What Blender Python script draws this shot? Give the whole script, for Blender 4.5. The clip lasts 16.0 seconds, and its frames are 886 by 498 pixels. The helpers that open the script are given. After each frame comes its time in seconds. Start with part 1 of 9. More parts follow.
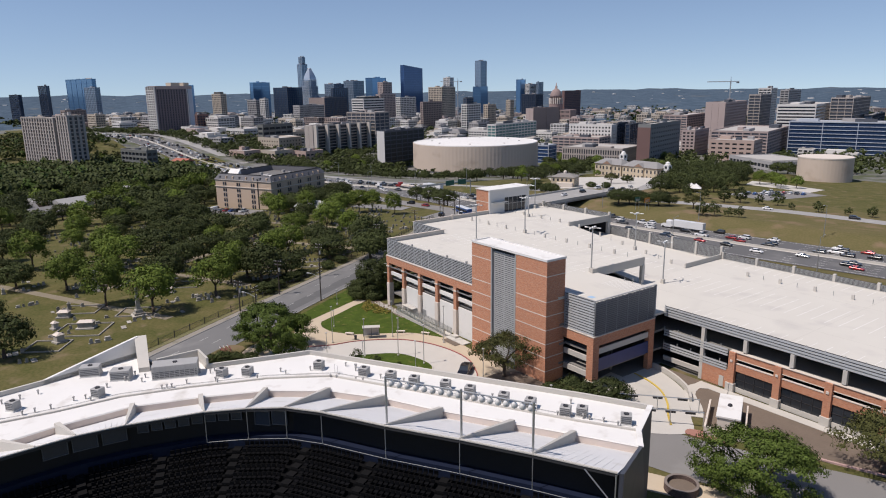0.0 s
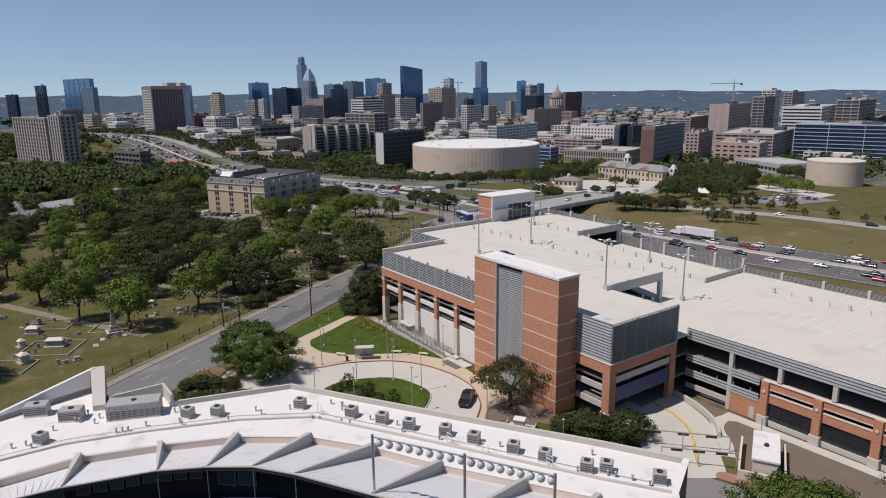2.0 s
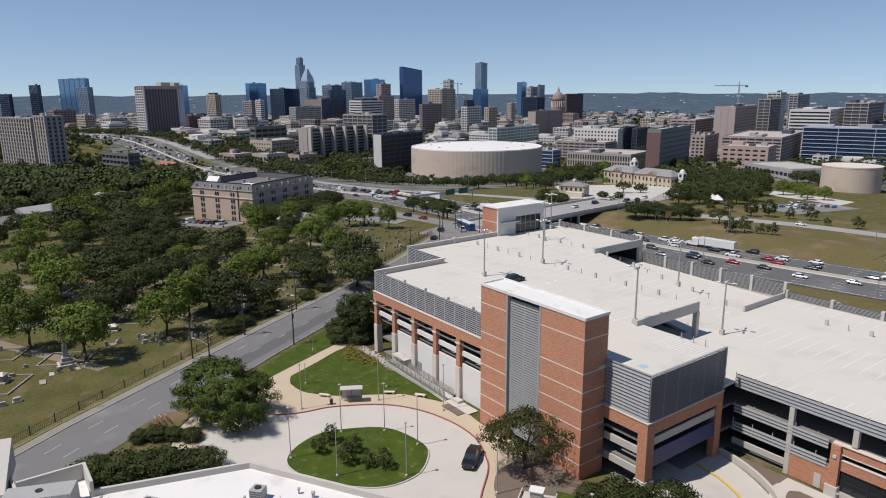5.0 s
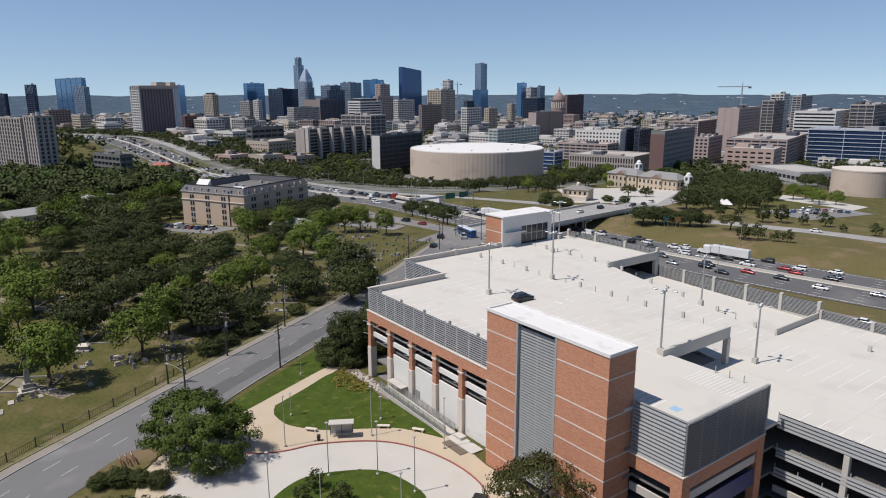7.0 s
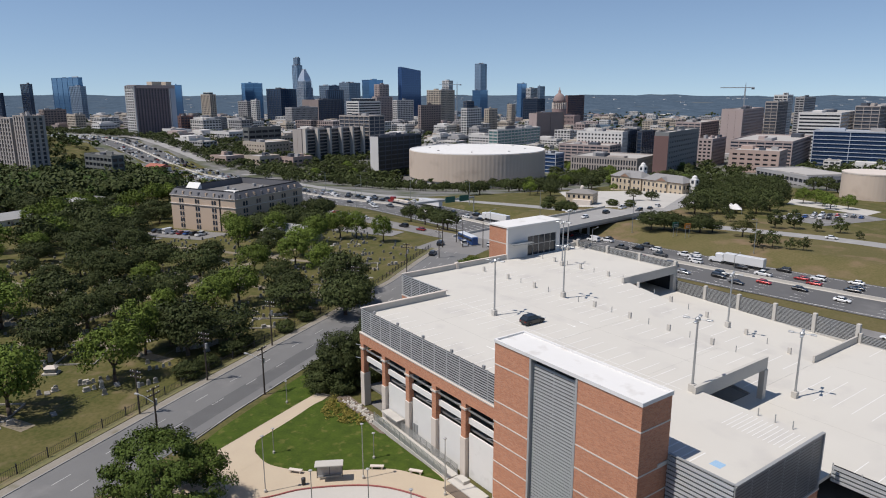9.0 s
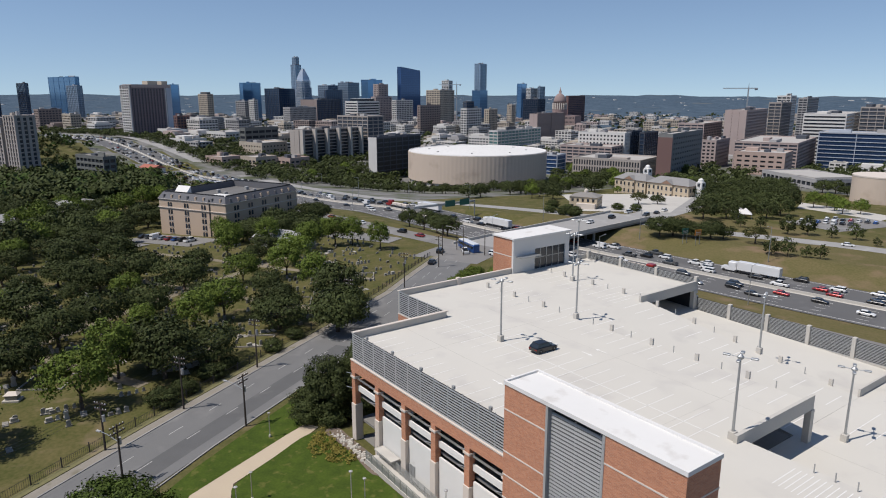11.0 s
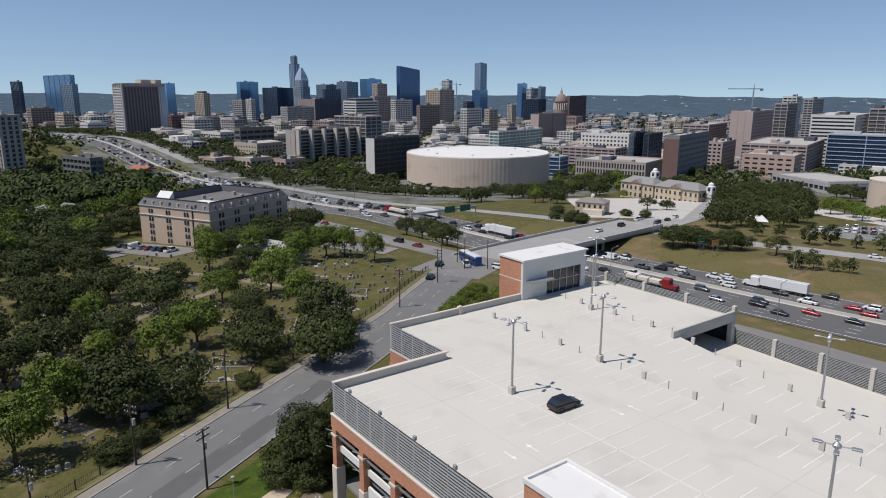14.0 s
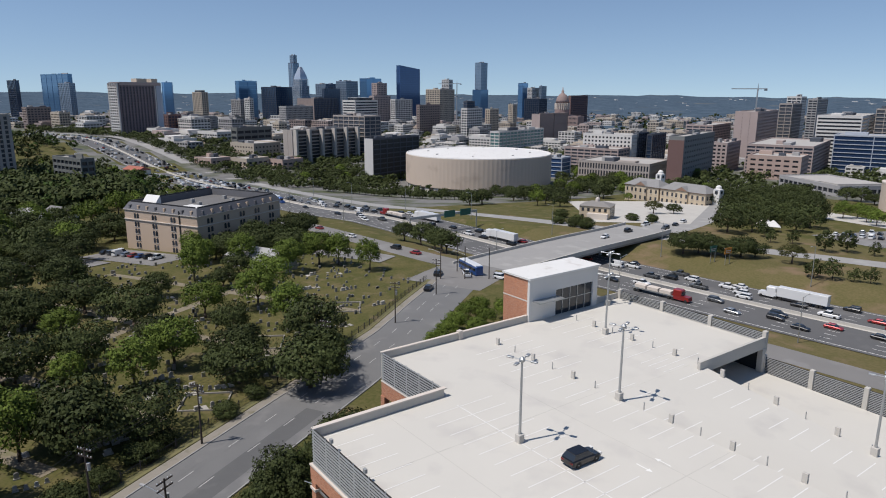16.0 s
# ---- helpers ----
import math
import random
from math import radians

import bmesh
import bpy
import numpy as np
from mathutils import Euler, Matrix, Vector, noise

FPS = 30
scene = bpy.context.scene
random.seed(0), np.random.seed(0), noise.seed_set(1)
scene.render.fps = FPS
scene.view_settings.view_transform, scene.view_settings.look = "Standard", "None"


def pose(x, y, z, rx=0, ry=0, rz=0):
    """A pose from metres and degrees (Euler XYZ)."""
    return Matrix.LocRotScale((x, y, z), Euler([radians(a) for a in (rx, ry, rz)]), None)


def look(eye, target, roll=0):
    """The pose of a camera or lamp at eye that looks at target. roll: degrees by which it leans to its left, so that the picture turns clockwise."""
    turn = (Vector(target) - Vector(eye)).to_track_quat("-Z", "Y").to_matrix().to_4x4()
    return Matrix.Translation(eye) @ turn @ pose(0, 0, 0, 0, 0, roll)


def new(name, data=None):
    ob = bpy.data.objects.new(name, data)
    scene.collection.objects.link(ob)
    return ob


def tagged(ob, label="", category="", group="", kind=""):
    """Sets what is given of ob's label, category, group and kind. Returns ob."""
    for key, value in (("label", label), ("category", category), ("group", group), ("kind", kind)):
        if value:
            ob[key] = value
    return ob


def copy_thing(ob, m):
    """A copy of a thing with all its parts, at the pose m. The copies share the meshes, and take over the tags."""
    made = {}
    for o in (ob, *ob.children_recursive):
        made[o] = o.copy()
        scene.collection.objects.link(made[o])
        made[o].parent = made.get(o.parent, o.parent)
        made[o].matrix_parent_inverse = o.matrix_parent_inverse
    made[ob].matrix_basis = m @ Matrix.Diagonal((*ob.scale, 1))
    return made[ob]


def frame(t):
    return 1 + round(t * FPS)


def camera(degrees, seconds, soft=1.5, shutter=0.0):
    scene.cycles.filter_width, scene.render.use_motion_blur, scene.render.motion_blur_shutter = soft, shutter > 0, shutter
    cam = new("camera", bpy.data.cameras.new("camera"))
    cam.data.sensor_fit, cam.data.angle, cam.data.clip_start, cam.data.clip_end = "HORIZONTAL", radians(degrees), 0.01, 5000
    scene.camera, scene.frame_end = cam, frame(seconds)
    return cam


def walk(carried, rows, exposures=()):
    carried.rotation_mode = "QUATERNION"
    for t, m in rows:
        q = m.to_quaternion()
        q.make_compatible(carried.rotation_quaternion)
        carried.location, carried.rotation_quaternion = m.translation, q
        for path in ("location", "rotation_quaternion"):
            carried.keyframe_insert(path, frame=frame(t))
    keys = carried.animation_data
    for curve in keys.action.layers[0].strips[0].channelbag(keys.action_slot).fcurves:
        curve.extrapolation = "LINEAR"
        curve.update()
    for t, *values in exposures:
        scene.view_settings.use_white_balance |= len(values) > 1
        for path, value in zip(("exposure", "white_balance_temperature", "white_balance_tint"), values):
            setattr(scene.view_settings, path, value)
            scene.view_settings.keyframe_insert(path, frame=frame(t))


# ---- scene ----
cam = camera(66.5, 16.0, soft=1.05)
PATH = [
    (0.0, (142.386, -86.112, 53.479), (103.017, -57.506, 41.999), -0.78),
    (0.5, (139.96, -84.324, 53.358), (100.589, -55.712, 41.901), -0.74),
    (1.0, (137.431, -82.477, 53.246), (98.059, -53.858, 41.811), -0.7),
    (1.5, (134.826, -80.588, 53.142), (95.453, -51.961, 41.728), -0.65),
    (2.0, (132.167, -78.675, 53.047), (92.796, -50.038, 41.653), -0.61),
    (2.5, (129.475, -76.748, 52.961), (90.106, -48.101, 41.585), -0.57),
    (3.0, (126.765, -74.821, 52.882), (87.4, -46.161, 41.524), -0.53),
    (3.5, (124.051, -72.899, 52.811), (84.691, -44.227, 41.469), -0.49),
    (4.0, (121.346, -70.992, 52.747), (81.99, -42.306, 41.421), -0.45),
    (4.5, (118.656, -69.103, 52.69), (79.307, -40.403, 41.379), -0.42),
    (5.0, (115.989, -67.236, 52.64), (76.646, -38.522, 41.342), -0.38),
    (5.5, (113.348, -65.393, 52.597), (74.013, -36.663, 41.311), -0.34),
    (6.0, (110.737, -63.573, 52.56), (71.41, -34.829, 41.285), -0.31),
    (6.5, (108.156, -61.777, 52.529), (68.837, -33.018, 41.264), -0.27),
    (7.0, (105.605, -60.003, 52.503), (66.295, -31.228, 41.247), -0.24),
    (7.5, (103.083, -58.249, 52.483), (63.781, -29.459, 41.235), -0.2),
    (8.0, (100.586, -56.51, 52.469), (61.293, -27.706, 41.227), -0.17),
    (8.5, (98.113, -54.785, 52.459), (58.829, -25.965, 41.223), -0.14),
    (9.0, (95.659, -53.067, 52.454), (56.384, -24.234, 41.222), -0.11),
    (9.5, (93.22, -51.355, 52.453), (53.954, -22.509, 41.225), -0.08),
    (10.0, (90.794, -49.643, 52.456), (51.536, -20.784, 41.23), -0.05),
    (10.5, (88.375, -47.927, 52.463), (49.126, -19.056, 41.239), -0.02),
    (11.0, (85.961, -46.204, 52.474), (46.72, -17.322, 41.249), 0.01),
    (11.5, (83.55, -44.469, 52.488), (44.316, -15.578, 41.262), 0.04),
    (12.0, (81.139, -42.722, 52.505), (41.912, -13.823, 41.277), 0.07),
    (12.5, (78.728, -40.959, 52.524), (39.507, -12.053, 41.294), 0.09),
    (13.0, (76.317, -39.18, 52.546), (37.101, -10.268, 41.312), 0.12),
    (13.5, (73.908, -37.385, 52.571), (34.697, -8.469, 41.33), 0.14),
    (14.0, (71.506, -35.575, 52.597), (32.298, -6.657, 41.35), 0.17),
    (14.5, (69.115, -33.753, 52.625), (29.909, -4.835, 41.37), 0.19),
    (15.0, (66.744, -31.924, 52.654), (27.54, -3.007, 41.391), 0.21),
    (15.5, (64.403, -30.093, 52.684), (25.199, -1.18, 41.411), 0.23),
    (16.0, (62.105, -28.269, 52.715), (22.899, 0.638, 41.431), 0.26),
]
walk(cam, [(t, look(eye, target, roll)) for t, eye, target, roll in PATH],
     [(0.0, 0.06, 6650, 16), (1.0, -0.02, 6650, 16), (2.5, -0.13, 6620, 15.5), (3.5, -0.14, 6600, 15), (4.5, -0.04, 6580, 14), (7.0, 0.05, 6540, 13), (9.0, 0.02, 6520, 12.5), (11.5, -0.02, 6490, 12), (13.0, -0.06, 6470, 12), (16.0, -0.03, 6430, 12)])

# ---- world and sun ----
TO_SUN = Vector((-0.25, -0.97, 0.0)).normalized()
ELEV = radians(61)
SUN_DIR = Vector((TO_SUN.x * math.cos(ELEV), TO_SUN.y * math.cos(ELEV), math.sin(ELEV)))
world = bpy.data.worlds.new("sky")
scene.world = world
world.use_nodes = True
wn = world.node_tree.nodes
wl = world.node_tree.links
sky = wn.new("ShaderNodeTexSky")
sky.sky_type = "NISHITA"
sky.sun_disc = False
sky.sun_elevation = ELEV
sky.sun_rotation = math.atan2(TO_SUN.x, TO_SUN.y)
sky.altitude = 150
sky.air_density = 0.88
sky.dust_density = 0.0
sky.ozone_density = 1.8
wn["Background"].inputs["Strength"].default_value = 0.104
# the haze band at the horizon lies low, so the sky is read a little above it
sky_at = wn.new("ShaderNodeTexCoord")
sky_map = wn.new("ShaderNodeMapping")
sky_map.inputs["Location"].default_value = (0, 0, 0.085)
sky_map.inputs["Scale"].default_value = (1, 1, 0.91)
wl.new(sky_at.outputs["Generated"], sky_map.inputs["Vector"])
wl.new(sky_map.outputs["Vector"], sky.inputs["Vector"])
wl.new(sky.outputs["Color"], wn["Background"].inputs["Color"])
sun_data = bpy.data.lights.new("sun", "SUN")
sun_data.energy = 4.5
sun_data.angle = radians(0.53)
sun_data.color = (1.0, 0.95, 0.88)
sun_lamp = new("sun", sun_data)
sun_lamp.matrix_world = look(SUN_DIR * 400, (0, 0, 0))

# ---- builders ----
class Shape:
    """Collects vertices and faces for one mesh."""

    def __init__(self):
        self.v, self.f = [], []

    def add(self, verts, faces, m=None):
        n = len(self.v)
        self.v += [tuple(m @ Vector(p)) for p in verts] if m is not None else [tuple(p) for p in verts]
        self.f += [tuple(n + i for i in f) for f in faces]
        return self

    def box(self, x0, x1, y0, y1, z0, z1, m=None):
        v = [(x, y, z) for z in (z0, z1) for x, y in ((x0, y0), (x1, y0), (x1, y1), (x0, y1))]
        return self.add(v, [(3, 2, 1, 0), (4, 5, 6, 7), (0, 1, 5, 4), (1, 2, 6, 5), (2, 3, 7, 6), (3, 0, 4, 7)], m)

    def soft_box(self, x0, x1, y0, y1, z0, z1, r, m=None):
        """A box whose upright edges and top are chamfered by r."""
        def ring(g, z):
            return [(x0 + g + r, y0 + g, z), (x1 - g - r, y0 + g, z), (x1 - g, y0 + g + r, z), (x1 - g, y1 - g - r, z),
                    (x1 - g - r, y1 - g, z), (x0 + g + r, y1 - g, z), (x0 + g, y1 - g - r, z), (x0 + g, y0 + g + r, z)]
        return self.loft([ring(0, z0), ring(0, z1 - r), ring(r * 0.7, z1)], m=m)

    def loft(self, rings, cap=True, m=None):
        n = len(rings[0])
        v = [p for r in rings for p in r]
        f = []
        for k in range(len(rings) - 1):
            f += [(k * n + i, k * n + (i + 1) % n, (k + 1) * n + (i + 1) % n, (k + 1) * n + i) for i in range(n)]
        if cap:
            f += [tuple(range(n))[::-1], tuple((len(rings) - 1) * n + i for i in range(n))]
        return self.add(v, f, m)

    def prism(self, poly, z0, z1, m=None):
        return self.loft([[(x, y, z0) for x, y in poly], [(x, y, z1) for x, y in poly]], m=m)

    def tube(self, p0, p1, r0, r1=None, n=8, m=None):
        r1 = r0 if r1 is None else r1
        p0, p1 = Vector(p0), Vector(p1)
        q = (p1 - p0).to_track_quat("Z", "Y").to_matrix()
        rings = [[tuple(p + q @ Vector((r * math.cos(a), r * math.sin(a), 0))) for a in (2 * math.pi * i / n for i in range(n))]
                 for p, r in ((p0, r0), (p1, r1))]
        return self.loft(rings, m=m)

    def lathe(self, profile, n=24, m=None):
        rings = [[(r * math.cos(2 * math.pi * i / n), r * math.sin(2 * math.pi * i / n), z) for i in range(n)] for r, z in profile]
        return self.loft(rings, m=m)

    def mesh(self, name, smooth=False):
        me = bpy.data.meshes.new(name)
        me.from_pydata(self.v, [], self.f)
        me.validate()
        if smooth:
            me.polygons.foreach_set("use_smooth", [True] * len(me.polygons))
        me.update()
        return me


def thing(name, loc, label, category, group="", kind="", rz=0.0):
    """An Empty at the base of a thing, which parents its parts."""
    ob = new(name)
    ob.matrix_basis = pose(*loc, 0, 0, rz)
    ob.empty_display_size = 0.5
    return tagged(ob, label, category, group, kind)


def part(name, shape, material, parent=None, label="", at=None, smooth=False, local=False):
    """One mesh object. Without local its points are in world coordinates, whatever its parent's place."""
    me = shape if isinstance(shape, bpy.types.Mesh) else shape.mesh(name, smooth)
    if material is not None and not me.materials:
        me.materials.append(material)
    ob = new(name, me)
    if at is not None:
        ob.matrix_basis = at if isinstance(at, Matrix) else Matrix.Translation(at)
    if parent is not None:
        ob.parent = parent
        if not local:
            up, m = parent, Matrix()
            while up is not None:
                m = up.matrix_basis.inverted() if up is parent else m @ up.matrix_basis.inverted()
                up = up.parent
            ob.matrix_parent_inverse = m
    return tagged(ob, label) if label else ob


def solid(name, shape, material, label, category="", kind="", group="", smooth=False):
    """A thing or piece of the setting that is one mesh."""
    return tagged(part(name, shape, material, smooth=smooth), label, category, group, kind)


# ---- materials ----
def mat(name, a, b=None, big=8.0, fine=0.4, rough=0.85, metal=0.0, bump=0.0, mix=0.5, vary=0.0, island=0.0, spec=0.5, stain=None):
    """Two tones that wander at two sizes in metres, with an optional relief, stains and a tone per object or per island."""
    b = b or tuple(c * 0.75 for c in a)
    m = bpy.data.materials.new(name)
    m.use_nodes = True
    nt = m.node_tree
    bsdf = nt.nodes["Principled BSDF"]
    geo = nt.nodes.new("ShaderNodeNewGeometry")

    def noise_at(size, detail):
        n = nt.nodes.new("ShaderNodeTexNoise")
        n.inputs["Scale"].default_value = 1.0 / size
        n.inputs["Detail"].default_value = detail
        nt.links.new(geo.outputs["Position"], n.inputs["Vector"])
        return n.outputs["Fac"]

    def blend(fac, c0, c1, lo=0.35, hi=0.65):
        r = nt.nodes.new("ShaderNodeMapRange")
        r.inputs["From Min"].default_value, r.inputs["From Max"].default_value = lo, hi
        nt.links.new(fac, r.inputs["Value"])
        x = nt.nodes.new("ShaderNodeMix")
        x.data_type = "RGBA"
        nt.links.new(r.outputs["Result"], x.inputs["Factor"])
        for s, c in ((6, c0), (7, c1)):
            if isinstance(c, tuple):
                x.inputs[s].default_value = (*c, 1)
            else:
                nt.links.new(c, x.inputs[s])
        return x.outputs[2]

    wide, small = noise_at(big, 3), noise_at(fine, 4)
    half = tuple(p * (1 - mix) + q * mix for p, q in zip(a, b))
    col = blend(wide, a, half)
    grain = blend(small, tuple(c * 0.9 for c in a), b)
    x = nt.nodes.new("ShaderNodeMix")
    x.data_type = "RGBA"
    x.inputs["Factor"].default_value = 0.45
    nt.links.new(col, x.inputs[6])
    nt.links.new(grain, x.inputs[7])
    col = x.outputs[2]
    if stain:
        shape = noise_at(stain[1], 5)
        col = blend(shape, col, stain[0], stain[2], stain[2] + 0.18)
    for amount, kind in ((vary, 0), (island, 1)):
        if amount:
            if kind == 0:
                src = nt.nodes.new("ShaderNodeObjectInfo").outputs["Random"]
            else:
                src = geo.outputs["Random Per Island"]
            r = nt.nodes.new("ShaderNodeMapRange")
            r.inputs["To Min"].default_value, r.inputs["To Max"].default_value = 1 - amount, 1 + amount
            nt.links.new(src, r.inputs["Value"])
            h = nt.nodes.new("ShaderNodeHueSaturation")
            nt.links.new(r.outputs["Result"], h.inputs["Value"])
            nt.links.new(col, h.inputs["Color"])
            col = h.outputs["Color"]
    nt.links.new(col, bsdf.inputs["Base Color"])
    bsdf.inputs["Roughness"].default_value = rough
    bsdf.inputs["Metallic"].default_value = metal
    bsdf.inputs["Specular IOR Level"].default_value = spec
    if bump:
        bn = nt.nodes.new("ShaderNodeBump")
        bn.inputs["Strength"].default_value = min(1.0, bump * 6)
        bn.inputs["Distance"].default_value = bump
        nt.links.new(small, bn.inputs["Height"])
        nt.links.new(bn.outputs["Normal"], bsdf.inputs["Normal"])
    return m


def brick_mat(name, a, b, mortar):
    """Running-bond brickwork, 240 by 80 mm, on upright walls along x or y."""
    m = mat(name, a, b, 3.0, 0.15)
    nt = m.node_tree
    bsdf = nt.nodes["Principled BSDF"]
    geo = nt.nodes.new("ShaderNodeNewGeometry")
    sep = nt.nodes.new("ShaderNodeSeparateXYZ")
    nt.links.new(geo.outputs["Position"], sep.inputs[0])
    add = nt.nodes.new("ShaderNodeMath")
    nt.links.new(sep.outputs["X"], add.inputs[0])
    nt.links.new(sep.outputs["Y"], add.inputs[1])
    com = nt.nodes.new("ShaderNodeCombineXYZ")
    nt.links.new(add.outputs[0], com.inputs["X"])
    nt.links.new(sep.outputs["Z"], com.inputs["Y"])
    br = nt.nodes.new("ShaderNodeTexBrick")
    br.inputs["Scale"].default_value = 1.0
    br.inputs["Brick Width"].default_value = 0.40
    br.inputs["Row Height"].default_value = 0.133
    br.inputs["Mortar Size"].default_value = 0.008
    br.inputs["Color1"].default_value = (*a, 1)
    br.inputs["Color2"].default_value = (*b, 1)
    br.inputs["Mortar"].default_value = (*mortar, 1)
    nt.links.new(com.outputs[0], br.inputs["Vector"])
    old = bsdf.inputs["Base Color"].links[0].from_socket
    x = nt.nodes.new("ShaderNodeMix")
    x.data_type = "RGBA"
    x.inputs["Factor"].default_value = 0.8
    nt.links.new(old, x.inputs[6])
    nt.links.new(br.outputs["Color"], x.inputs[7])
    nt.links.new(x.outputs[2], bsdf.inputs["Base Color"])
    return m


def glass_mat(name, c, rough=0.08, metal=0.0):
    m = bpy.data.materials.new(name)
    m.use_nodes = True
    nt = m.node_tree
    p = nt.nodes["Principled BSDF"]
    inf = nt.nodes.new("ShaderNodeObjectInfo")
    r = nt.nodes.new("ShaderNodeMapRange")
    r.inputs["To Min"].default_value, r.inputs["To Max"].default_value = 0.7, 1.3
    nt.links.new(inf.outputs["Random"], r.inputs["Value"])
    h = nt.nodes.new("ShaderNodeHueSaturation")
    h.inputs["Color"].default_value = (*c, 1)
    nt.links.new(r.outputs["Result"], h.inputs["Value"])
    nt.links.new(h.outputs["Color"], p.inputs["Base Color"])
    p.inputs["Roughness"].default_value = rough
    p.inputs["Metallic"].default_value = metal
    p.inputs["IOR"].default_value = 1.52
    return m


def leaf_mat(name, a, b):
    """Leaves: a tone per leaf and per tree, slightly shiny."""
    m = mat(name, a, b, 2.5, 0.5, rough=0.7, vary=0.22, island=0.22, spec=0.12)
    return m


M_GRASS = mat("dry_grass", (0.062, 0.070, 0.020), (0.128, 0.108, 0.046), 7.0, 0.7, 0.95, bump=0.05, mix=0.9, spec=0.1, stain=((0.165, 0.128, 0.074), 5.0, 0.56))
M_LAWN = mat("mown_lawn", (0.066, 0.098, 0.015), (0.034, 0.055, 0.010), 2.0, 0.35, 0.95, bump=0.03, mix=0.8, spec=0.1, stain=((0.125, 0.125, 0.035), 1.6, 0.57))
M_BANK = mat("dry_bank_grass", (0.098, 0.092, 0.035), (0.155, 0.122, 0.062), 9.0, 0.7, 0.95, bump=0.05, spec=0.1, stain=((0.19, 0.135, 0.085), 11.0, 0.54))
M_VERGE = mat("verge_grass", (0.13, 0.13, 0.05), (0.19, 0.16, 0.08), 8.0, 0.5, 0.95, bump=0.04, stain=((0.24, 0.18, 0.12), 6.0, 0.6))
M_STREET = mat("street_asphalt", (0.162, 0.161, 0.157), (0.124, 0.123, 0.12), 6.0, 0.14, 0.9, stain=((0.215, 0.208, 0.20), 9.0, 0.55))
M_PATCH = mat("newer_asphalt", (0.11, 0.11, 0.109), (0.084, 0.084, 0.083), 3.5, 0.12, 0.9, stain=((0.15, 0.145, 0.14), 5.0, 0.58))
M_ASPHALT = mat("asphalt", (0.20, 0.192, 0.182), (0.165, 0.158, 0.15), 7.0, 0.12, 0.9, stain=((0.245, 0.24, 0.232), 11.0, 0.53))
M_HIGHWAY = mat("highway_pavement", (0.112, 0.111, 0.111), (0.088, 0.087, 0.087), 16.0, 0.3, 0.9, stain=((0.155, 0.152, 0.148), 14.0, 0.55))
M_TOWN = mat("town_paving", (0.19, 0.182, 0.168), (0.10, 0.099, 0.095), 30.0, 6.0, 0.9, stain=((0.065, 0.075, 0.032), 24.0, 0.43))
M_CONC = mat("light_concrete", (0.50, 0.475, 0.43), (0.42, 0.40, 0.36), 6.0, 0.3, 0.85, stain=((0.38, 0.36, 0.33), 7.0, 0.6))
M_DECK = mat("deck_concrete", (0.56, 0.537, 0.482), (0.50, 0.477, 0.428), 9.0, 0.5, 0.85, stain=((0.46, 0.438, 0.402), 6.0, 0.55))
M_BRIDGE = mat("worn_bridge_concrete", (0.31, 0.30, 0.285), (0.25, 0.245, 0.235), 5.0, 0.3, 0.9, stain=((0.36, 0.35, 0.33), 8.0, 0.56))
M_WALK = mat("old_tan_pavement", (0.26, 0.235, 0.195), (0.19, 0.17, 0.14), 3.0, 0.3, 0.9, stain=((0.14, 0.13, 0.08), 2.5, 0.56))
M_PATH = mat("tan_paving", (0.48, 0.40, 0.29), (0.42, 0.34, 0.25), 4.0, 0.3, 0.9)
M_WHITE = mat("white_membrane", (0.69, 0.68, 0.655), (0.61, 0.60, 0.575), 5.0, 0.6, 0.75, stain=((0.50, 0.475, 0.44), 2.6, 0.57))
M_PAINT = mat("road_paint", (0.80, 0.79, 0.75), (0.68, 0.67, 0.64), 3.0, 0.2, 0.7)
M_STALL = mat("worn_stall_paint", (0.72, 0.71, 0.68), (0.62, 0.605, 0.575), 1.2, 0.2, 0.7)
M_LANE = mat("worn_lane_paint", (0.46, 0.45, 0.43), (0.30, 0.295, 0.285), 1.5, 0.2, 0.8)
M_YELLOW = mat("yellow_paint", (0.62, 0.44, 0.08), (0.5, 0.36, 0.08), 3.0, 0.2, 0.7)
M_REDPAINT = mat("red_kerb_paint", (0.33, 0.10, 0.09), (0.27, 0.09, 0.08), 3.0, 0.2, 0.7)
M_BRICK = brick_mat("red_brick", (0.50, 0.225, 0.125), (0.36, 0.148, 0.085), (0.47, 0.33, 0.24))
M_DARKBRICK = brick_mat("dark_brick", (0.10, 0.06, 0.05), (0.06, 0.04, 0.035), (0.2, 0.17, 0.15))
M_BAND = mat("cast_stone", (0.62, 0.55, 0.48), (0.54, 0.48, 0.42), 4.0, 0.3, 0.8)
M_LOUVER = mat("grey_louver", (0.40, 0.41, 0.41), (0.34, 0.35, 0.35), 5.0, 0.3, 0.5, metal=0.3)
M_METAL = mat("galvanised_metal", (0.45, 0.46, 0.46), (0.36, 0.37, 0.37), 2.0, 0.2, 0.45, metal=0.7)
M_DARKMETAL = mat("dark_metal", (0.045, 0.045, 0.05), (0.03, 0.03, 0.032), 2.0, 0.2, 0.5, metal=0.3)
M_GLASS = glass_mat("dark_glass", (0.02, 0.026, 0.034))
M_RUBBER = mat("tyre_rubber", (0.02, 0.02, 0.02), (0.015, 0.015, 0.015), 1.0, 0.1, 0.8)
M_BARK = mat("bark", (0.10, 0.075, 0.055), (0.06, 0.045, 0.035), 1.0, 0.15, 0.95, bump=0.03)
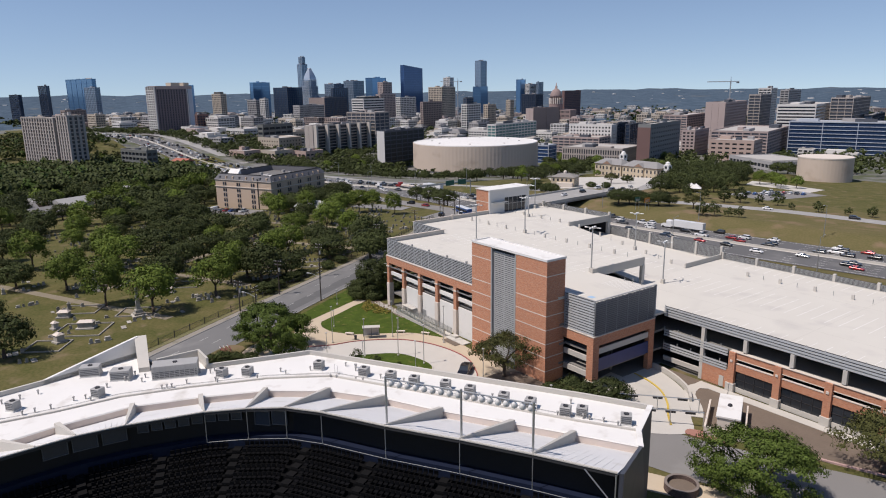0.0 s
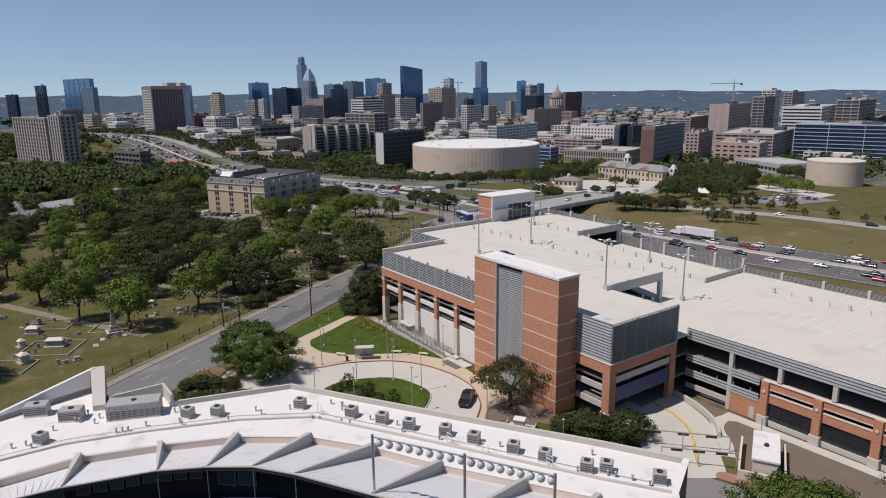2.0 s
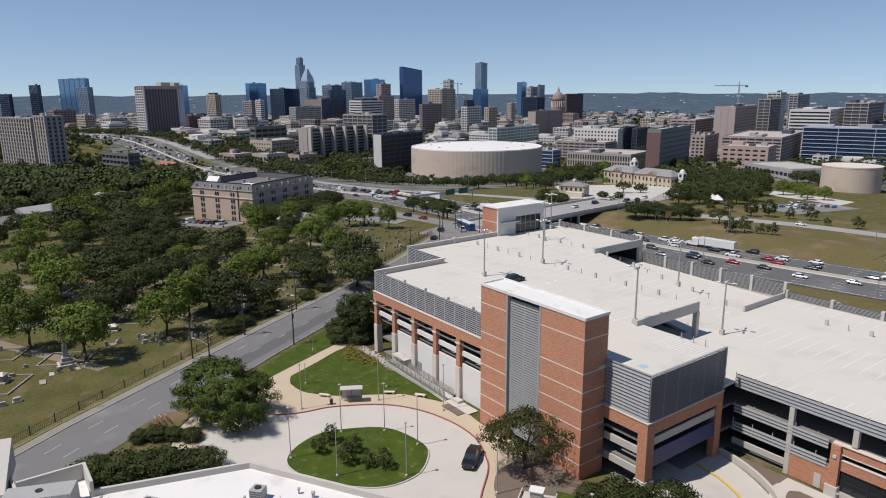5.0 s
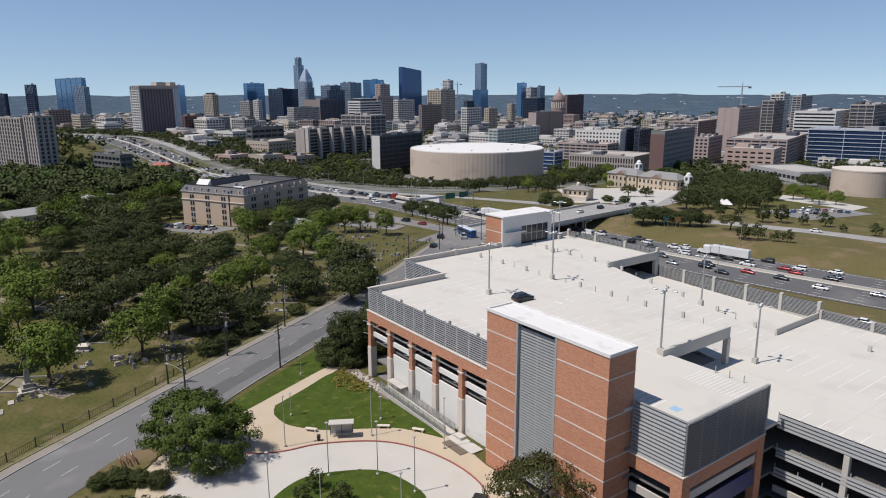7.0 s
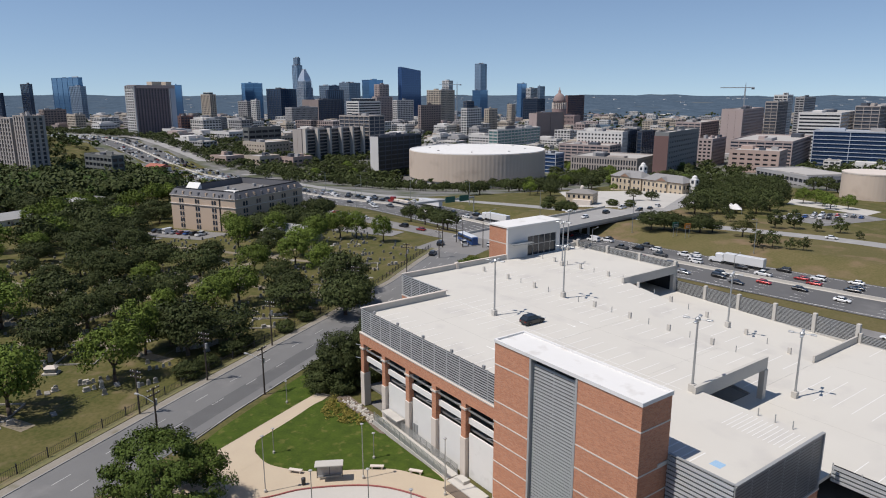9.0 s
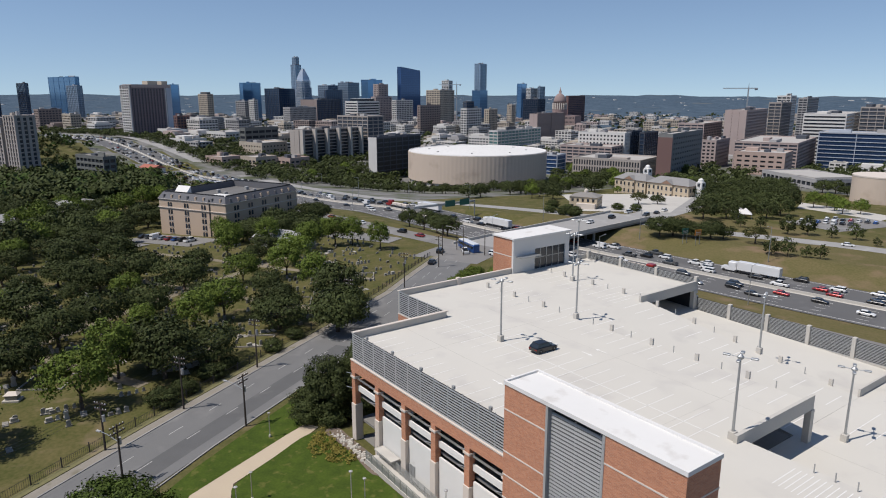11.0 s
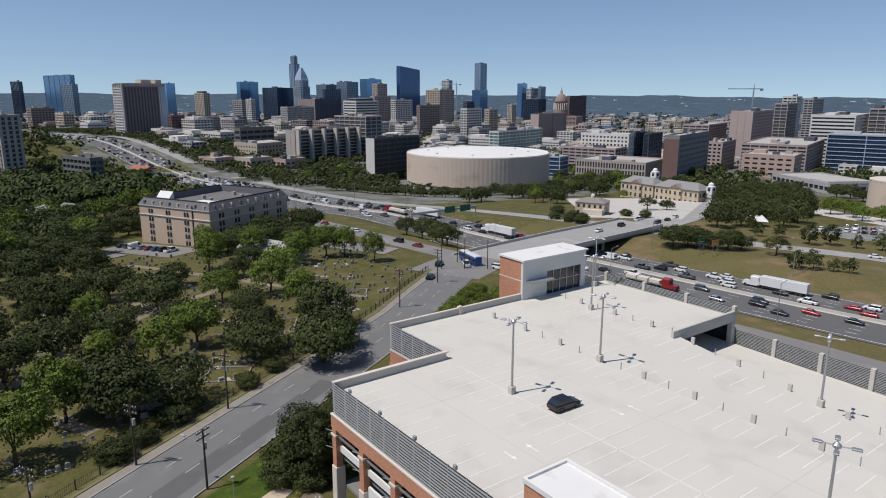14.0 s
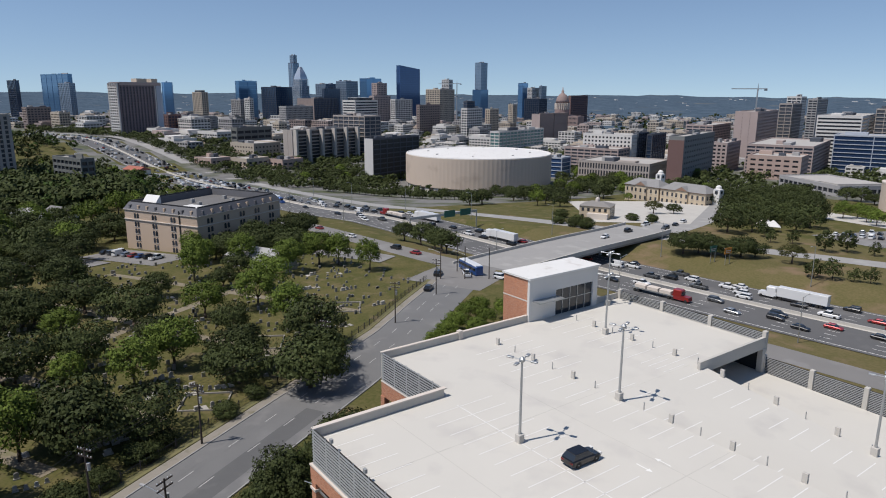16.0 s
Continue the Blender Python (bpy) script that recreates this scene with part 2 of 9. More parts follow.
M_WOODPOLE = mat("dark_timber_pole", (0.055, 0.042, 0.034), (0.035, 0.028, 0.024), 2.0, 0.15, 0.9)
M_OAK = leaf_mat("live_oak_leaves", (0.060, 0.074, 0.024), (0.028, 0.037, 0.013))
M_OLIVE = leaf_mat("olive_oak_leaves", (0.085, 0.088, 0.028), (0.045, 0.048, 0.016))
M_ELM = leaf_mat("elm_leaves", (0.125, 0.17, 0.028), (0.062, 0.088, 0.018))
M_SHADE = leaf_mat("shade_tree_leaves", (0.078, 0.112, 0.022), (0.032, 0.048, 0.011))
M_BROADLEAF = leaf_mat("broad_leaves", (0.058, 0.095, 0.018), (0.03, 0.05, 0.011))
M_STONE = mat("weathered_stone", (0.40, 0.375, 0.33), (0.27, 0.25, 0.22), 1.0, 0.15, 0.9, vary=0.3)
M_EARTH = mat("bare_earth", (0.165, 0.128, 0.098), (0.115, 0.088, 0.067), 2.0, 0.3, 0.95, bump=0.04)


# ---- lie of the land ----
def soft(v, k=25.0):
    return np.where(v / k > 30, v, k * np.log1p(np.exp(np.clip(v / k, -30, 30))))


HIGHWAY = [(400, 196), (150, 184), (60, 173), (0, 163.5), (-60, 156.5), (-130, 150.5), (-200, 147), (-300, 138.5), (-440, 140), (-600, 122), (-760, 104), (-1000, 60), (-1500, -60)]


def line_y(x, pts=HIGHWAY):
    p = sorted(pts)
    return np.interp(x, [q[0] for q in p], [q[1] for q in p])


def natural(x, y):
    x, y = np.asarray(x, float), np.asarray(y, float)
    a = 0.037 * soft(y - 75) + 0.047 * soft(-x - 120)
    z = -40 * np.tanh(a / 40)
    flat = 0.25 * np.sin(x / 23.0 + 1) * np.sin(y / 31.0) * np.clip((np.hypot(x - 40, y - 10) - 110) / 60, 0, 1)
    r = np.hypot(x - 60, y + 28)
    hills = np.clip((r - 2600) / 1900, 0, 1) ** 1.3 * (72 + 3 * np.sin(np.arctan2(y, x) * 9) + 3 * np.sin(np.arctan2(y, x) * 23 + 1) + 3 * np.sin(np.arctan2(y, x) * 61) + 2 * np.sin(np.arctan2(y, x) * 140) - 5 * np.clip(y - 0.6 * -x, -3000, 3000) / 3000)
    basin = -8.5 * np.exp(-((x + 375) ** 2 + (y - 315) ** 2) / 130.0 ** 2)
    # the town stands on a rise behind the arena
    u = np.clip((-x - 470) / 340, 0, 1)
    rise = 29 * u * u * (3 - 2 * u) * np.clip(1.15 - y / 1300, 0.45, 1) * np.clip((2500 - r) / 900, 0, 1)
    return z + flat + hills + basin + rise


def highway_z(x):
    low = natural(x, line_y(x)) - 0.5
    return np.where(np.asarray(x) > -120, -8.3, np.where(np.asarray(x) < -470, low, np.minimum(-8.3, low)))


def ground_z(x, y):
    x, y = np.asarray(x, float), np.asarray(y, float)
    d = np.abs(y - line_y(x))
    cut = highway_z(x) - 0.12 + np.maximum(0, d - 19.5) * 0.27
    near = np.clip((x + 75) / 50, 0, 1) * (y < line_y(x))
    bench = highway_z(x) - 0.12 + np.maximum(0, d - 19.5) * 0.05 + np.maximum(0, d - 51) * 0.6
    cut = cut * (1 - near) + bench * near
    z = np.where((x > -1400) & (x < 380), np.minimum(natural(x, y), cut), natural(x, y))
    return z


def gz(x, y):
    return float(ground_z(x, y))


def strip(pts, width, lift=0.06, step=4.0, depth=0.0, offset=0.0, zfun=None):
    """A ribbon laid on the ground along a line of (x, y); with depth it gets sides."""
    zfun = zfun or gz
    line = []
    for (ax, ay), (bx, by) in zip(pts, pts[1:]):
        n = max(1, int(math.hypot(bx - ax, by - ay) / step))
        line += [(ax + (bx - ax) * i / n, ay + (by - ay) * i / n) for i in range(n)]
    line.append(pts[-1])
    s = Shape()
    rows = []
    for i, (x, y) in enumerate(line):
        (ax, ay), (bx, by) = line[max(0, i - 1)], line[min(len(line) - 1, i + 1)]
        t = Vector((bx - ax, by - ay)).normalized()
        nx, ny = -t.y, t.x
        row = []
        for k in (-0.5, 0.0, 0.5):
            px, py = x + nx * (offset + k * width), y + ny * (offset + k * width)
            row.append((px, py, zfun(px, py) + lift))
        rows.append(row)
    v = [p for r in rows for p in r]
    f = []
    for i in range(len(rows) - 1):
        for k in (0, 1):
            a = i * 3 + k
            f.append((a, a + 3, a + 4, a + 1))
    if depth:
        n = len(v)
        v += [(p[0], p[1], p[2] - depth) for r in rows for p in (r[0], r[2])]
        for i in range(len(rows) - 1):
            a, b = i * 3, n + i * 2
            f += [(a, b, b + 2, a + 3), (a + 2, a + 5, b + 3, b + 1)]
        f += [(0, 2, n + 1, n), (len(rows) * 3 - 3, n + len(rows) * 2 - 2, n + len(rows) * 2 - 1, len(rows) * 3 - 1)]
    s.add(v, f)
    return s


def patch(poly, lift, thick=0.0):
    """A flat-bottomed pad of any outline, following the ground at its corners."""
    s = Shape()
    n = len(poly)
    v = [(x, y, gz(x, y) + lift) for x, y in poly]
    if thick:
        v += [(x, y, gz(x, y) + lift - thick) for x, y in poly]
        s.add(v, [tuple(range(n))] + [(i, n + i, n + (i + 1) % n, (i + 1) % n) for i in range(n)])
    else:
        s.add(v, [tuple(range(n))])
    return s


def smooth_loop(pts, n=6):
    """A closed Catmull-Rom curve through pts."""
    out = []
    k = len(pts)
    for i in range(k):
        p0, p1, p2, p3 = (Vector(pts[(i + j) % k]) for j in (-1, 0, 1, 2))
        for j in range(n):
            t = j / n
            q = 0.5 * (2 * p1 + (p2 - p0) * t + (2 * p0 - 5 * p1 + 4 * p2 - p3) * t * t + (3 * p1 - p0 - 3 * p2 + p3) * t ** 3)
            out.append((q.x, q.y))
    return out


def smooth_line(pts, n=6):
    out = []
    for i in range(len(pts) - 1):
        p1, p2 = Vector(pts[i]), Vector(pts[i + 1])
        p0 = Vector(pts[i - 1]) if i else p1 * 2 - p2
        p3 = Vector(pts[i + 2]) if i + 2 < len(pts) else p2 * 2 - p1
        for j in range(n):
            t = j / n
            q = 0.5 * (2 * p1 + (p2 - p0) * t + (2 * p0 - 5 * p1 + 4 * p2 - p3) * t * t + (3 * p1 - p0 - 3 * p2 + p3) * t ** 3)
            out.append((q.x, q.y))
    out.append(tuple(pts[-1]))
    return out

# ---- ground and roads ----
def grid_lines(lo, a, b, hi, fine):
    mid = list(np.arange(a, b + 0.1, fine))
    out, step, v = [], fine, a
    while v > lo:
        step *= 1.22
        v -= step
        out.append(max(v, lo))
    out = out[::-1] + mid
    step, v = fine, mid[-1]
    while v < hi:
        step *= 1.22
        v += step
        out.append(min(v, hi))
    return np.array(out)


gx, gy = grid_lines(-4900, -330, 130, 4900, 3.2), grid_lines(-4900, -110, 260, 4900, 3.2)
GX, GY = np.meshgrid(gx, gy)
GZ = ground_z(GX, GY)
nx_, ny_ = len(gx), len(gy)
idx = np.arange(nx_ * ny_).reshape(ny_, nx_)
gm = bpy.data.meshes.new("ground")
gm.from_pydata(np.stack([GX.ravel(), GY.ravel(), GZ.ravel()], 1).tolist(), [],
               np.stack([idx[:-1, :-1], idx[:-1, 1:], idx[1:, 1:], idx[1:, :-1]], -1).reshape(-1, 4).tolist())
gm.polygons.foreach_set("use_smooth", [True] * len(gm.polygons))
gm.update()
ground = part("ground", gm, M_GRASS)
gm.materials.append(M_TOWN)
fx, fy = (GX[:-1, :-1] + GX[1:, 1:]) / 2, (GY[:-1, :-1] + GY[1:, 1:]) / 2
off_road = fy - line_y(fx)
town_face = ((off_road > 20) & (fx < -255) & (fx > -1500)) | ((off_road < -20) & (off_road > -36) & (fx < -330) & (fx > -1400)) | ((fy > 430) & (fx < 200) & (fx > -1500) & (off_road > 150))
gm.polygons.foreach_set("material_index", town_face.astype(np.int32).ravel())
tagged(ground, "dry grass ground falling away to wooded hills", "ground", kind="structure")

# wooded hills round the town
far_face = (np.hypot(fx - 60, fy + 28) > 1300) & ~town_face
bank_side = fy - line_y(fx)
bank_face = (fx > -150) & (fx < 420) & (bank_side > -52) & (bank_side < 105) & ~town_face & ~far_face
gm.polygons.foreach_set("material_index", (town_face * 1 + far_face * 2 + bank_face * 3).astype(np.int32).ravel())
# bluish tones paint the haze of distance into the woods' own colour
M_HAZE_WOODS = mat("wooded_hills", (0.092, 0.128, 0.168), (0.028, 0.049, 0.074), 60.0, 14.0, 0.95, bump=6.0, spec=0.0, stain=((0.15, 0.15, 0.135), 160.0, 0.62))
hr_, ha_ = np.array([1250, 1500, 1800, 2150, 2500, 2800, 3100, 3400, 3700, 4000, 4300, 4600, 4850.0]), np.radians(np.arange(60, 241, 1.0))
gm.materials.append(M_HAZE_WOODS)
gm.materials.append(M_BANK)
HX, HY = 62 + np.outer(hr_, np.cos(ha_)), -28 + np.outer(hr_, np.sin(ha_))
HZ = natural(HX, HY) + 6 + 2.5 * np.sin(HX / 37.0) * np.sin(HY / 41.0)
HZ[0] -= 12
hi = np.arange(HX.size).reshape(HX.shape)
hm = bpy.data.meshes.new("hills")
hm.from_pydata(np.stack([HX.ravel(), HY.ravel(), HZ.ravel()], 1).tolist(), [], np.stack([hi[:-1, :-1], hi[1:, :-1], hi[1:, 1:], hi[:-1, 1:]], -1).reshape(-1, 4).tolist())
tagged(part("backdrop_hills", hm, M_HAZE_WOODS), "dark wooded hills along the skyline, haze tinted into their colour", "hills", kind="structure")

# the street past the burial ground
STREET = [(24, -82), (3.8, -53.5), (-15.6, -22), (-30, 2.3), (-44.5, 27), (-59, 50), (-73, 68), (-88, 88)]
solid("road_patch", strip([(-9.0, -33.0), (-15.6, -22), (-30, 2.3), (-38, 16)], 3.7, 0.078, offset=-2.4), M_PATCH, "darker strip of newer asphalt along one lane", "road", "structure")
solid("road_street", strip(STREET, 12.4, 0.07), M_STREET, "grey asphalt street with worn lane lines", "road", "structure")
lm = Shape()
for off, on, gap in ((-0.9, 3.0, 6.0), (2.7, 3.0, 6.0)):
    pts = STREET
    for (ax, ay), (bx, by) in zip(pts, pts[1:]):
        L = math.hypot(bx - ax, by - ay)
        t = Vector((bx - ax, by - ay)) / L
        d = 0.0
        while d + on < L:
            p, q = Vector((ax, ay)) + t * d, Vector((ax, ay)) + t * (d + on)
            nn = Vector((-t.y, t.x))
            c = [p + nn * (off - .07), q + nn * (off - .07), q + nn * (off + .07), p + nn * (off + .07)]
            lm.add([(v.x, v.y, gz(v.x, v.y) + 0.085) for v in c], [(0, 1, 2, 3)])
            d += on + gap
solid("lane_marking", lm, M_LANE, "worn white dashed lane lines on the street", "road marking", "stuff")
solid("pavement_cemetery", strip(STREET, 1.7, 0.16, depth=0.2, offset=7.2), M_WALK, "concrete pavement beside the street kerb", "pavement", "structure")

# highway: two carriageways, barrier and shoulders
def hwz(x, y):
    return float(highway_z(x))


HW = [p for p in HIGHWAY if -1400 < p[0] < 390]
HWL = smooth_line(HW, 5)
solid("road_highway", strip(HWL, 37.0, 0.05, 8.0, zfun=hwz), M_HIGHWAY, "wide grey highway with many lanes in a cutting", "road", "structure")
solid("median_pavement", strip(HWL, 2.6, 0.07, 8.0, zfun=hwz, offset=-1.0), M_CONC, "pale concrete strip between the carriageways", "road", "structure")
solid("median_barrier", strip(HWL, 0.45, 0.9, 8.0, depth=0.9, zfun=hwz, offset=-1.0), M_CONC, "low concrete barrier between the carriageways", "barrier", "structure")
for k, off in enumerate((17.0, -17.2)):
    solid("shoulder_line", strip(HWL, 0.2, 0.075, 8.0, zfun=hwz, offset=off), M_PAINT, "solid white edge line on the highway", "road marking", "structure")
hl = Shape()
for off in (-13.6, -10.2, -6.8, 3.2, 6.8, 10.2, 13.6):
    for (ax, ay), (bx, by) in zip(HWL, HWL[1:]):
        if ax < -420 or ax > 200:
            continue
        L = math.hypot(bx - ax, by - ay)
        t = Vector((bx - ax, by - ay)) / L
        nn = Vector((-t.y, t.x))
        d = 0.0
        while d + 3 < L:
            p, q = Vector((ax, ay)) + t * d, Vector((ax, ay)) + t * (d + 3)
            c = [p + nn * (off - .08), q + nn * (off - .08), q + nn * (off + .08), p + nn * (off + .08)]
            hl.add([(v.x, v.y, hwz(v.x, 0) + 0.075) for v in c], [(0, 1, 2, 3)])
            d += 10
solid("highway_marking", hl, M_PAINT, "white dashed lane lines on the highway", "road marking", "stuff")

# frontage roads beside the highway
FRONT_NEAR = smooth_line([(260, 150), (120, 138), (40, 130), (-15, 126), (-50, 119), (-88, 106), (-120, 100.5), (-160, 99), (-220, 98), (-300, 92), (-420, 96), (-560, 80)], 3)
solid("road_frontage", strip(FRONT_NEAR, 11.0, 0.06), M_ASPHALT, "grey service road beside the highway", "road", "structure")
FRONT_FAR = smooth_line([(300, 262), (120, 252), (20, 240), (-32, 234), (-80, 214), (-125, 205), (-165, 199), (-225, 187), (-290, 174), (-440, 175), (-600, 157), (-760, 139), (-1000, 95)], 3)
solid("road_frontage_far", strip(FRONT_FAR, 12.0, 0.06), M_BRIDGE, "pale service road on the far side of the highway", "road", "structure")

# bridge over the highway
br_c = smooth_line([(-88, 82), (-98, 104), (-104, 135), (-108.5, 165), (-112, 195), (-118, 228), (-132, 275), (-160, 340)], 4)


def bridge_z(x, y):
    return -2.2 - 0.012 * max(0, y - 110) if y < 215 else gz(x, y)


bridge = thing("road_bridge", (-105, 150, -8.3), "pale concrete road bridge over the cutting", "bridge")
deck_pts = [p for p in br_c if 98 < p[1] < 214]
part("deck", strip(deck_pts, 21.0, 0.1, depth=1.3, zfun=bridge_z), M_BRIDGE, bridge)
for side in (-10.6, 10.6):
    part("parapet", strip(deck_pts, 0.45, 1.1, depth=1.5, zfun=bridge_z, offset=side), M_CONC, bridge)
for yy in (150.5, 134, 172):
    xx = np.interp(yy, [p[1] for p in deck_pts], [p[0] for p in deck_pts])
    for k in (-7, -2.5, 2.5, 7):
        part("pier", Shape().tube((xx + k, yy, -8.6), (xx + k, yy, -3.5), 0.55, n=12), M_CONC, bridge)
solid("road_crossing", strip([p for p in br_c if p[1] <= 104], 24, 0.08), M_ASPHALT, "grey asphalt crossing where the street meets the service road", "road", "structure")
solid("road_beyond", strip([p for p in br_c if p[1] >= 212], 20, 0.1), M_BRIDGE, "pale road leading on from the bridge", "road", "structure")

def drape(quad, lift, n=10):
    """A four-cornered sheet that follows the ground."""
    (ax, ay), (bx, by), (cx, cy), (dx, dy) = quad
    v = []
    for i in range(n + 1):
        for j in range(n + 1):
            a, b = i / n, j / n
            x = (ax * (1 - a) + bx * a) * (1 - b) + (dx * (1 - a) + cx * a) * b
            y = (ay * (1 - a) + by * a) * (1 - b) + (dy * (1 - a) + cy * a) * b
            v.append((x, y, gz(x, y) + lift))
    return Shape().add(v, [(i * (n + 1) + j, (i + 1) * (n + 1) + j, (i + 1) * (n + 1) + j + 1, i * (n + 1) + j + 1) for i in range(n) for j in range(n)])


solid("pavement_court", drape(((-243, 298), (-172, 351), (-120, 250), (-150, 216)), 0.12), M_CONC, "pale paved court before the stone building", "pavement", "structure")
solid("pavement_walk", drape(((-97, 334), (-109, 363), (-52, 345), (-50, 322)), 0.1), M_CONC, "pale walk past the parking lot", "pavement", "structure")
# drop-off loop in front of the garage
LOOP = smooth_loop([(12, -36), (16.8, -25.9), (18.4, -19.6), (22.9, -12.2), (28.6, -8.3), (35.2, -6.6), (41.4, -6.8), (46.3, -8.9), (49.5, -11), (54, -16), (60, -22), (66, -28), (52, -41), (36, -44), (20, -43)], 5)
solid("pavement_plaza", patch(smooth_loop([(6, -38), (7.3, -28.7), (5.4, -24.3), (6.5, -20), (11.6, -18), (20, -8), (27, -1.5), (38, -3), (60, -3), (64, -12), (75, -22), (66, -34), (52, -44), (30, -48), (14, -45)], 4), 0.09, 0.12), M_PATH, "tan paved forecourt beside the garage", "pavement", "structure")
solid("road_loop", patch(LOOP, 0.12), M_CONC, "pale concrete drop-off loop", "road", "structure")
kerb = Shape()
for (ax, ay), (bx, by) in zip(LOOP, LOOP[1:]):
    if ay > -30:
        t = Vector((bx - ax, by - ay)).normalized() * 0.09
        kerb.add([(p[0], p[1], z) for z in (0.1, 0.27) for p in ((ax - t.y, ay + t.x), (bx - t.y, by + t.x), (bx + t.y, by - t.x), (ax + t.y, ay - t.x))],
                 [(4, 5, 6, 7), (0, 1, 5, 4), (2, 3, 7, 6)])
solid("kerb_red", kerb, M_REDPAINT, "red-painted kerb round the drop-off loop", "kerb", "structure")
ISLE = smooth_loop([(28.0, -31.4), (25.7, -25.7), (27.9, -19.5), (31.4, -15.7), (38.3, -14.4), (41.9, -16.3), (44.7, -20.4), (44.0, -26), (38, -31.5), (32, -33.5)], 5)
solid("island_kerb", patch([((x - 35) * 1.02 + 35, (y + 23.5) * 1.02 - 23.5) for x, y in ISLE], 0.27, 0.2), M_CONC, "concrete kerb round the oval island", "kerb", "structure")
solid("island_lawn", patch(ISLE, 0.29, 0.05), M_LAWN, "oval grass island inside the drop-off loop", "lawn", "structure")
solid("lawn", patch(smooth_loop([(1.9, -19.7), (4.6, -21.2), (7.5, -21.4), (10.3, -20.6), (14.5, -17.2), (18.2, -11.5), (21.2, -7.2), (26.0, -4.4), (27.6, -3.1), (18, -3.0), (8, -3.0), (-3.0, -3.4), (-4.9, -5.9), (-1.7, -12.6)], 5), 0.14, 0.1), M_LAWN, "mown green lawn in front of the garage", "lawn", "structure")
solid("footpath", patch([(6.5, -29.5), (1.0, -25.7), (-6.9, -8.4), (-8.5, -4.5), (-6.3, -3.2), (-4.9, -5.7), (1.7, -20.0), (4.6, -21.4), (7.5, -21.7), (9, -26)], 0.11), M_PATH, "tan footpath leading to the street", "pavement", "structure")
solid("verge_lawn", patch([(0.5, -31), (-5.6, -23.0), (-15.1, -7.4), (-26, 11), (-16.5, 14), (-8.7, -4.5), (-6.9, -8.4), (1.0, -25.7), (4, -29)], 0.1, 0.05), M_LAWN, "green verge between street and footpath", "lawn", "structure")

# ---- parking garage ----
ROOF, LOW = 16.2, 11.0
garage = thing("parking_garage", (30, 30, 0), "multi-storey garage of red brick, pale concrete and grey louvers", "building")


def ramp_z(x):
    return ROOF - (ROOF - LOW) * min(1, max(0, (x - 12) / 38))


slab = Shape()
slab.prism([(0, 0.3), (59.2, 0.3), (59.2, 2.1), (66.2, 2.1), (66.2, 19), (51.7, 19), (51.7, 34.4), (-14.3, 34.4), (-14.3, 17.8), (0, 17.8)], ROOF - 0.45, ROOF)
part("deck", slab, M_DECK, garage, "pale concrete parking deck")
s = Shape()
s.prism([(-14.3, 34.41), (12, 34.41), (12, 52.6), (13.5, 52.6), (13.5, 67.8), (-14.3, 67.8)], ROOF - 0.45, ROOF - 0.004)
part("deck", s, M_DECK, garage)
s = Shape()
ring = [[(x, 34.42, ramp_z(x)), (x, 52.6, ramp_z(x)), (x, 52.6, ramp_z(x) - 0.45), (x, 34.42, ramp_z(x) - 0.45)] for x in (12.01, 21.5, 31, 40.5, 50)]
s.loft(ring)
part("ramp", s, M_DECK, garage, "sloping concrete ramp between the decks")
s = Shape()
s.prism([(50.02, 19.2), (66.5, 19.2), (66.5, 22.1), (140, 22.1), (140, 67.8), (50.02, 67.8)], LOW - 0.45, LOW)
part("lower_deck", s, M_DECK, garage, "pale concrete lower parking deck")
s = Shape()
s.loft([[(x, 52.8, z), (x, 67.8, z), (x, 67.8, z - 0.45), (x, 52.8, z - 0.45)] for x, z in ((6.2, 11.85), (50, 10.4))])
part("lower_deck", s, M_DECK, garage)
# oil-stained concrete, toned darker to carry the shade inside the garage
M_FLOOR = mat("stained_floor", (0.21, 0.20, 0.185), (0.16, 0.152, 0.14), 5.0, 0.4, 0.9, stain=((0.12, 0.115, 0.105), 4.0, 0.58))
for z in (3.4, 7.2):
    part("floor_slab", Shape().prism([(0.6, 0.8), (59.2, 0.8), (59.2, 2.4), (66, 2.4), (66, 22.6), (139.6, 22.6), (139.6, 67.4), (-13.8, 67.4), (-13.8, 18.2), (0.6, 18.2)], z - 0.4, z), M_FLOOR, garage)
part("floor_slab", Shape().prism([(0.6, 0.8), (59.2, 0.8), (59.2, 2.4), (66, 2.4), (66, 19), (49.9, 19), (49.9, 34), (-13.8, 34), (-13.8, 18.2), (0.6, 18.2)], 10.6, LOW), M_FLOOR, garage)
part("floor_slab", Shape().prism([(0.6, 0.8), (59.2, 0.8), (59.2, 2.4), (66, 2.4), (66, 22.6), (139.6, 22.6), (139.6, 67.4), (-13.8, 67.4), (-13.8, 18.2), (0.6, 18.2)], -0.3, 0.06), M_FLOOR, garage, "concrete ground floor")
core = Shape().box(-13, 139, 44, 44.3, 0.1, 10.2)
part("inner_wall", core, M_FLOOR, garage)
part("inner_wall", Shape().box(30, 30.3, 9, 44, 0.1, 10.4), M_FLOOR, garage)
col = Shape().box(-0.35, 0.35, -0.35, 0.35, 0, 10.0).mesh("column")
for x in range(-10, 136, 12):
    for y in (12, 34, 50, 64):
        if not (x < 2 and y < 18) and not (x > 64 and y < 23):
            part("column", col, M_FLOOR, garage, at=(x, y, 0))

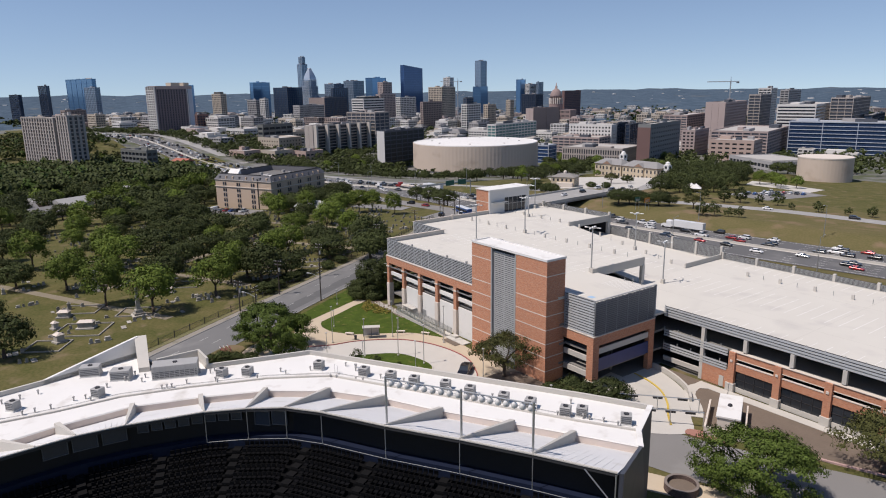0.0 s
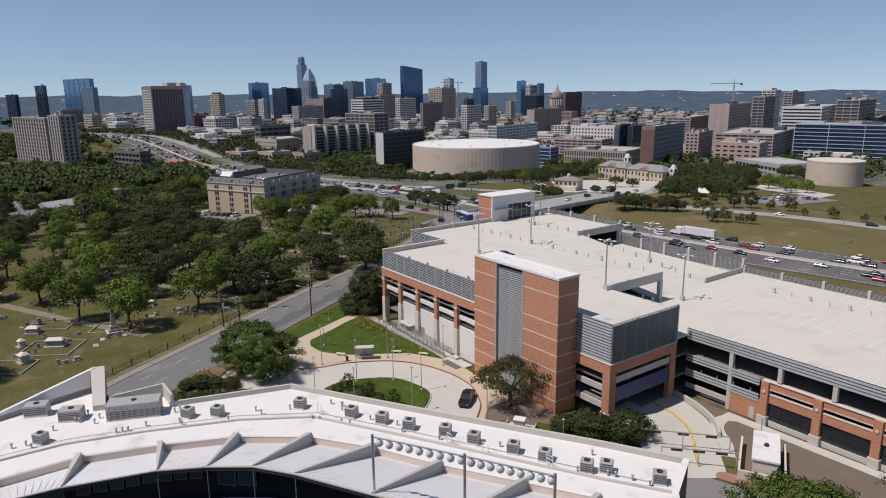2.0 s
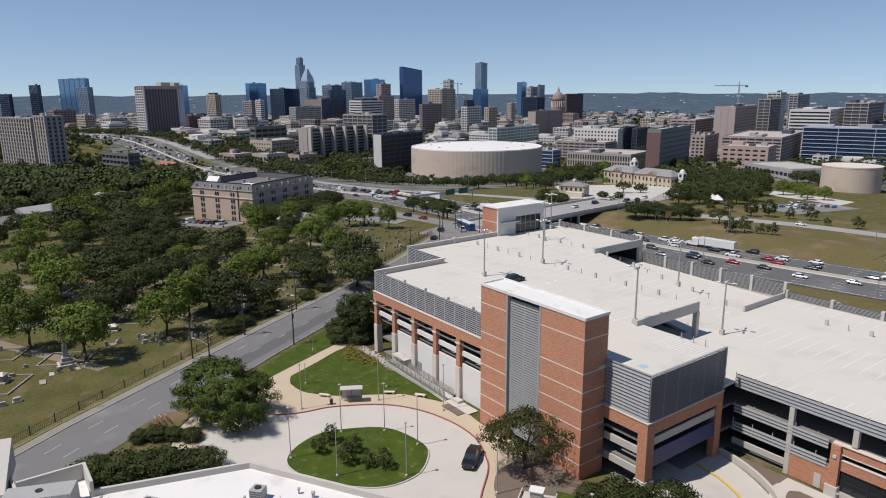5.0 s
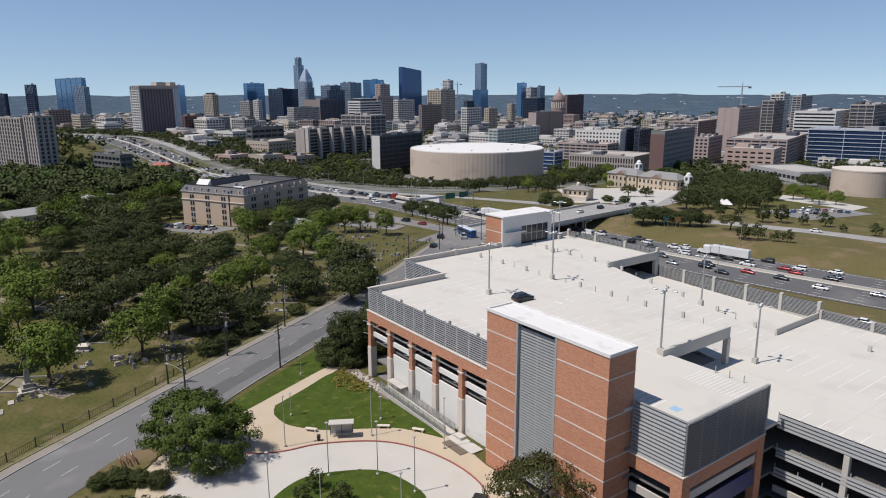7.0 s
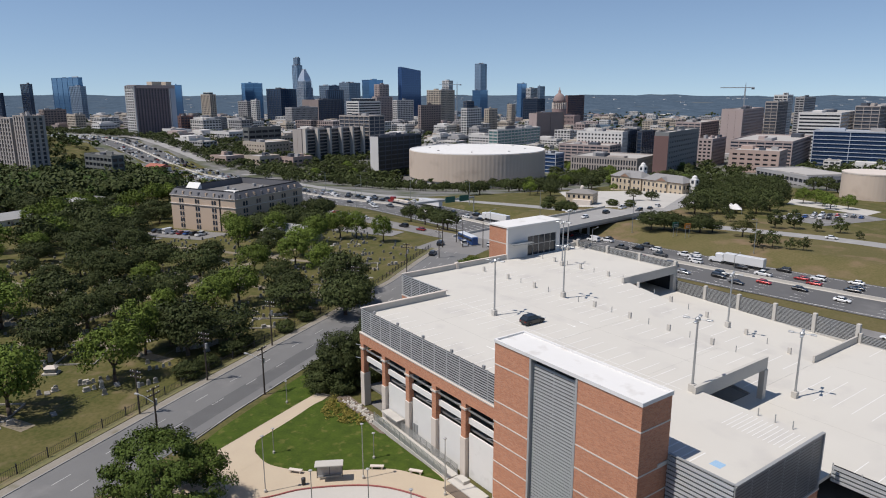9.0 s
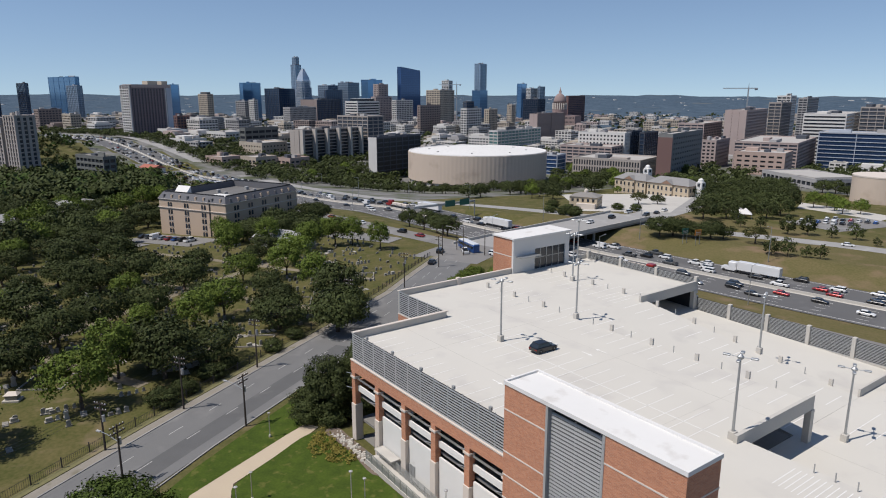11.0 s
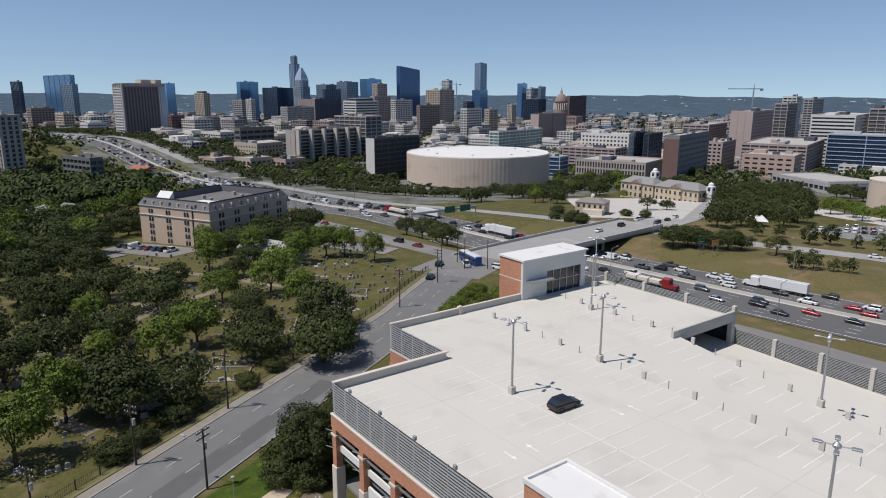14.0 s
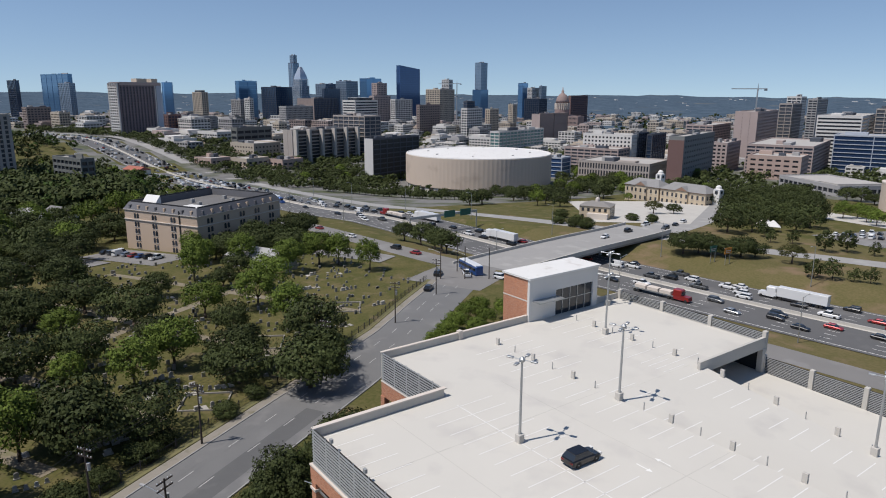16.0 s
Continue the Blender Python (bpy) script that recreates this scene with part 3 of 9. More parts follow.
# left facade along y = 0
# mesh of the parapet; elsewhere its darkness stands in for shade
M_MESH_SHADE = mat("dark_mesh", (0.05, 0.05, 0.052), (0.035, 0.035, 0.037), 2.0, 0.2, 0.7, spec=0.2)
M_LOUVER_D = mat("weathered_louver", (0.33, 0.335, 0.33), (0.27, 0.275, 0.27), 5.0, 0.3, 0.6, metal=0.2)
M_STUCCO = mat("white_wall_render", (0.70, 0.685, 0.65), (0.62, 0.61, 0.58), 3.0, 0.3, 0.85, stain=((0.52, 0.50, 0.46), 2.5, 0.6))
louv_len = {}


def slats(x0, x1, y0, y1, z0, z1, pitch=0.25, high=0.12, deep=0.10, material=None):
    """A louver screen of level slats from (x0, y0) to (x1, y1)."""
    L = math.hypot(x1 - x0, y1 - y0)
    key = (round(L, 2), high, deep)
    if key not in louv_len:
        louv_len[key] = Shape().add(
            [(a, b, c) for a in (0, L) for b, c in ((-deep, 0), (-deep * 0.4, high), (deep * 0.2, high), (deep * 0.2, 0))],
            [(0, 4, 5, 1), (1, 5, 6, 2), (2, 6, 7, 3), (3, 7, 4, 0), (0, 1, 2, 3), (7, 6, 5, 4)]).mesh("slat")
    a = math.degrees(math.atan2(y1 - y0, x1 - x0))
    z = z0
    while z + high <= z1 + 0.01:
        part("slat", louv_len[key], material or M_LOUVER, garage, at=pose(x0, y0, z, 0, 0, a))
        z += pitch
    for k in range(int(L / 3.0) + 1):
        f = min(1.0, k * 3.0 / L)
        part("louver_post", Shape().box(-0.05, 0.05, 0.05, 0.15, z0, z1, pose(x0 + (x1 - x0) * f, y0 + (y1 - y0) * f, 0, 0, 0, a)), M_LOUVER, garage)


slats(0, 37.4, 0.02, 0.02, 13.1, 17.4, 0.36, 0.16, 0.06, M_LOUVER)
# dark sheet added so that the gaps between slats look shaded
part("screen_backing", Shape().box(0.1, 37.4, 0.2, 0.24, 13.1, 17.2), M_MESH_SHADE, garage, "dark sheet added behind the slats for their shaded gaps")
part("brick_band", Shape().box(-0.25, 37.6, -0.25, 0.3, 11.2, 12.9), M_BRICK, garage)
part("coping", Shape().box(-0.3, 37.6, -0.32, 0.3, 12.9, 13.08), M_BAND, garage)
part("upstand", Shape().box(0.3, 37.5, 0.35, 0.55, ROOF - 1.2, ROOF + 0.25), M_CONC, garage)
for x in (0.5, 7.4, 14.4, 21.4, 28.4, 35.4):
    part("pier_base", Shape().soft_box(x - 0.6, x + 0.6, -0.42, 0.9, 0, 6.0, 0.06), M_BAND, garage)
    part("brick_pier", Shape().box(x - 0.5, x + 0.5, -0.28, 0.6, 6.0, 11.2), M_BRICK, garage)
    part("pier_cap", Shape().box(x - 0.62, x + 0.62, -0.42, 0.5, 10.2, 10.5), M_BAND, garage)
for x in (0.5, 7.4, 14.4, 21.4, 28.4):
    part("spandrel", Shape().box(x + 0.5, x + 6.5, 0.25, 0.5, 8.1, 9.0), M_STUCCO, garage, "pale concrete spandrel")
    part("rail", Shape().box(x + 0.5, x + 6.5, 0.1, 0.24, 10.0, 10.25), M_METAL, garage)
    if x > 1:
        part("base_wall", Shape().box(x + 0.7, x + 6.2, 0.2, 0.5, 0, 6.7), M_STUCCO, garage)
# end wall, notch and back parapets
part("end_wall", Shape().box(-0.12, 0.28, 0.3, 17.6, 11.2, 17.2), M_CONC, garage)
part("coping", Shape().box(-0.2, 0.4, 0, 17.9, 17.2, 17.35), M_BAND, garage)
part("brick_band", Shape().box(-0.25, 0.28, 0.3, 17.6, 7.4, 9.4), M_BRICK, garage)
slats(-14.4, -0.2, 17.62, 17.62, 13.1, 17.3, 0.36, 0.16, 0.06, M_LOUVER)
part("screen_backing", Shape().box(-14.3, -0.2, 17.78, 17.82, 13.1, 17.1), M_MESH_SHADE, garage)
part("brick_band", Shape().box(-14.5, -0.3, 17.5, 17.9, 10.8, 12.9), M_BRICK, garage)
part("coping", Shape().box(-14.55, -0.3, 17.45, 17.95, 12.9, 13.05), M_BAND, garage)
for x in (-14.1, -7.2):
    part("brick_pier", Shape().box(x - 0.5, x + 0.5, 17.4, 18.2, 0, 10.8), M_BRICK, garage)
part("back_parapet", Shape().box(-14.6, -14.3, 17.6, 45.2, 10.5, 17.2), M_CONC, garage)
part("coping", Shape().box(-14.68, -14.2, 17.5, 45.2, 17.2, 17.35), M_BAND, garage)
part("parapet_post", Shape().box(-14.75, -14.05, 31.0, 31.7, ROOF, 17.6), M_BAND, garage)
part("back_wall", Shape().box(-14.55, -14.31, 61, 67.9, -2, 17.2), M_CONC, garage)
# far parapet above the highway: posts and level rails
for x0, x1, z, rails in ((-14, 13.4, ROOF, 6), (13.6, 49.8, LOW - 0.2, 13), (50.2, 139.8, LOW, 6)):
    n = max(2, round((x1 - x0) / (7.4 if rails > 6 else 8.6)) + 1)
    for i in range(n):
        x = x0 + (x1 - x0) * i / (n - 1)
        part("parapet_post", Shape().soft_box(x - 0.32, x + 0.32, 67.75, 68.5, z - 6 if x < 13 else z - 1.5, z + rails * 0.24 + 0.3, 0.05), M_CONC, garage)
    for k in range(rails):
        part("parapet_rail", Shape().box(x0, x1, 68.02, 68.1, z + 0.05 + k * 0.24, z + 0.15 + k * 0.24), M_LOUVER, garage)
    part("parapet_mesh", Shape().box(x0, x1, 68.12, 68.15, z + 0.05, z + rails * 0.24), M_MESH_SHADE, garage, "dark mesh of the parapet")
    part("edge_beam", Shape().box(x0, x1, 67.9, 68.3, z - 1.0, z), M_CONC, garage)
# added wall, its dark colour standing in for the shaded interior
part("back_screen", Shape().box(-14.2, 13.3, 67.6, 67.7, 8.0, ROOF - 1.0), M_MESH_SHADE, garage, "back wall of the lower deck, coloured dark as interior shade")
# raised deck ends over the lower levels
for x, y0, y1 in ((51.7, 17.6, 34.5), (13.5, 51.0, 67.9)):
    part("edge_beam", Shape().box(x - 0.25, x + 0.2, y0, y1, ROOF - 0.9, ROOF + 0.9), M_CONC, garage)
    part("column", Shape().box(x - 0.45, x + 0.35, y1 - 0.8, y1, LOW - 0.8, ROOF - 0.9), M_CONC, garage)
    part("column", Shape().box(x - 0.45, x + 0.35, y0, y0 + 0.7, LOW - 0.8, ROOF - 0.9), M_CONC, garage)
part("step_wall", Shape().box(52, 66, 18.9, 19.2, LOW, ROOF - 0.45), M_CONC, garage)
part("step_wall", Shape().box(6, 49.6, 52.62, 52.78, LOW - 1.2, 10.9), M_CONC, garage)
part("cross_wall", Shape().box(49.7, 50.0, 52.8, 67.8, LOW - 1, LOW + 1.15), M_CONC, garage)

# brick stair tower
def tower_slabs(x0, x1, y0, y1, z0, z1, bands):
    part("brick_wall", Shape().box(x0, x1, y0, y1, z0, z1), M_BRICK, garage)
    for z in bands:
        part("stone_band", Shape().box(x0 - 0.04, x1 + 0.04, y0 - 0.04, y1 + 0.04, z, z + 0.16), M_BAND, garage)


BANDS = (2.3, 5.0, 7.6, 10.3, 13.0, 15.7, 20.5)
tower_slabs(37.6, 43.6, -2.7, 2.0, 0, 23.3, BANDS)
tower_slabs(50.9, 59.1, -2.7, 2.0, 0, 23.3, BANDS)
# recess wall coloured dark, as the shade behind the tower slats
part("recess_wall", Shape().box(43.6, 50.9, -1.85, 2.0, 0, 22.9), M_MESH_SHADE, garage)
slats(43.9, 50.6, -2.2, -2.2, 1.2, 22.7, 0.4, 0.23, 0.14, M_LOUVER_D)
for x in (43.75, 50.75):
    part("louver_frame", Shape().box(x - 0.15, x + 0.15, -2.75, -1.5, 0, 23.2), M_LOUVER, garage)
part("tower_roof", Shape().box(37.5, 59.2, -2.8, 2.1, 23.3, 23.5), M_WHITE, garage, "white flat roof of the stair tower")
for bx in ((37.5, 59.2, -2.8, -2.55), (37.5, 59.2, 1.85, 2.1), (37.5, 37.75, -2.55, 1.85), (58.95, 59.2, -2.55, 1.85)):
    part("tower_coping", Shape().box(*bx, 23.5, 23.72), M_WHITE, garage)

# block over the entrance
slats(59.2, 66.4, 1.95, 1.95, 10.4, 16.9, 0.5, 0.3, 0.16)
part("screen_backing", Shape().box(59.3, 66.3, 2.2, 2.25, 10.4, 16.7), M_MESH_SHADE, garage)
slats(66.55, 66.55, 2.0, 18.9, 10.4, 16.9, 0.36, 0.2, 0.04, mat("grey_mesh_slat", (0.20, 0.20, 0.205), (0.15, 0.15, 0.155), 3.0, 0.3, 0.4, metal=0.2))
part("louver_back", Shape().box(66.3, 66.42, 2.3, 18.8, 10.4, 16.4), mat("grey_backing_mesh", (0.11, 0.11, 0.115), (0.08, 0.08, 0.085), 3.0, 0.3, 0.6), garage)
part("screen_post", Shape().box(66.3, 66.68, 18.72, 19.0, 10.4, 16.98), M_LOUVER_D, garage)
part("screen_rail", Shape().box(66.3, 66.66, 1.9, 18.72, 16.86, 16.98), M_LOUVER_D, garage)
part("screen_rail", Shape().box(59.2, 66.3, 1.85, 2.15, 16.86, 16.98), M_LOUVER_D, garage)
part("brick_band", Shape().box(59.1, 66.6, 1.7, 2.3, 8.4, 10.2), M_BRICK, garage)
part("brick_band", Shape().box(66.0, 66.6, 2.3, 19.1, 8.4, 10.2), M_BRICK, garage)
part("coping", Shape().box(59.1, 66.72, 1.6, 2.3, 10.2, 10.36), M_BAND, garage)
part("coping", Shape().box(66.0, 66.72, 2.3, 19.1, 10.2, 10.36), M_BAND, garage)
part("brick_pier", Shape().box(65.1, 66.6, 1.7, 3.3, 1.8, 8.4), M_BRICK, garage)
part("pier_base", Shape().soft_box(64.9, 66.8, 1.5, 3.5, 0, 1.8, 0.08), M_CONC, garage)
part("brick_pier", Shape().box(65.6, 66.6, 17.6, 19.1, 0, 8.4), M_BRICK, garage)
for z in (2.2, 5.2):
    part("spandrel", Shape().box(59.2, 65.1, 2.0, 2.3, z, z + 1.0), M_CONC, garage)
part("spandrel", Shape().box(66.1, 66.35, 3.3, 17.6, 6.6, 7.7), M_CONC, garage, "pale concrete spandrel")
M_BLUE = mat("blue_screen", (0.035, 0.05, 0.16), (0.03, 0.04, 0.11), 3.0, 0.3, 0.5)
part("entry_screen", Shape().add([(66.2, 3.3, 3.6), (66.2, 17.6, 3.6), (66.2, 17.6, 5.8), (66.2, 3.3, 5.8), (66.5, 3.3, 3.5), (66.5, 17.6, 3.5), (66.4, 17.6, 5.8), (66.4, 3.3, 5.8)],
                               [(3, 2, 1, 0), (4, 5, 6, 7), (0, 1, 5, 4), (2, 3, 7, 6), (1, 2, 6, 5), (3, 0, 4, 7)]), M_BLUE, garage, "dark blue screen over the entrance")
# blue sign painted on an accessible stall
M_SIGN = mat("blue_road_paint", (0.24, 0.42, 0.60), (0.38, 0.48, 0.58), 0.8, 0.1, 0.7)
part("painted_sign", Shape().box(62.1, 63.3, 4.6, 5.8, ROOF + 0.002, ROOF + 0.012), M_SIGN, garage, "worn blue stall sign")
for k in range(5):
    part("hatch_line", Shape().box(56.6 + k * 1.0, 56.75 + k * 1.0, 2.6, 6.2, ROOF + 0.002, ROOF + 0.012), M_STALL, garage)


# long front along y = 22
slats(66.6, 139.8, 22.0, 22.0, 10.2, 12.3, 0.5, 0.32, 0.14)
part("screen_backing", Shape().box(66.7, 139.7, 22.16, 22.19, 10.9, 12.1), M_MESH_SHADE, garage)
part("edge_beam", Shape().box(66.6, 139.8, 22.2, 22.6, 10.0, 10.9), M_CONC, garage)
xs = [66.9 + 8.25 * i for i in range(9)]
for i, x in enumerate(xs):
    if i:
        part("column", Shape().soft_box(x - 0.35, x + 0.35, 21.9, 22.6, 0 if i < 2 else 7.7, 10.1, 0.04), M_CONC, garage)
for a, b in ((66.8, 80.3),):
    slats(a, b, 22.0, 22.0, 6.2, 8.0, 0.5, 0.32, 0.14)
    slats(a, b, 22.0, 22.0, 3.4, 5.2, 0.5, 0.32, 0.14)
part("spandrel", Shape().box(66.8, 75.0, 22.1, 22.4, 1.1, 2.0), M_CONC, garage)
part("brick_wall", Shape().box(75.4, 81.0, 21.95, 22.4, 0, 3.6), M_BRICK, garage)
part("steel_door", Shape().box(79.0, 79.9, 21.88, 21.96, 0.05, 2.1), M_CONC, garage, "pale steel door")
for i in range(6):
    x = 81.5 + 8.25 * i
    part("brick_pier", Shape().box(x - 0.6, x + 0.6, 21.3, 22.4, 1.6, 7.4), M_BRICK, garage)
    part("pier_base", Shape().soft_box(x - 0.8, x + 0.8, 21.1, 22.4, 0, 1.6, 0.08), M_CONC, garage)
    part("pier_lamp", Shape().box(x - 0.22, x + 0.22, 21.15, 21.3, 5.6, 6.0), M_BAND, garage)
    part("brick_wall", Shape().box(x + 0.6, x + 7.65, 21.75, 22.2, 3.9, 5.4), M_BRICK, garage)
    part("brick_wall", Shape().box(x + 0.6, x + 7.65, 21.75, 22.2, 6.2, 7.4), M_BRICK, garage)
    part("stone_band", Shape().box(x + 0.6, x + 7.65, 21.68, 22.2, 5.28, 5.44), M_BAND, garage)
    part("lintel", Shape().box(x + 0.6, x + 7.65, 21.68, 22.2, 6.12, 6.26), M_BAND, garage)
    part("sill_wall", Shape().box(x + 0.8, x + 7.45, 21.8, 22.2, 0, 0.9), M_CONC, garage)
    part("window_glass", Shape().box(x + 0.6, x + 7.65, 21.98, 22.04, 0.9, 3.9), M_GLASS, garage, "dark tinted glazing")
    for k in range(1, 4):
        part("mullion", Shape().box(x + 0.6 + k * 1.76 - 0.05, x + 0.6 + k * 1.76 + 0.05, 21.9, 22.02, 0.9, 3.9), M_DARKMETAL, garage)
    part("transom", Shape().box(x + 0.6, x + 7.65, 21.9, 22.02, 2.35, 2.45), M_DARKMETAL, garage)
part("coping", Shape().box(80.9, 131, 21.6, 22.45, 7.4, 7.52), M_BAND, garage)

# penthouse at the back corner
part("brick_wall", Shape().box(-20.2, -14.4, 45.2, 61.6, -3, 23.3), M_BRICK, garage)
part("stone_band", Shape().box(-20.25, -14.35, 45.15, 61.65, 19.6, 19.8), M_BAND, garage)
pw = Shape()
pw.box(-14.4, -13.9, 45.2, 51.3, ROOF, 23.3)
pw.box(-14.4, -13.9, 51.3, 60.4, 20.7, 23.3)
pw.box(-14.4, -13.9, 60.4, 61.6, ROOF, 23.3)
part("stucco_wall", pw, mat("pale_stucco", (0.62, 0.61, 0.58), (0.56, 0.55, 0.53), 4, 0.3, 0.85), garage, "pale stucco wall of the penthouse")
part("dark_opening", Shape().box(-14.38, -14.2, 51.3, 60.4, ROOF, 20.7), M_GLASS, garage)
for y in (53.1, 54.9, 56.7, 58.6):
    part("mullion", Shape().box(-14.22, -14.1, y - 0.06, y + 0.06, ROOF, 20.7), M_METAL, garage)
part("transom", Shape().box(-14.22, -14.1, 51.3, 60.4, 18.6, 18.72), M_METAL, garage)
part("canopy", Shape().box(-13.9, -12.2, 46.0, 51.6, 19.5, 19.7), M_METAL, garage)
part("roof_slab", Shape().box(-20.4, -13.6, 45.0, 61.9, 23.3, 23.6), M_WHITE, garage, "white flat roof of the penthouse")

# stall lines
stall_mesh = {}


def stall_line(x, y0, y1, z, dz=0.0):
    """One painted line across the deck; dz is its fall over 0.11 m."""
    key = (round(y1 - y0, 2), dz)
    if key not in stall_mesh:
        stall_mesh[key] = Shape().add([(-.055, 0, .012), (.055, 0, .012 + dz), (.055, y1 - y0, .012 + dz), (-.055, y1 - y0, .012)], [(0, 1, 2, 3)]).mesh("stall_line")
    part("stall_line", stall_mesh[key], M_STALL, garage, at=(x, y0, z))


for (x0, x1, step, y0, y1, z) in ((3.5, 50, 2.47, 12.4, 22.6, ROOF), (0.8, 36, 2.47, 1.0, 5.8, ROOF), (-8, 50, 2.47, 29.4, 34.0, ROOF), (-10, 4, 2.47, 35, 40, ROOF),
                                  (-12, 12, 2.47, 46, 56, ROOF), (54, 138, 2.47, 39, 49.4, LOW), (68, 138, 2.47, 23, 28, LOW), (54, 138, 2.47, 62.5, 67.5, LOW), (58, 66, 0.6, 13.4, 17.8, ROOF)):
    x = x0
    while x < x1:
        stall_line(x, y0, y1, z)
        x += step
for x in np.arange(9, 49, 2.47):
    for y0, y1 in ((35, 40), (46, 50.6)):
        z = ramp_z(x)
        stall_line(x, y0, y1, z, round(ramp_z(x + 0.055) - ramp_z(x - 0.055), 4))
part("stall_line", Shape().box(3, 50, 17.45, 17.55, ROOF + 0.002, ROOF + 0.012), M_STALL, garage)

# joints across the decks
M_JOINT = mat("joint_sealant", (0.455, 0.437, 0.395), (0.40, 0.383, 0.348), 1.0, 0.2, 0.9)
for x in (10.5, 28.4, 44.6):
    part("deck_joint", Shape().box(x, x + 0.05, 0.8, 34.2, ROOF + 0.001, ROOF + 0.006), M_JOINT, garage)
for y in (9.2, 26.3):
    part("deck_joint", Shape().box(0.8, 50.8, y, y + 0.05, ROOF + 0.001, ROOF + 0.007), M_JOINT, garage)
for x in (72.0, 89.5, 107.0, 124.5):
    part("deck_joint", Shape().box(x, x + 0.05, 22.8, 67.4, LOW + 0.001, LOW + 0.006), M_JOINT, garage)
for y in (33.5, 54.0):
    part("deck_joint", Shape().box(52.5, 139, y, y + 0.05, LOW + 0.001, LOW + 0.007), M_JOINT, garage)

# bollards and cable posts along the deck edges
bol = Shape().soft_box(-0.28, 0.28, -0.16, 0.16, 0, 1.05, 0.03).mesh("wall_stub")
thin = Shape().box(-0.05, 0.05, -0.05, 0.05, 0, 1.0).mesh("cable_post")
for k in range(16):
    x = -9.3 + k * 3.76
    part("wall_stub" if k % 2 == 0 else "cable_post", bol if k % 2 == 0 else thin, M_CONC if k % 2 == 0 else M_METAL, garage, at=(x, 34.6, ROOF))
for x in np.arange(-10, 50, 3.75):
    k = round((x + 10) / 3.75)
    part("wall_stub" if k % 2 else "cable_post", bol if k % 2 else thin, M_CONC if k % 2 else M_METAL, garage, at=(x, 52.3, ramp_z(x) if x > 6 else ROOF))
for x in np.arange(63, 138, 3.75):
    k = round((x - 63) / 3.75)
    part("wall_stub" if k % 2 == 0 else "cable_post", bol if k % 2 == 0 else thin, M_CONC if k % 2 == 0 else M_METAL, garage, at=(x, 57.5, LOW))
for x in (59.5, 61.5, 63.5):
    part("cable_post", thin, M_METAL, garage, at=(x, 18.4, ROOF))

# lamp posts on the decks
def deck_lamp(x, y, z):
    lp = thing("deck_lamp", (x, y, z), "tall grey lamp post with four flat heads on a concrete base", "lamp post", "lamps on the garage deck")
    part("base", Shape().soft_box(-0.38, 0.38, -0.38, 0.38, 0, 0.95, 0.05), M_CONC, lp, local=True)
    part("pole", Shape().tube((0, 0, 0.95), (0, 0, 9.4), 0.16, 0.11, 10), M_METAL, lp, local=True)
    part("hub", Shape().lathe([(0.12, 9.1), (0.34, 9.3), (0.34, 9.5), (0.1, 9.75)], 10), M_METAL, lp, local=True)
    for k in range(4):
        m = pose(0, 0, 0, 0, 0, 22 + 90 * k)
        part("arm", Shape().tube((0.2, 0, 9.4), (1.15, 0, 9.45), 0.05, n=6, m=m), M_METAL, lp, local=True)
        part("head", Shape().soft_box(1.0, 1.75, -0.2, 0.2, 9.38, 9.54, 0.05, m), M_METAL, lp, local=True)
    return lp


lamp0 = deck_lamp(13.9, 17.6, ROOF)
for x, y, z in ((13.4, 34.5, ROOF), (51.0, 18.2, ROOF), (54.4, 38.0, LOW), (-3.0, 51.2, ROOF), (35.4, 52.2, ramp_z(35.4)), (-12.6, 63.0, ROOF)):
    copy_thing(lamp0, pose(x, y, z))

# stepped ramp with steel railings before the facade
ramp = thing("access_ramp", (18, -1.8, 0), "concrete access ramp with grey steel railings", "ramp")
part("ramp_slab", Shape().add([(8, -2.8, 0.0), (28, -2.8, 0.0), (28, -0.8, 0.0), (8, -0.8, 0.0), (8, -2.8, 0.95), (28, -2.8, 0.25), (28, -0.8, 0.25), (8, -0.8, 0.95)],
                              [(4, 5, 6, 7), (0, 1, 5, 4), (1, 2, 6, 5), (2, 3, 7, 6), (3, 0, 4, 7)]), M_CONC, ramp)
rail_post = Shape().tube((0, 0, 0), (0, 0, 1.45), 0.06, n=6).mesh("rail_post")
for y in (-2.72, -0.88):
    for i in range(14):
        x = 8.2 + i * 1.51
        part("rail_post", rail_post, M_METAL, ramp, at=(x, y, 0.95 - (x - 8) * 0.035))
    for h in (0.2, 0.4, 0.6, 0.8, 1.0, 1.2, 1.42):
        part("rail_bar", Shape().loft([[(x, y - 0.02, z + h - 0.05), (x, y + 0.02, z + h - 0.05), (x, y + 0.02, z + h + 0.05), (x, y - 0.02, z + h + 0.05)] for x, z in ((8.2, 0.94), (27.8, 0.26))]), M_METAL, ramp)
part("stair_slab", Shape().box(28.2, 34.6, -2.9, -0.7, 0.05, 0.2), M_CONC, ramp)
part("planting_bed", Shape().box(29.2, 33.8, -4.4, -3.0, 0.05, 0.17), M_EARTH, ramp, "narrow bed of dry planting")
for x in (14.8, 15.7):
    part("vent_panel", Shape().box(x, x + 0.8, 0.1, 0.2, 1.0, 2.6), M_LOUVER_D, ramp)

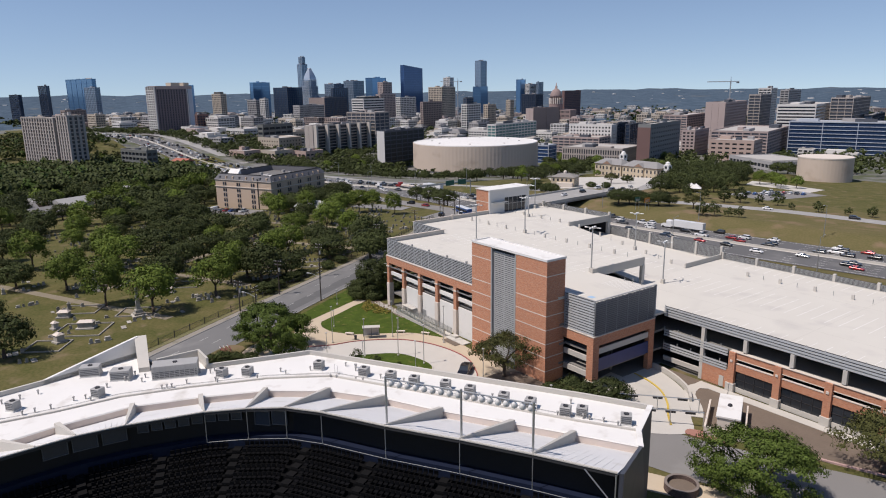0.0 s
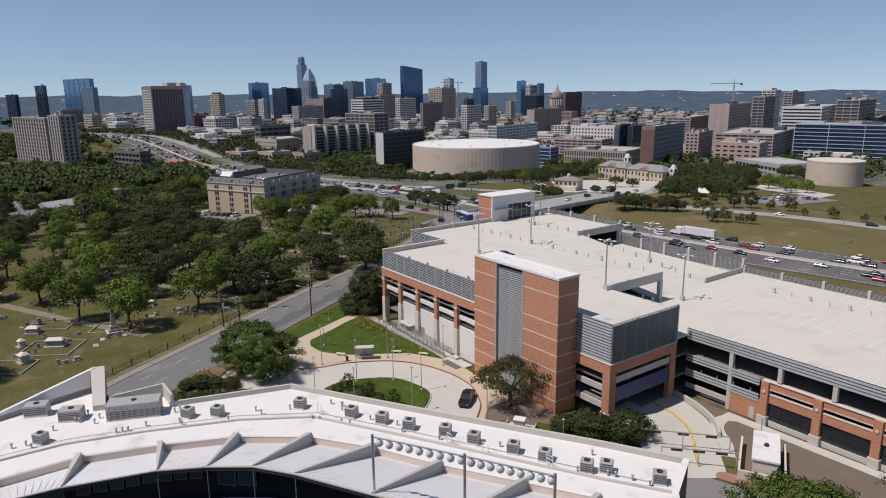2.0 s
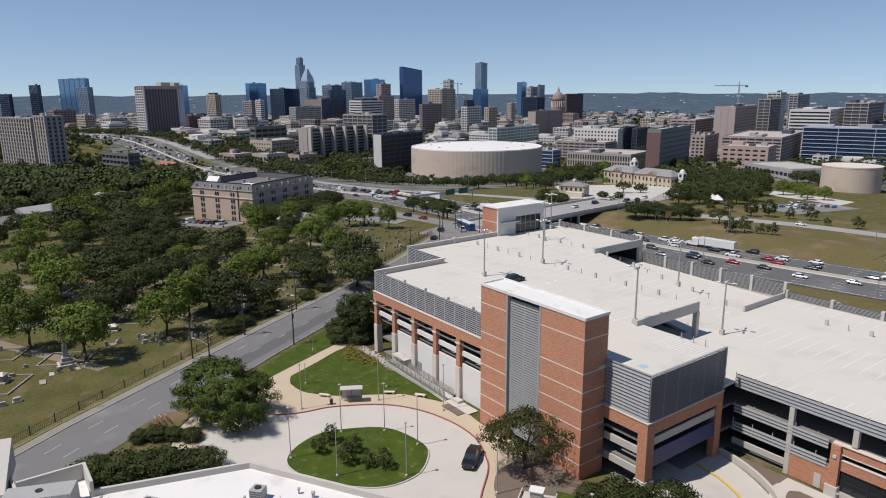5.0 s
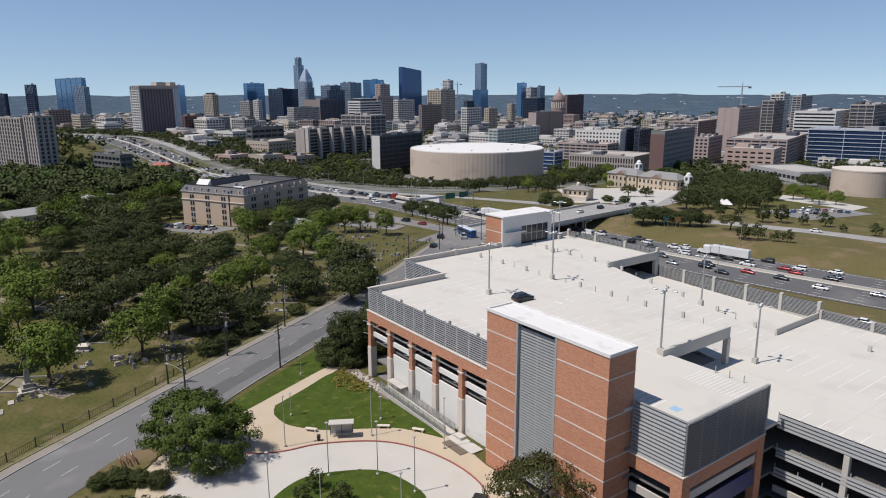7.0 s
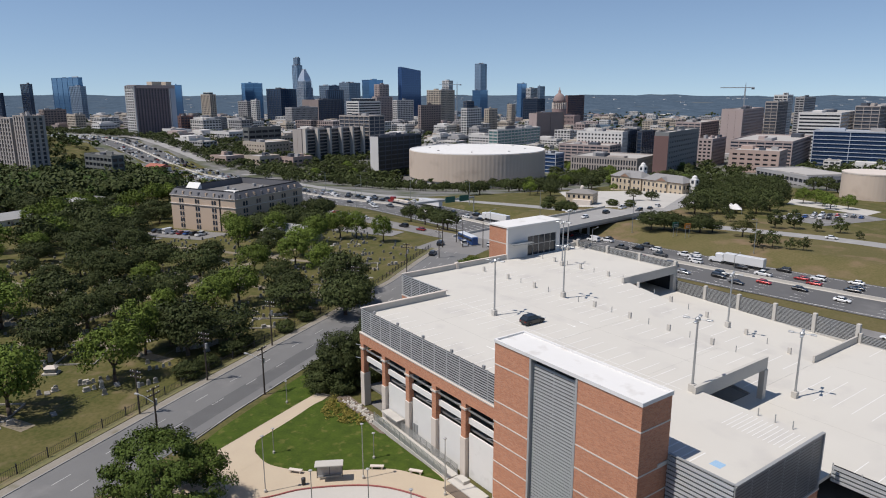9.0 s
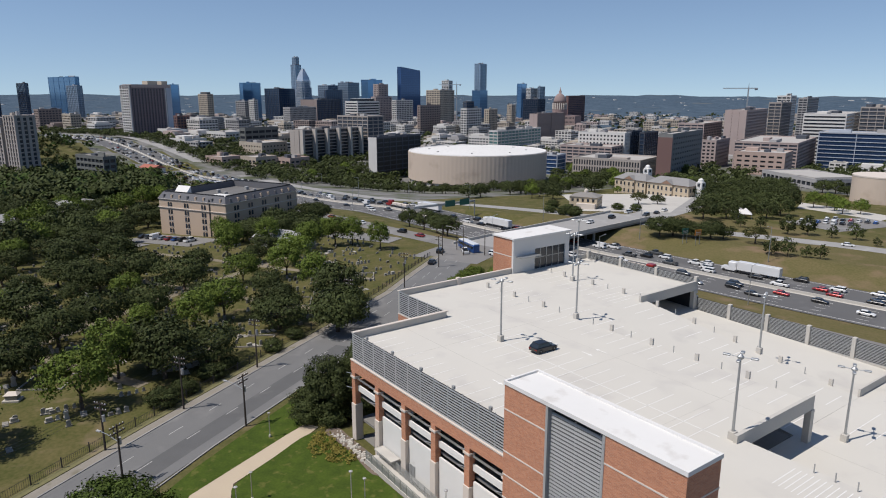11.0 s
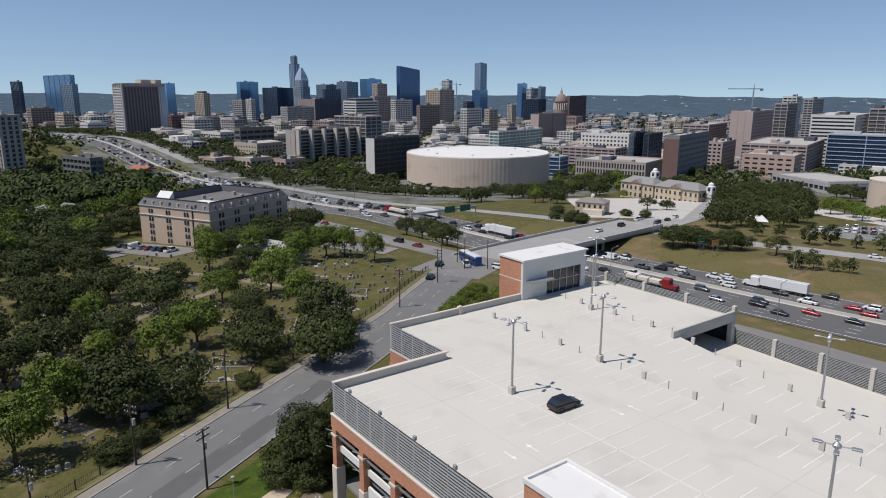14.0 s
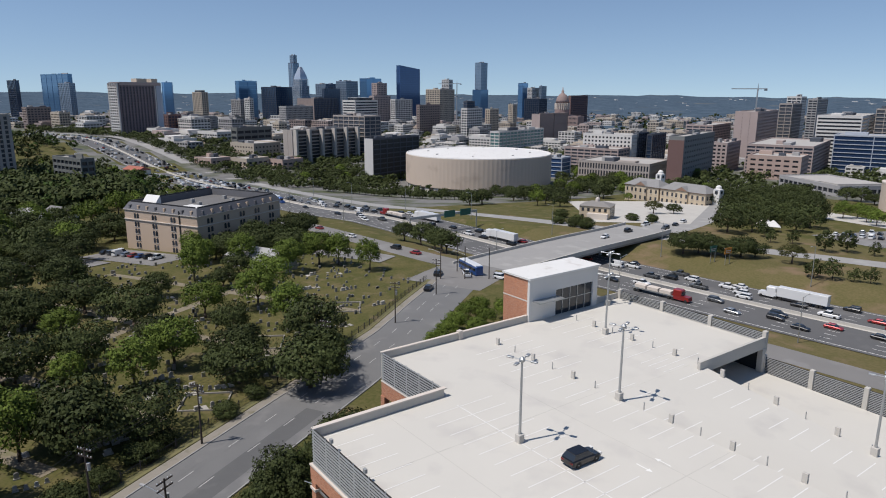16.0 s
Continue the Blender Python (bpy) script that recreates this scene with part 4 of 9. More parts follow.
# ---- trees ----
def leaf_cloud(seed, rx, ry, rz, zc, clumps, per, leaf, spread=0.145, low=-0.55, uneven=1.0, three=False):
    """Leaves in clumps through an uneven crown: four points a leaf, or three for trees far off."""
    r = np.random.RandomState(seed)
    lobes = r.normal(size=(7, 3))
    lobes /= np.linalg.norm(lobes, axis=1)[:, None]
    gain = r.uniform(-0.36, 0.40, 7) * uneven
    c = []
    while len(c) < clumps:
        d = r.normal(size=3)
        d /= np.linalg.norm(d)
        if d[2] < low:
            continue
        bump = 1 + float(np.sum(gain * np.clip(lobes @ d, 0, 1) ** 3))
        rad = bump * (0.52 + 0.48 * r.rand() ** 0.45)
        c.append(d * rad)
    c = np.array(c)
    p = np.repeat(c, per, axis=0) + np.clip(r.normal(size=(clumps * per, 3)), -1.5, 1.5) * spread * 1.1 * np.array([1, 1, 0.7])
    out = p / np.maximum(np.linalg.norm(p, axis=1), 1e-6)[:, None]
    p = p * np.array([rx, ry, rz]) + np.array([0, 0, zc])
    swell = p - (np.repeat(c, per, axis=0) * np.array([rx, ry, rz]) + np.array([0, 0, zc]))
    swell /= np.maximum(np.linalg.norm(swell, axis=1), 1e-6)[:, None]
    nrm = out * 0.55 + swell * 0.7 + r.normal(size=p.shape) * 0.35 + np.array([0, 0, 0.3])
    nrm /= np.linalg.norm(nrm, axis=1)[:, None]
    t = np.cross(nrm, r.normal(size=p.shape))
    t /= np.linalg.norm(t, axis=1)[:, None]
    b = np.cross(nrm, t)
    s = leaf * r.uniform(0.6, 1.35, len(p))[:, None]
    if three:
        return np.stack([p - t * s, p + t * s * 0.7 - b * s * 0.85, p + t * s * 0.7 + b * s * 0.85], 1).reshape(-1, 3)
    quad = np.stack([p - t * s, p - b * s * 0.55 + nrm * s * 0.15, p + t * s, p + b * s * 0.55 + nrm * s * 0.15], 1).reshape(-1, 3)
    return quad


def leaf_mesh(name, pts, k=4):
    me = bpy.data.meshes.new(name)
    n = len(pts) // k
    me.vertices.add(len(pts))
    me.vertices.foreach_set("co", np.asarray(pts, np.float32).ravel())
    me.loops.add(n * k)
    me.loops.foreach_set("vertex_index", np.arange(n * k, dtype=np.int32))
    me.polygons.add(n)
    me.polygons.foreach_set("loop_start", np.arange(0, n * k, k, dtype=np.int32))
    me.update(calc_edges=True)
    me.validate()
    return me


def tree(name, label, seed, h, spread, trunk, material, clumps, per, leaf, low=-0.55, bare=0.32, group="", spread_leaf=0.145, uneven=1.0, three=False):
    """A tree at the origin: a forked tapered trunk and a crown."""
    rng = random.Random(seed)
    tr = thing(name, (0, 0, 0), label, "tree", group)
    s = Shape()
    fork = h * bare
    s.tube((0, 0, -0.4), (0.1, 0.05, fork * 0.5), trunk * 1.35, trunk, 9)
    s.tube((0.1, 0.05, fork * 0.5), (0, 0.1, fork), trunk, trunk * 0.85, 9)
    for k in range(6):
        a = k * 1.05 + rng.uniform(-0.3, 0.3)
        out = spread * rng.uniform(0.45, 0.7)
        mid = Vector((math.cos(a) * out * 0.5, math.sin(a) * out * 0.5, fork + (h - fork) * rng.uniform(0.22, 0.4)))
        tip = Vector((math.cos(a + 0.2) * out, math.sin(a + 0.2) * out, fork + (h - fork) * rng.uniform(0.45, 0.75)))
        s.tube((0, 0.1, fork * 0.95), mid, trunk * 0.55, trunk * 0.34, 6)
        s.tube(mid, tip, trunk * 0.34, trunk * 0.1, 5)
    part("trunk", s, M_BARK, tr, local=True, smooth=True)
    rz = (h - fork) * 0.56
    part("crown", leaf_mesh("crown", leaf_cloud(seed, spread, spread * rng.uniform(0.85, 1.0), rz, h - rz * 0.98, clumps, per, leaf, spread_leaf, low, uneven, three), 3 if three else 4), material, tr, local=True)
    return tr


TREE_SRC = {
    "big": tree("big_tree", "big broad-leaved tree with a dense lobed green crown", 11, 10.5, 7.4, 0.42, M_SHADE, 150, 190, 0.19, -0.85, 0.16, "", 0.088, 1.2),
    "live_oak": tree("live_oak_tree", "spreading live oak with dark leaves and bare lower limbs", 12, 9.0, 6.2, 0.38, M_OLIVE, 95, 80, 0.19, -0.4, 0.34, "", 0.115, 1.3),
    "oak_a": tree("oak_tree", "dark green live oak with a wide crown", 13, 9.0, 6.4, 0.4, M_OAK, 150, 34, 0.28, -0.65, 0.22, "trees of the burial ground", three=True),
    "oak_b": tree("oak_tree", "dark green live oak with an uneven crown", 14, 10.5, 6.0, 0.4, M_OAK, 130, 36, 0.28, -0.55, 0.25, "trees of the burial ground", three=True),
    "elm_a": tree("elm_tree", "light green elm with an airy crown", 15, 11.5, 5.8, 0.3, M_ELM, 110, 43, 0.26, -0.6, 0.26, "trees of the burial ground", three=True),
    "elm_b": tree("elm_tree", "yellow-green tree with a tall open crown", 16, 12.5, 5.0, 0.28, M_ELM, 100, 43, 0.26, -0.6, 0.28, "trees of the burial ground", three=True),
    "oak_c": tree("oak_tree", "dark green oak among the houses", 23, 9.5, 6.2, 0.4, M_OAK, 130, 16, 0.40, -0.6, 0.22, "trees among the houses", three=True),
    "oak_d": tree("oak_tree", "dense dark oak among the houses", 24, 10.0, 5.8, 0.4, M_OAK, 120, 17, 0.40, -0.6, 0.22, "trees among the houses", three=True),
    "elm_c": tree("elm_tree", "light green tree among the houses", 25, 11.0, 5.4, 0.3, M_ELM, 115, 17, 0.37, -0.6, 0.25, "trees among the houses", three=True),
    "corner_oak": tree("corner_oak", "dense dark live oak at the garage corner", 31, 9.5, 5.6, 0.35, M_OAK, 150, 110, 0.17, -0.8, 0.14, "", 0.1, 1.2, three=True),
    "small": tree("small_tree", "small dark young oak on the grass slope", 17, 5.2, 2.5, 0.13, M_OAK, 40, 16, 0.30, -0.7, 0.25, "young trees beside the highway"),
    "bush": tree("bush", "dense dark green bush", 18, 4.6, 4.0, 0.2, M_OAK, 120, 48, 0.18, -0.9, 0.1, three=True),
}
PARK = {}
for k, o in TREE_SRC.items():
    o.matrix_basis = pose(0, 0, -500)


def plant(kind, x, y, size=1.0, z=None, turn=None):
    rng = random.Random(round(x * 31 + y * 17))
    m = pose(x, y, gz(x, y) if z is None else z, 0, 0, rng.uniform(0, 360) if turn is None else turn)
    src = TREE_SRC[kind]
    if kind not in PARK:
        PARK[kind] = src
        src.matrix_basis = m @ Matrix.Diagonal((size, size, size * rng.uniform(0.92, 1.08), 1))
        return src
    ob = copy_thing(src, m)
    ob.matrix_basis = m @ Matrix.Diagonal((size, size, size * rng.uniform(0.92, 1.08), 1))
    return ob


# trees close by
plant("big", 11.0, -36.0, 1.0)
plant("live_oak", 52.2, -6.6, 0.95)
for x, y, sz in ((10.6, -49.0, 0.4), (11.6, -46.6, 0.5), (13.4, -44.4, 0.42), (15.4, -42.4, 0.45)):
    plant("bush", x, y, sz)
plant("big", 101.6, -4.6, 0.88)
plant("live_oak", 109.5, 14.0, 1.0)
plant("corner_oak", -10.0, 0.5, 1.0)
plant("corner_oak", -11.5, 8.5, 1.0)
plant("corner_oak", -6.0, 5.5, 0.8)
for x, y, s in ((-9.5, -3.2, 0.8), (-13.5, -1.0, 0.85), (-6.0, -0.5, 0.7), (-15.5, 3.5, 0.8)):
    plant("bush", x, y, s)
plant("oak_a", -19.5, 15.0, 0.7)
for x, y, s in ((67.5, -3.2, 0.9), (71.5, 0.4, 0.95), (63.6, -5.6, 0.55), (18.3, -57.0, 0.75), (20.0, -53.5, 0.8), (22.6, -50.2, 0.85), (24.4, -46.8, 0.9), (25.5, -43.8, 0.75)):
    plant("bush", x, y, s)
for x, y, s in ((-20, 43, 0.8), (-25, 49, 0.85), (-21.5, 37, 0.7), (-29, 57, 0.8), (-33, 64, 0.75), (-46, 50, 0.7), (-50, 56, 0.75), (-54, 61, 0.7), (-57, 67, 0.8), (-60, 73, 0.75), (-53, 69, 0.7), (-48, 62, 0.7), (-54, 76, 0.8)):
    plant("elm_a", x, y, s * 0.62)
# burial ground: trees with a known place
for x, y, s in ((-48.6, -19.4, 1.0), (-44.8, 20.5, 1.05), (-54.4, 10.7, 0.9), (-100, 2.5, 1.0), (-113.5, -16.3, 0.95), (-78.6, -22.8, 0.95), (-43, -9.5, 0.9), (-80, -11.6, 0.85), (-118, -5, 1.0)):
    plant("oak_a", x, y, s)
for x, y, s in ((-40.9, -17.9, 1.0), (-61.2, 13.3, 0.9), (-115.6, -18.6, 1.0), (-85.6, -35.9, 1.1), (-62.9, 29.9, 1.0), (-71, -31.9, 0.9), (-142, -5.6, 1.0), (-144.8, -18.6, 1.1), (-52, 27, 0.8), (-19, -82.5, 0.9)):
    plant("oak_b", x, y, s)
for x, y, s in ((-69.5, 3.1, 0.9), (-96.4, 17.7, 0.85), (-109.7, 39.6, 0.95), (-130.4, 64.4, 0.9), (-31, -50, 1.05), (-35.7, -32.8, 0.95), (-83, -47.7, 1.1), (-96.8, 31, 0.9), (-126, 52, 0.9), (-67.4, -64.4, 1.0)):
    plant("elm_a", x, y, s)
for x, y, s in ((-114.9, 74.1, 0.75), (-133.3, 26.1, 0.9), (-63.2, -5.6, 0.85), (-46.2, -25, 0.9), (-44.7, -58.4, 0.95), (-95.4, -49.1, 1.0), (-126.8, 69.5, 0.8), (-144.5, 44.5, 0.9), (-102.6, -69.2, 1.0)):
    plant("elm_b", x, y, s)
# more trees of the burial ground and of the streets behind it
rng = random.Random(5)
spots = [tuple(o.matrix_basis.translation[:2]) for o in scene.collection.objects if o.parent is None and o.type == "EMPTY" and o.get("category") == "tree"]


def free(x, y, gap):
    return all((x - a) ** 2 + (y - b) ** 2 > gap * gap for a, b in spots)


def street_side(x, y):
    """Metres to the burial-ground side of the street's middle."""
    sy = [p[1] for p in STREET]
    sx = [p[0] for p in STREET]
    return (np.interp(y, sy, sx) - x) * 0.85


def forecourt(x, y):
    """The open lot before the beige building."""
    a, b = (x + 180) * 0.965 - (y - 25) * 0.262, (x + 180) * 0.262 + (y - 25) * 0.965
    return -12 < a < 54 and -18 < b < 14


n = 0
while n < 52:
    x, y = rng.uniform(-175, -20), rng.uniform(-110, 80)
    if forecourt(x, y) or street_side(x, y) < 17 or not free(x, y, 11.5 if x < -60 else 14) or (x > -150 and y > 45):
        continue
    if math.hypot(x + 30, y + 62) < 24 or (rng.random() < 0.5 and x > -130):
        continue
    plant(rng.choice(("oak_a", "oak_b", "oak_a", "oak_b", "elm_a", "elm_b")), x, y, rng.uniform(0.55, 0.95))
    spots.append((x, y))
    n += 1
n = 0
while n < 112:
    x, y = rng.uniform(-330, -165), rng.uniform(-190, 86)
    if forecourt(x, y) or not free(x, y, 9.5) or (-216 < x < -160 and 14 < y < 86) or (abs(x + 165) < 18 and -12 < y < 8) or (abs(x + 225) < 12 and -45 < y < -20):
        continue
    plant(rng.choice(("oak_c", "elm_c", "oak_d", "oak_c", "elm_c")), x, y, rng.uniform(0.75, 1.15))
    spots.append((x, y))
    n += 1
# trees round the beige building
for x, y, s in ((-166, 48, 0.9), (-160, 56, 1.0), (-155, 64, 0.95), (-172, 62, 1.0), (-165, 70, 0.9), (-160, 41, 0.8), (-200, -2, 0.9), (-210, 8, 1.0), (-192, -10, 0.9), (-213, -6, 1.0), (-183, -7, 0.85), (-204, -15, 0.9), (-221, 9, 1.0), (-224, 22, 0.9), (-180, 78, 1.0), (-190, 86, 1.0)):
    plant("oak_a", x, y, s)
# by the service road, the bridge and the far bank
for x, y, s in ((-126, 112, 0.8), (-133, 115, 0.75), (-140, 117, 0.8), (-148, 116, 0.8), (-155, 113, 0.7)):
    plant("oak_b", x, y, s)
for x, y, s in ((-81, 187.5, 0.85), (-77, 191, 0.8), (-73, 192.5, 0.75), (-68, 195, 0.75), (-65, 199, 0.8), (-62.5, 204, 0.6)):
    plant("oak_a", x, y, s)
plant("live_oak", -50, 206, 0.75)
for x, y, s in ((-55, 241, 1.45), (-50, 248, 1.5), (-41, 250, 0.9), (-33, 254, 1.2), (-36, 192, 1.1), (-31, 194, 1.15), (-26, 197, 0.8), (-22, 199, 0.85), (-76, 240, 0.9), (-84, 250, 1.1), (-70, 246, 1.0)):
    plant("small", x, y, s)
for i in range(12):
    x = -20 + i * 11 + rng.uniform(-2, 2)
    plant("small", x, line_y(x, FRONT_FAR) + 9 + rng.uniform(0, 5), rng.uniform(0.55, 0.95))


# distant trees: clumps of leaves only
def far_trees(seed, count, inside, size, leaf, per, label, material):
    r = random.Random(seed)
    base = [leaf_cloud(100 + k, 1.0, 1.0, 0.75, 0.62, per // 10, 10, leaf, spread=0.16, three=True) for k in range(5)]
    pts, n = [], 0
    while n < count:
        p = inside(r)
        if p is None:
            continue
        s = size * r.uniform(0.7, 1.25)
        b = base[r.randrange(5)] * s
        pts.append(b + np.array([p[0], p[1], gz(*p)]))
        n += 1
    tagged(part("distant_trees", leaf_mesh("distant_trees", np.concatenate(pts), 3), material), label, "trees", kind="stuff")


def clear_of_roads(x, y):
    d = line_y(x) - y
    if -62 < d < 42 and x > -420:
        return False
    if -30 < d < 34:
        return False
    if math.hypot(x + 392, y - 344) < 76:
        return False
    if -140 < x < -70 and 60 < y < 300:
        return False
    return True


def belt(r):
    x, y = -320 - 580 * r.random() ** 1.3, r.uniform(-420, 110)
    return (x, y) if clear_of_roads(x, y) and y < line_y(x) else None


def belt_near(r):
    x, y = r.uniform(-340, -40), r.uniform(-420, -95)
    return (x, y) if x + y < -150 else None


FOOTPRINTS = []


def open_ground(x, y, gap=0.0):
    """Whether no building of the town stands there."""
    for bx, by, ca, sa, hw, hd in FOOTPRINTS:
        u, v = (x - bx) * ca + (y - by) * sa, -(x - bx) * sa + (y - by) * ca
        if abs(u) < hw + gap and abs(v) < hd + gap:
            return False
    return True


def town(r):
    a, d = r.uniform(math.radians(100), math.radians(178)), r.uniform(520, 1500)
    x, y = 62 + d * math.cos(a), -28 + d * math.sin(a)
    return (x, y) if clear_of_roads(x, y) and y > line_y(x) + 50 and open_ground(x, y, 3) else None


def roadside_town(r):
    x = r.uniform(-1100, -430)
    y = line_y(x) + 38 + 150 * r.random() ** 1.3
    return (x, y) if open_ground(x, y, 4) and math.hypot(x + 392, y - 344) > 76 else None


far_trees(1, 480, belt, 6.4, 0.16, 150, "dense dark green trees over the house roofs", M_OAK)
far_trees(13, 230, belt, 5.8, 0.16, 150, "olive green trees over the house roofs", M_OLIVE)
far_trees(2, 330, belt, 5.6, 0.16, 150, "light green trees among the houses", M_BROADLEAF)
far_trees(14, 130, belt, 5.2, 0.16, 150, "fresh green trees among the houses", M_ELM)
far_trees(3, 260, belt_near, 5.5, 0.17, 120, "dark trees beyond the burial ground", M_OAK)


def grove(r):
    x = r.uniform(-545, -335)
    return x, r.uniform(-150, 66 - 0.02 * (x + 335))


rng = random.Random(77)
CLUSTER = ((-195, 382), (-152, 434), (-80, 292), (-99, 248))


def in_cluster(u, v):
    """A place in the four-cornered grove beyond the service road."""
    (ax, ay), (bx, by), (cx, cy), (dx, dy) = CLUSTER
    return ((ax * (1 - u) + bx * u) * (1 - v) + (dx * (1 - u) + cx * u) * v, (ay * (1 - u) + by * u) * (1 - v) + (dy * (1 - u) + cy * u) * v)


grove_spots = [(-98, 245), (-94, 258), (-99, 278), (-84, 277), (-86, 294)]
tries = 0
while len(grove_spots) < 46 and tries < 3000:
    tries += 1
    p = in_cluster(rng.random(), rng.random())
    if all((p[0] - a) ** 2 + (p[1] - b) ** 2 > 90 for a, b in grove_spots) and not (-106 < p[0] < -84 and 262 < p[1] < 276):
        grove_spots.append(p)
for k, p in enumerate(grove_spots):
    plant("oak_d" if k < 5 else rng.choice(("oak_c", "oak_d")), *p, rng.uniform(0.75, 1.05))
for x, y, k, z in ((-93, 344, "elm_c", 0.8), (-89, 351, "elm_c", 0.75), (-72, 331, "elm_c", 0.7), (-80, 340, "elm_c", 0.75), (-66, 338, "elm_c", 0.7), (-130, 435, "oak_c", 0.9), (-122, 436, "oak_d", 0.9), (-110, 425, "oak_c", 0.8),
                   (-293, 358, "elm_c", 0.9), (-290, 370, "oak_d", 1.0), (-321, 371, "elm_c", 0.95), (-308, 380, "oak_c", 1.0), (-162, 232, "elm_c", 0.5), (-269, 274, "oak_d", 1.0), (-276, 291, "oak_c", 1.1), (-262, 283, "oak_d", 0.9), (-292, 326, "oak_c", 0.9),
                   (-319, 310, "oak_c", 0.75), (-213, 322, "elm_c", 0.5), (-156, 271, "live_oak", 0.8), (-150, 280, "oak_c", 0.6), (-374, 429, "oak_c", 1.0), (-368, 445, "elm_c", 1.0), (-349, 448, "oak_d", 1.0), (-323, 440, "oak_c", 1.0), (-335, 425, "elm_c", 0.9),
                   (-285, 494, "oak_c", 1.0), (-270, 492, "oak_d", 1.0), (-258, 400, "oak_d", 1.0), (-245, 410, "oak_c", 0.9), (-228, 405, "oak_d", 1.0), (-205, 410, "oak_c", 1.0), (-300, 400, "oak_c", 0.9), (-280, 405, "elm_c", 0.9),
                   (-480, 222, "elm_c", 0.8), (-495, 241, "oak_c", 0.9), (-466, 238, "oak_d", 0.8), (-516, 275, "elm_c", 0.9), (-488, 272, "oak_c", 0.9), (-477, 281, "oak_d", 0.9), (-500, 262, "oak_c", 0.9), (-472, 258, "elm_c", 0.8)):
    plant(k, x, y, z)
for i, (x, y) in enumerate(((-328, 309), (-315, 312), (-290, 303), (-277, 302), (-260, 296), (-244, 291), (-260, 319), (-334, 411), (-335, 427), (-318, 419), (-293, 404), (-307, 429), (-304, 372), (-316, 368),
                            (-295, 507), (-283, 502), (-253, 224), (-256, 236), (-235, 270), (-228, 256), (-215, 262), (-240, 330), (-252, 340), (-236, 350), (-246, 372), (-226, 378), (-210, 372), (-190, 372), (-172, 366))):
    plant(("oak_d", "oak_c", "oak_d", "elm_c")[i % 4], x, y, 0.8 + 0.05 * (i * 7 % 6))
for i, (x, y) in enumerate(((-155, 199), (-145, 198), (-138, 198), (-143, 237), (-150, 206), (-172, 218), (-134, 240))):
    plant("bush", x, y, 0.8 + 0.1 * (i % 3))
for i in range(30):
    f = i / 29
    x, y = -396 + 105 * f + rng.uniform(-2, 2), 203 + 58 * f + rng.uniform(-2.5, 2.5)
    plant(rng.choice(("oak_c", "oak_d", "oak_d")), x, y + 2, rng.uniform(0.5, 0.72))
far_trees(11, 90, grove, 8.6, 0.11, 330, "light green trees before the apartment blocks", M_BROADLEAF)


def outskirts(r):
    a, d = r.uniform(math.radians(100), math.radians(182)), 1400 + 1500 * r.random()
    return 62 + d * math.cos(a), -28 + d * math.sin(a)


far_trees(9, 1400, outskirts, 9.0, 0.36, 30, "dark woods and gardens on the edge of town", M_OAK)


far_trees(10, 330, grove, 9.6, 0.11, 330, "tall dark trees before the apartment blocks", M_OAK)

# ---- grandstand ----
stand = thing("grandstand", (75, -40, 0), "grandstand with a white roof over dark blue seating", "building")
OUT = [(42.5, -92), (40.8, -80), (37.8, -67.0), (44.8, -66.4), (45.0, -60.4), (49.0, -60.6), (53.3, -46.4), (73.2, -34.5), (88.1, -25.4), (95.5, -21.3)]
INN = [(50.5, -92), (50.7, -85.7), (51.6, -79.8), (52.0, -72.6), (54.4, -64.8), (58.2, -55.2), (62.9, -47.8), (70.6, -43.2), (77.8, -39.0), (85.6, -34.6), (92.6, -30.6), (98.2, -27.0)]
STEP = [(56.8, -92), (56.3, -86.0), (55.5, -80.2), (55.5, -71.8), (58.1, -64.1), (61.4, -56.6), (66.5, -50.0), (73.0, -45.3), (80.2, -41.6), (88.0, -36.8), (94.2, -33.0), (100.4, -29.4)]
TIP = [(66.4, -92), (66.0, -83.2), (65.9, -79.4), (66.6, -74.6), (70.0, -67.0), (72.9, -63.2), (76.3, -60.0), (80.3, -57.6), (87.3, -53.8), (94.2, -49.4), (100.5, -45.5), (107.5, -41.7)]
TIPZ = [18.0, 18.0, 18.0, 18.0, 18.6, 19.0, 19.5, 19.8, 19.9, 19.9, 19.8, 19.8]


def sheet(rows, thick=0.0):
    """Lofts between lines of 3D points with the same count."""
    s = Shape()
    n = len(rows[0])
    v = [p for r in rows for p in r]
    f = [(k * n + i, k * n + i + 1, (k + 1) * n + i + 1, (k + 1) * n + i) for k in range(len(rows) - 1) for i in range(n - 1)]
    if thick:
        m = len(v)
        v += [(p[0], p[1], p[2] - thick) for p in v[:m]]
        f += [tuple(m + i for i in q[::-1]) for q in f]
        last = (len(rows) - 1) * n
        for i in range(n - 1):
            f += [(i, m + i, m + i + 1, i + 1), (last + i, last + i + 1, m + last + i + 1, m + last + i)]
        for k in range(len(rows) - 1):
            f += [(k * n, (k + 1) * n, m + (k + 1) * n, m + k * n), (k * n + n - 1, m + k * n + n - 1, m + (k + 1) * n + n - 1, (k + 1) * n + n - 1)]
    return s.add(v, f)


def at_z(line, z):
    return [(x, y, z) for x, y in line]


def offset_line(line, d):
    out = []
    for i, (x, y) in enumerate(line):
        (ax, ay), (bx, by) = line[max(0, i - 1)], line[min(len(line) - 1, i + 1)]
        t = Vector((bx - ax, by - ay)).normalized()
        out.append((x - t.y * d, y + t.x * d))
    return out


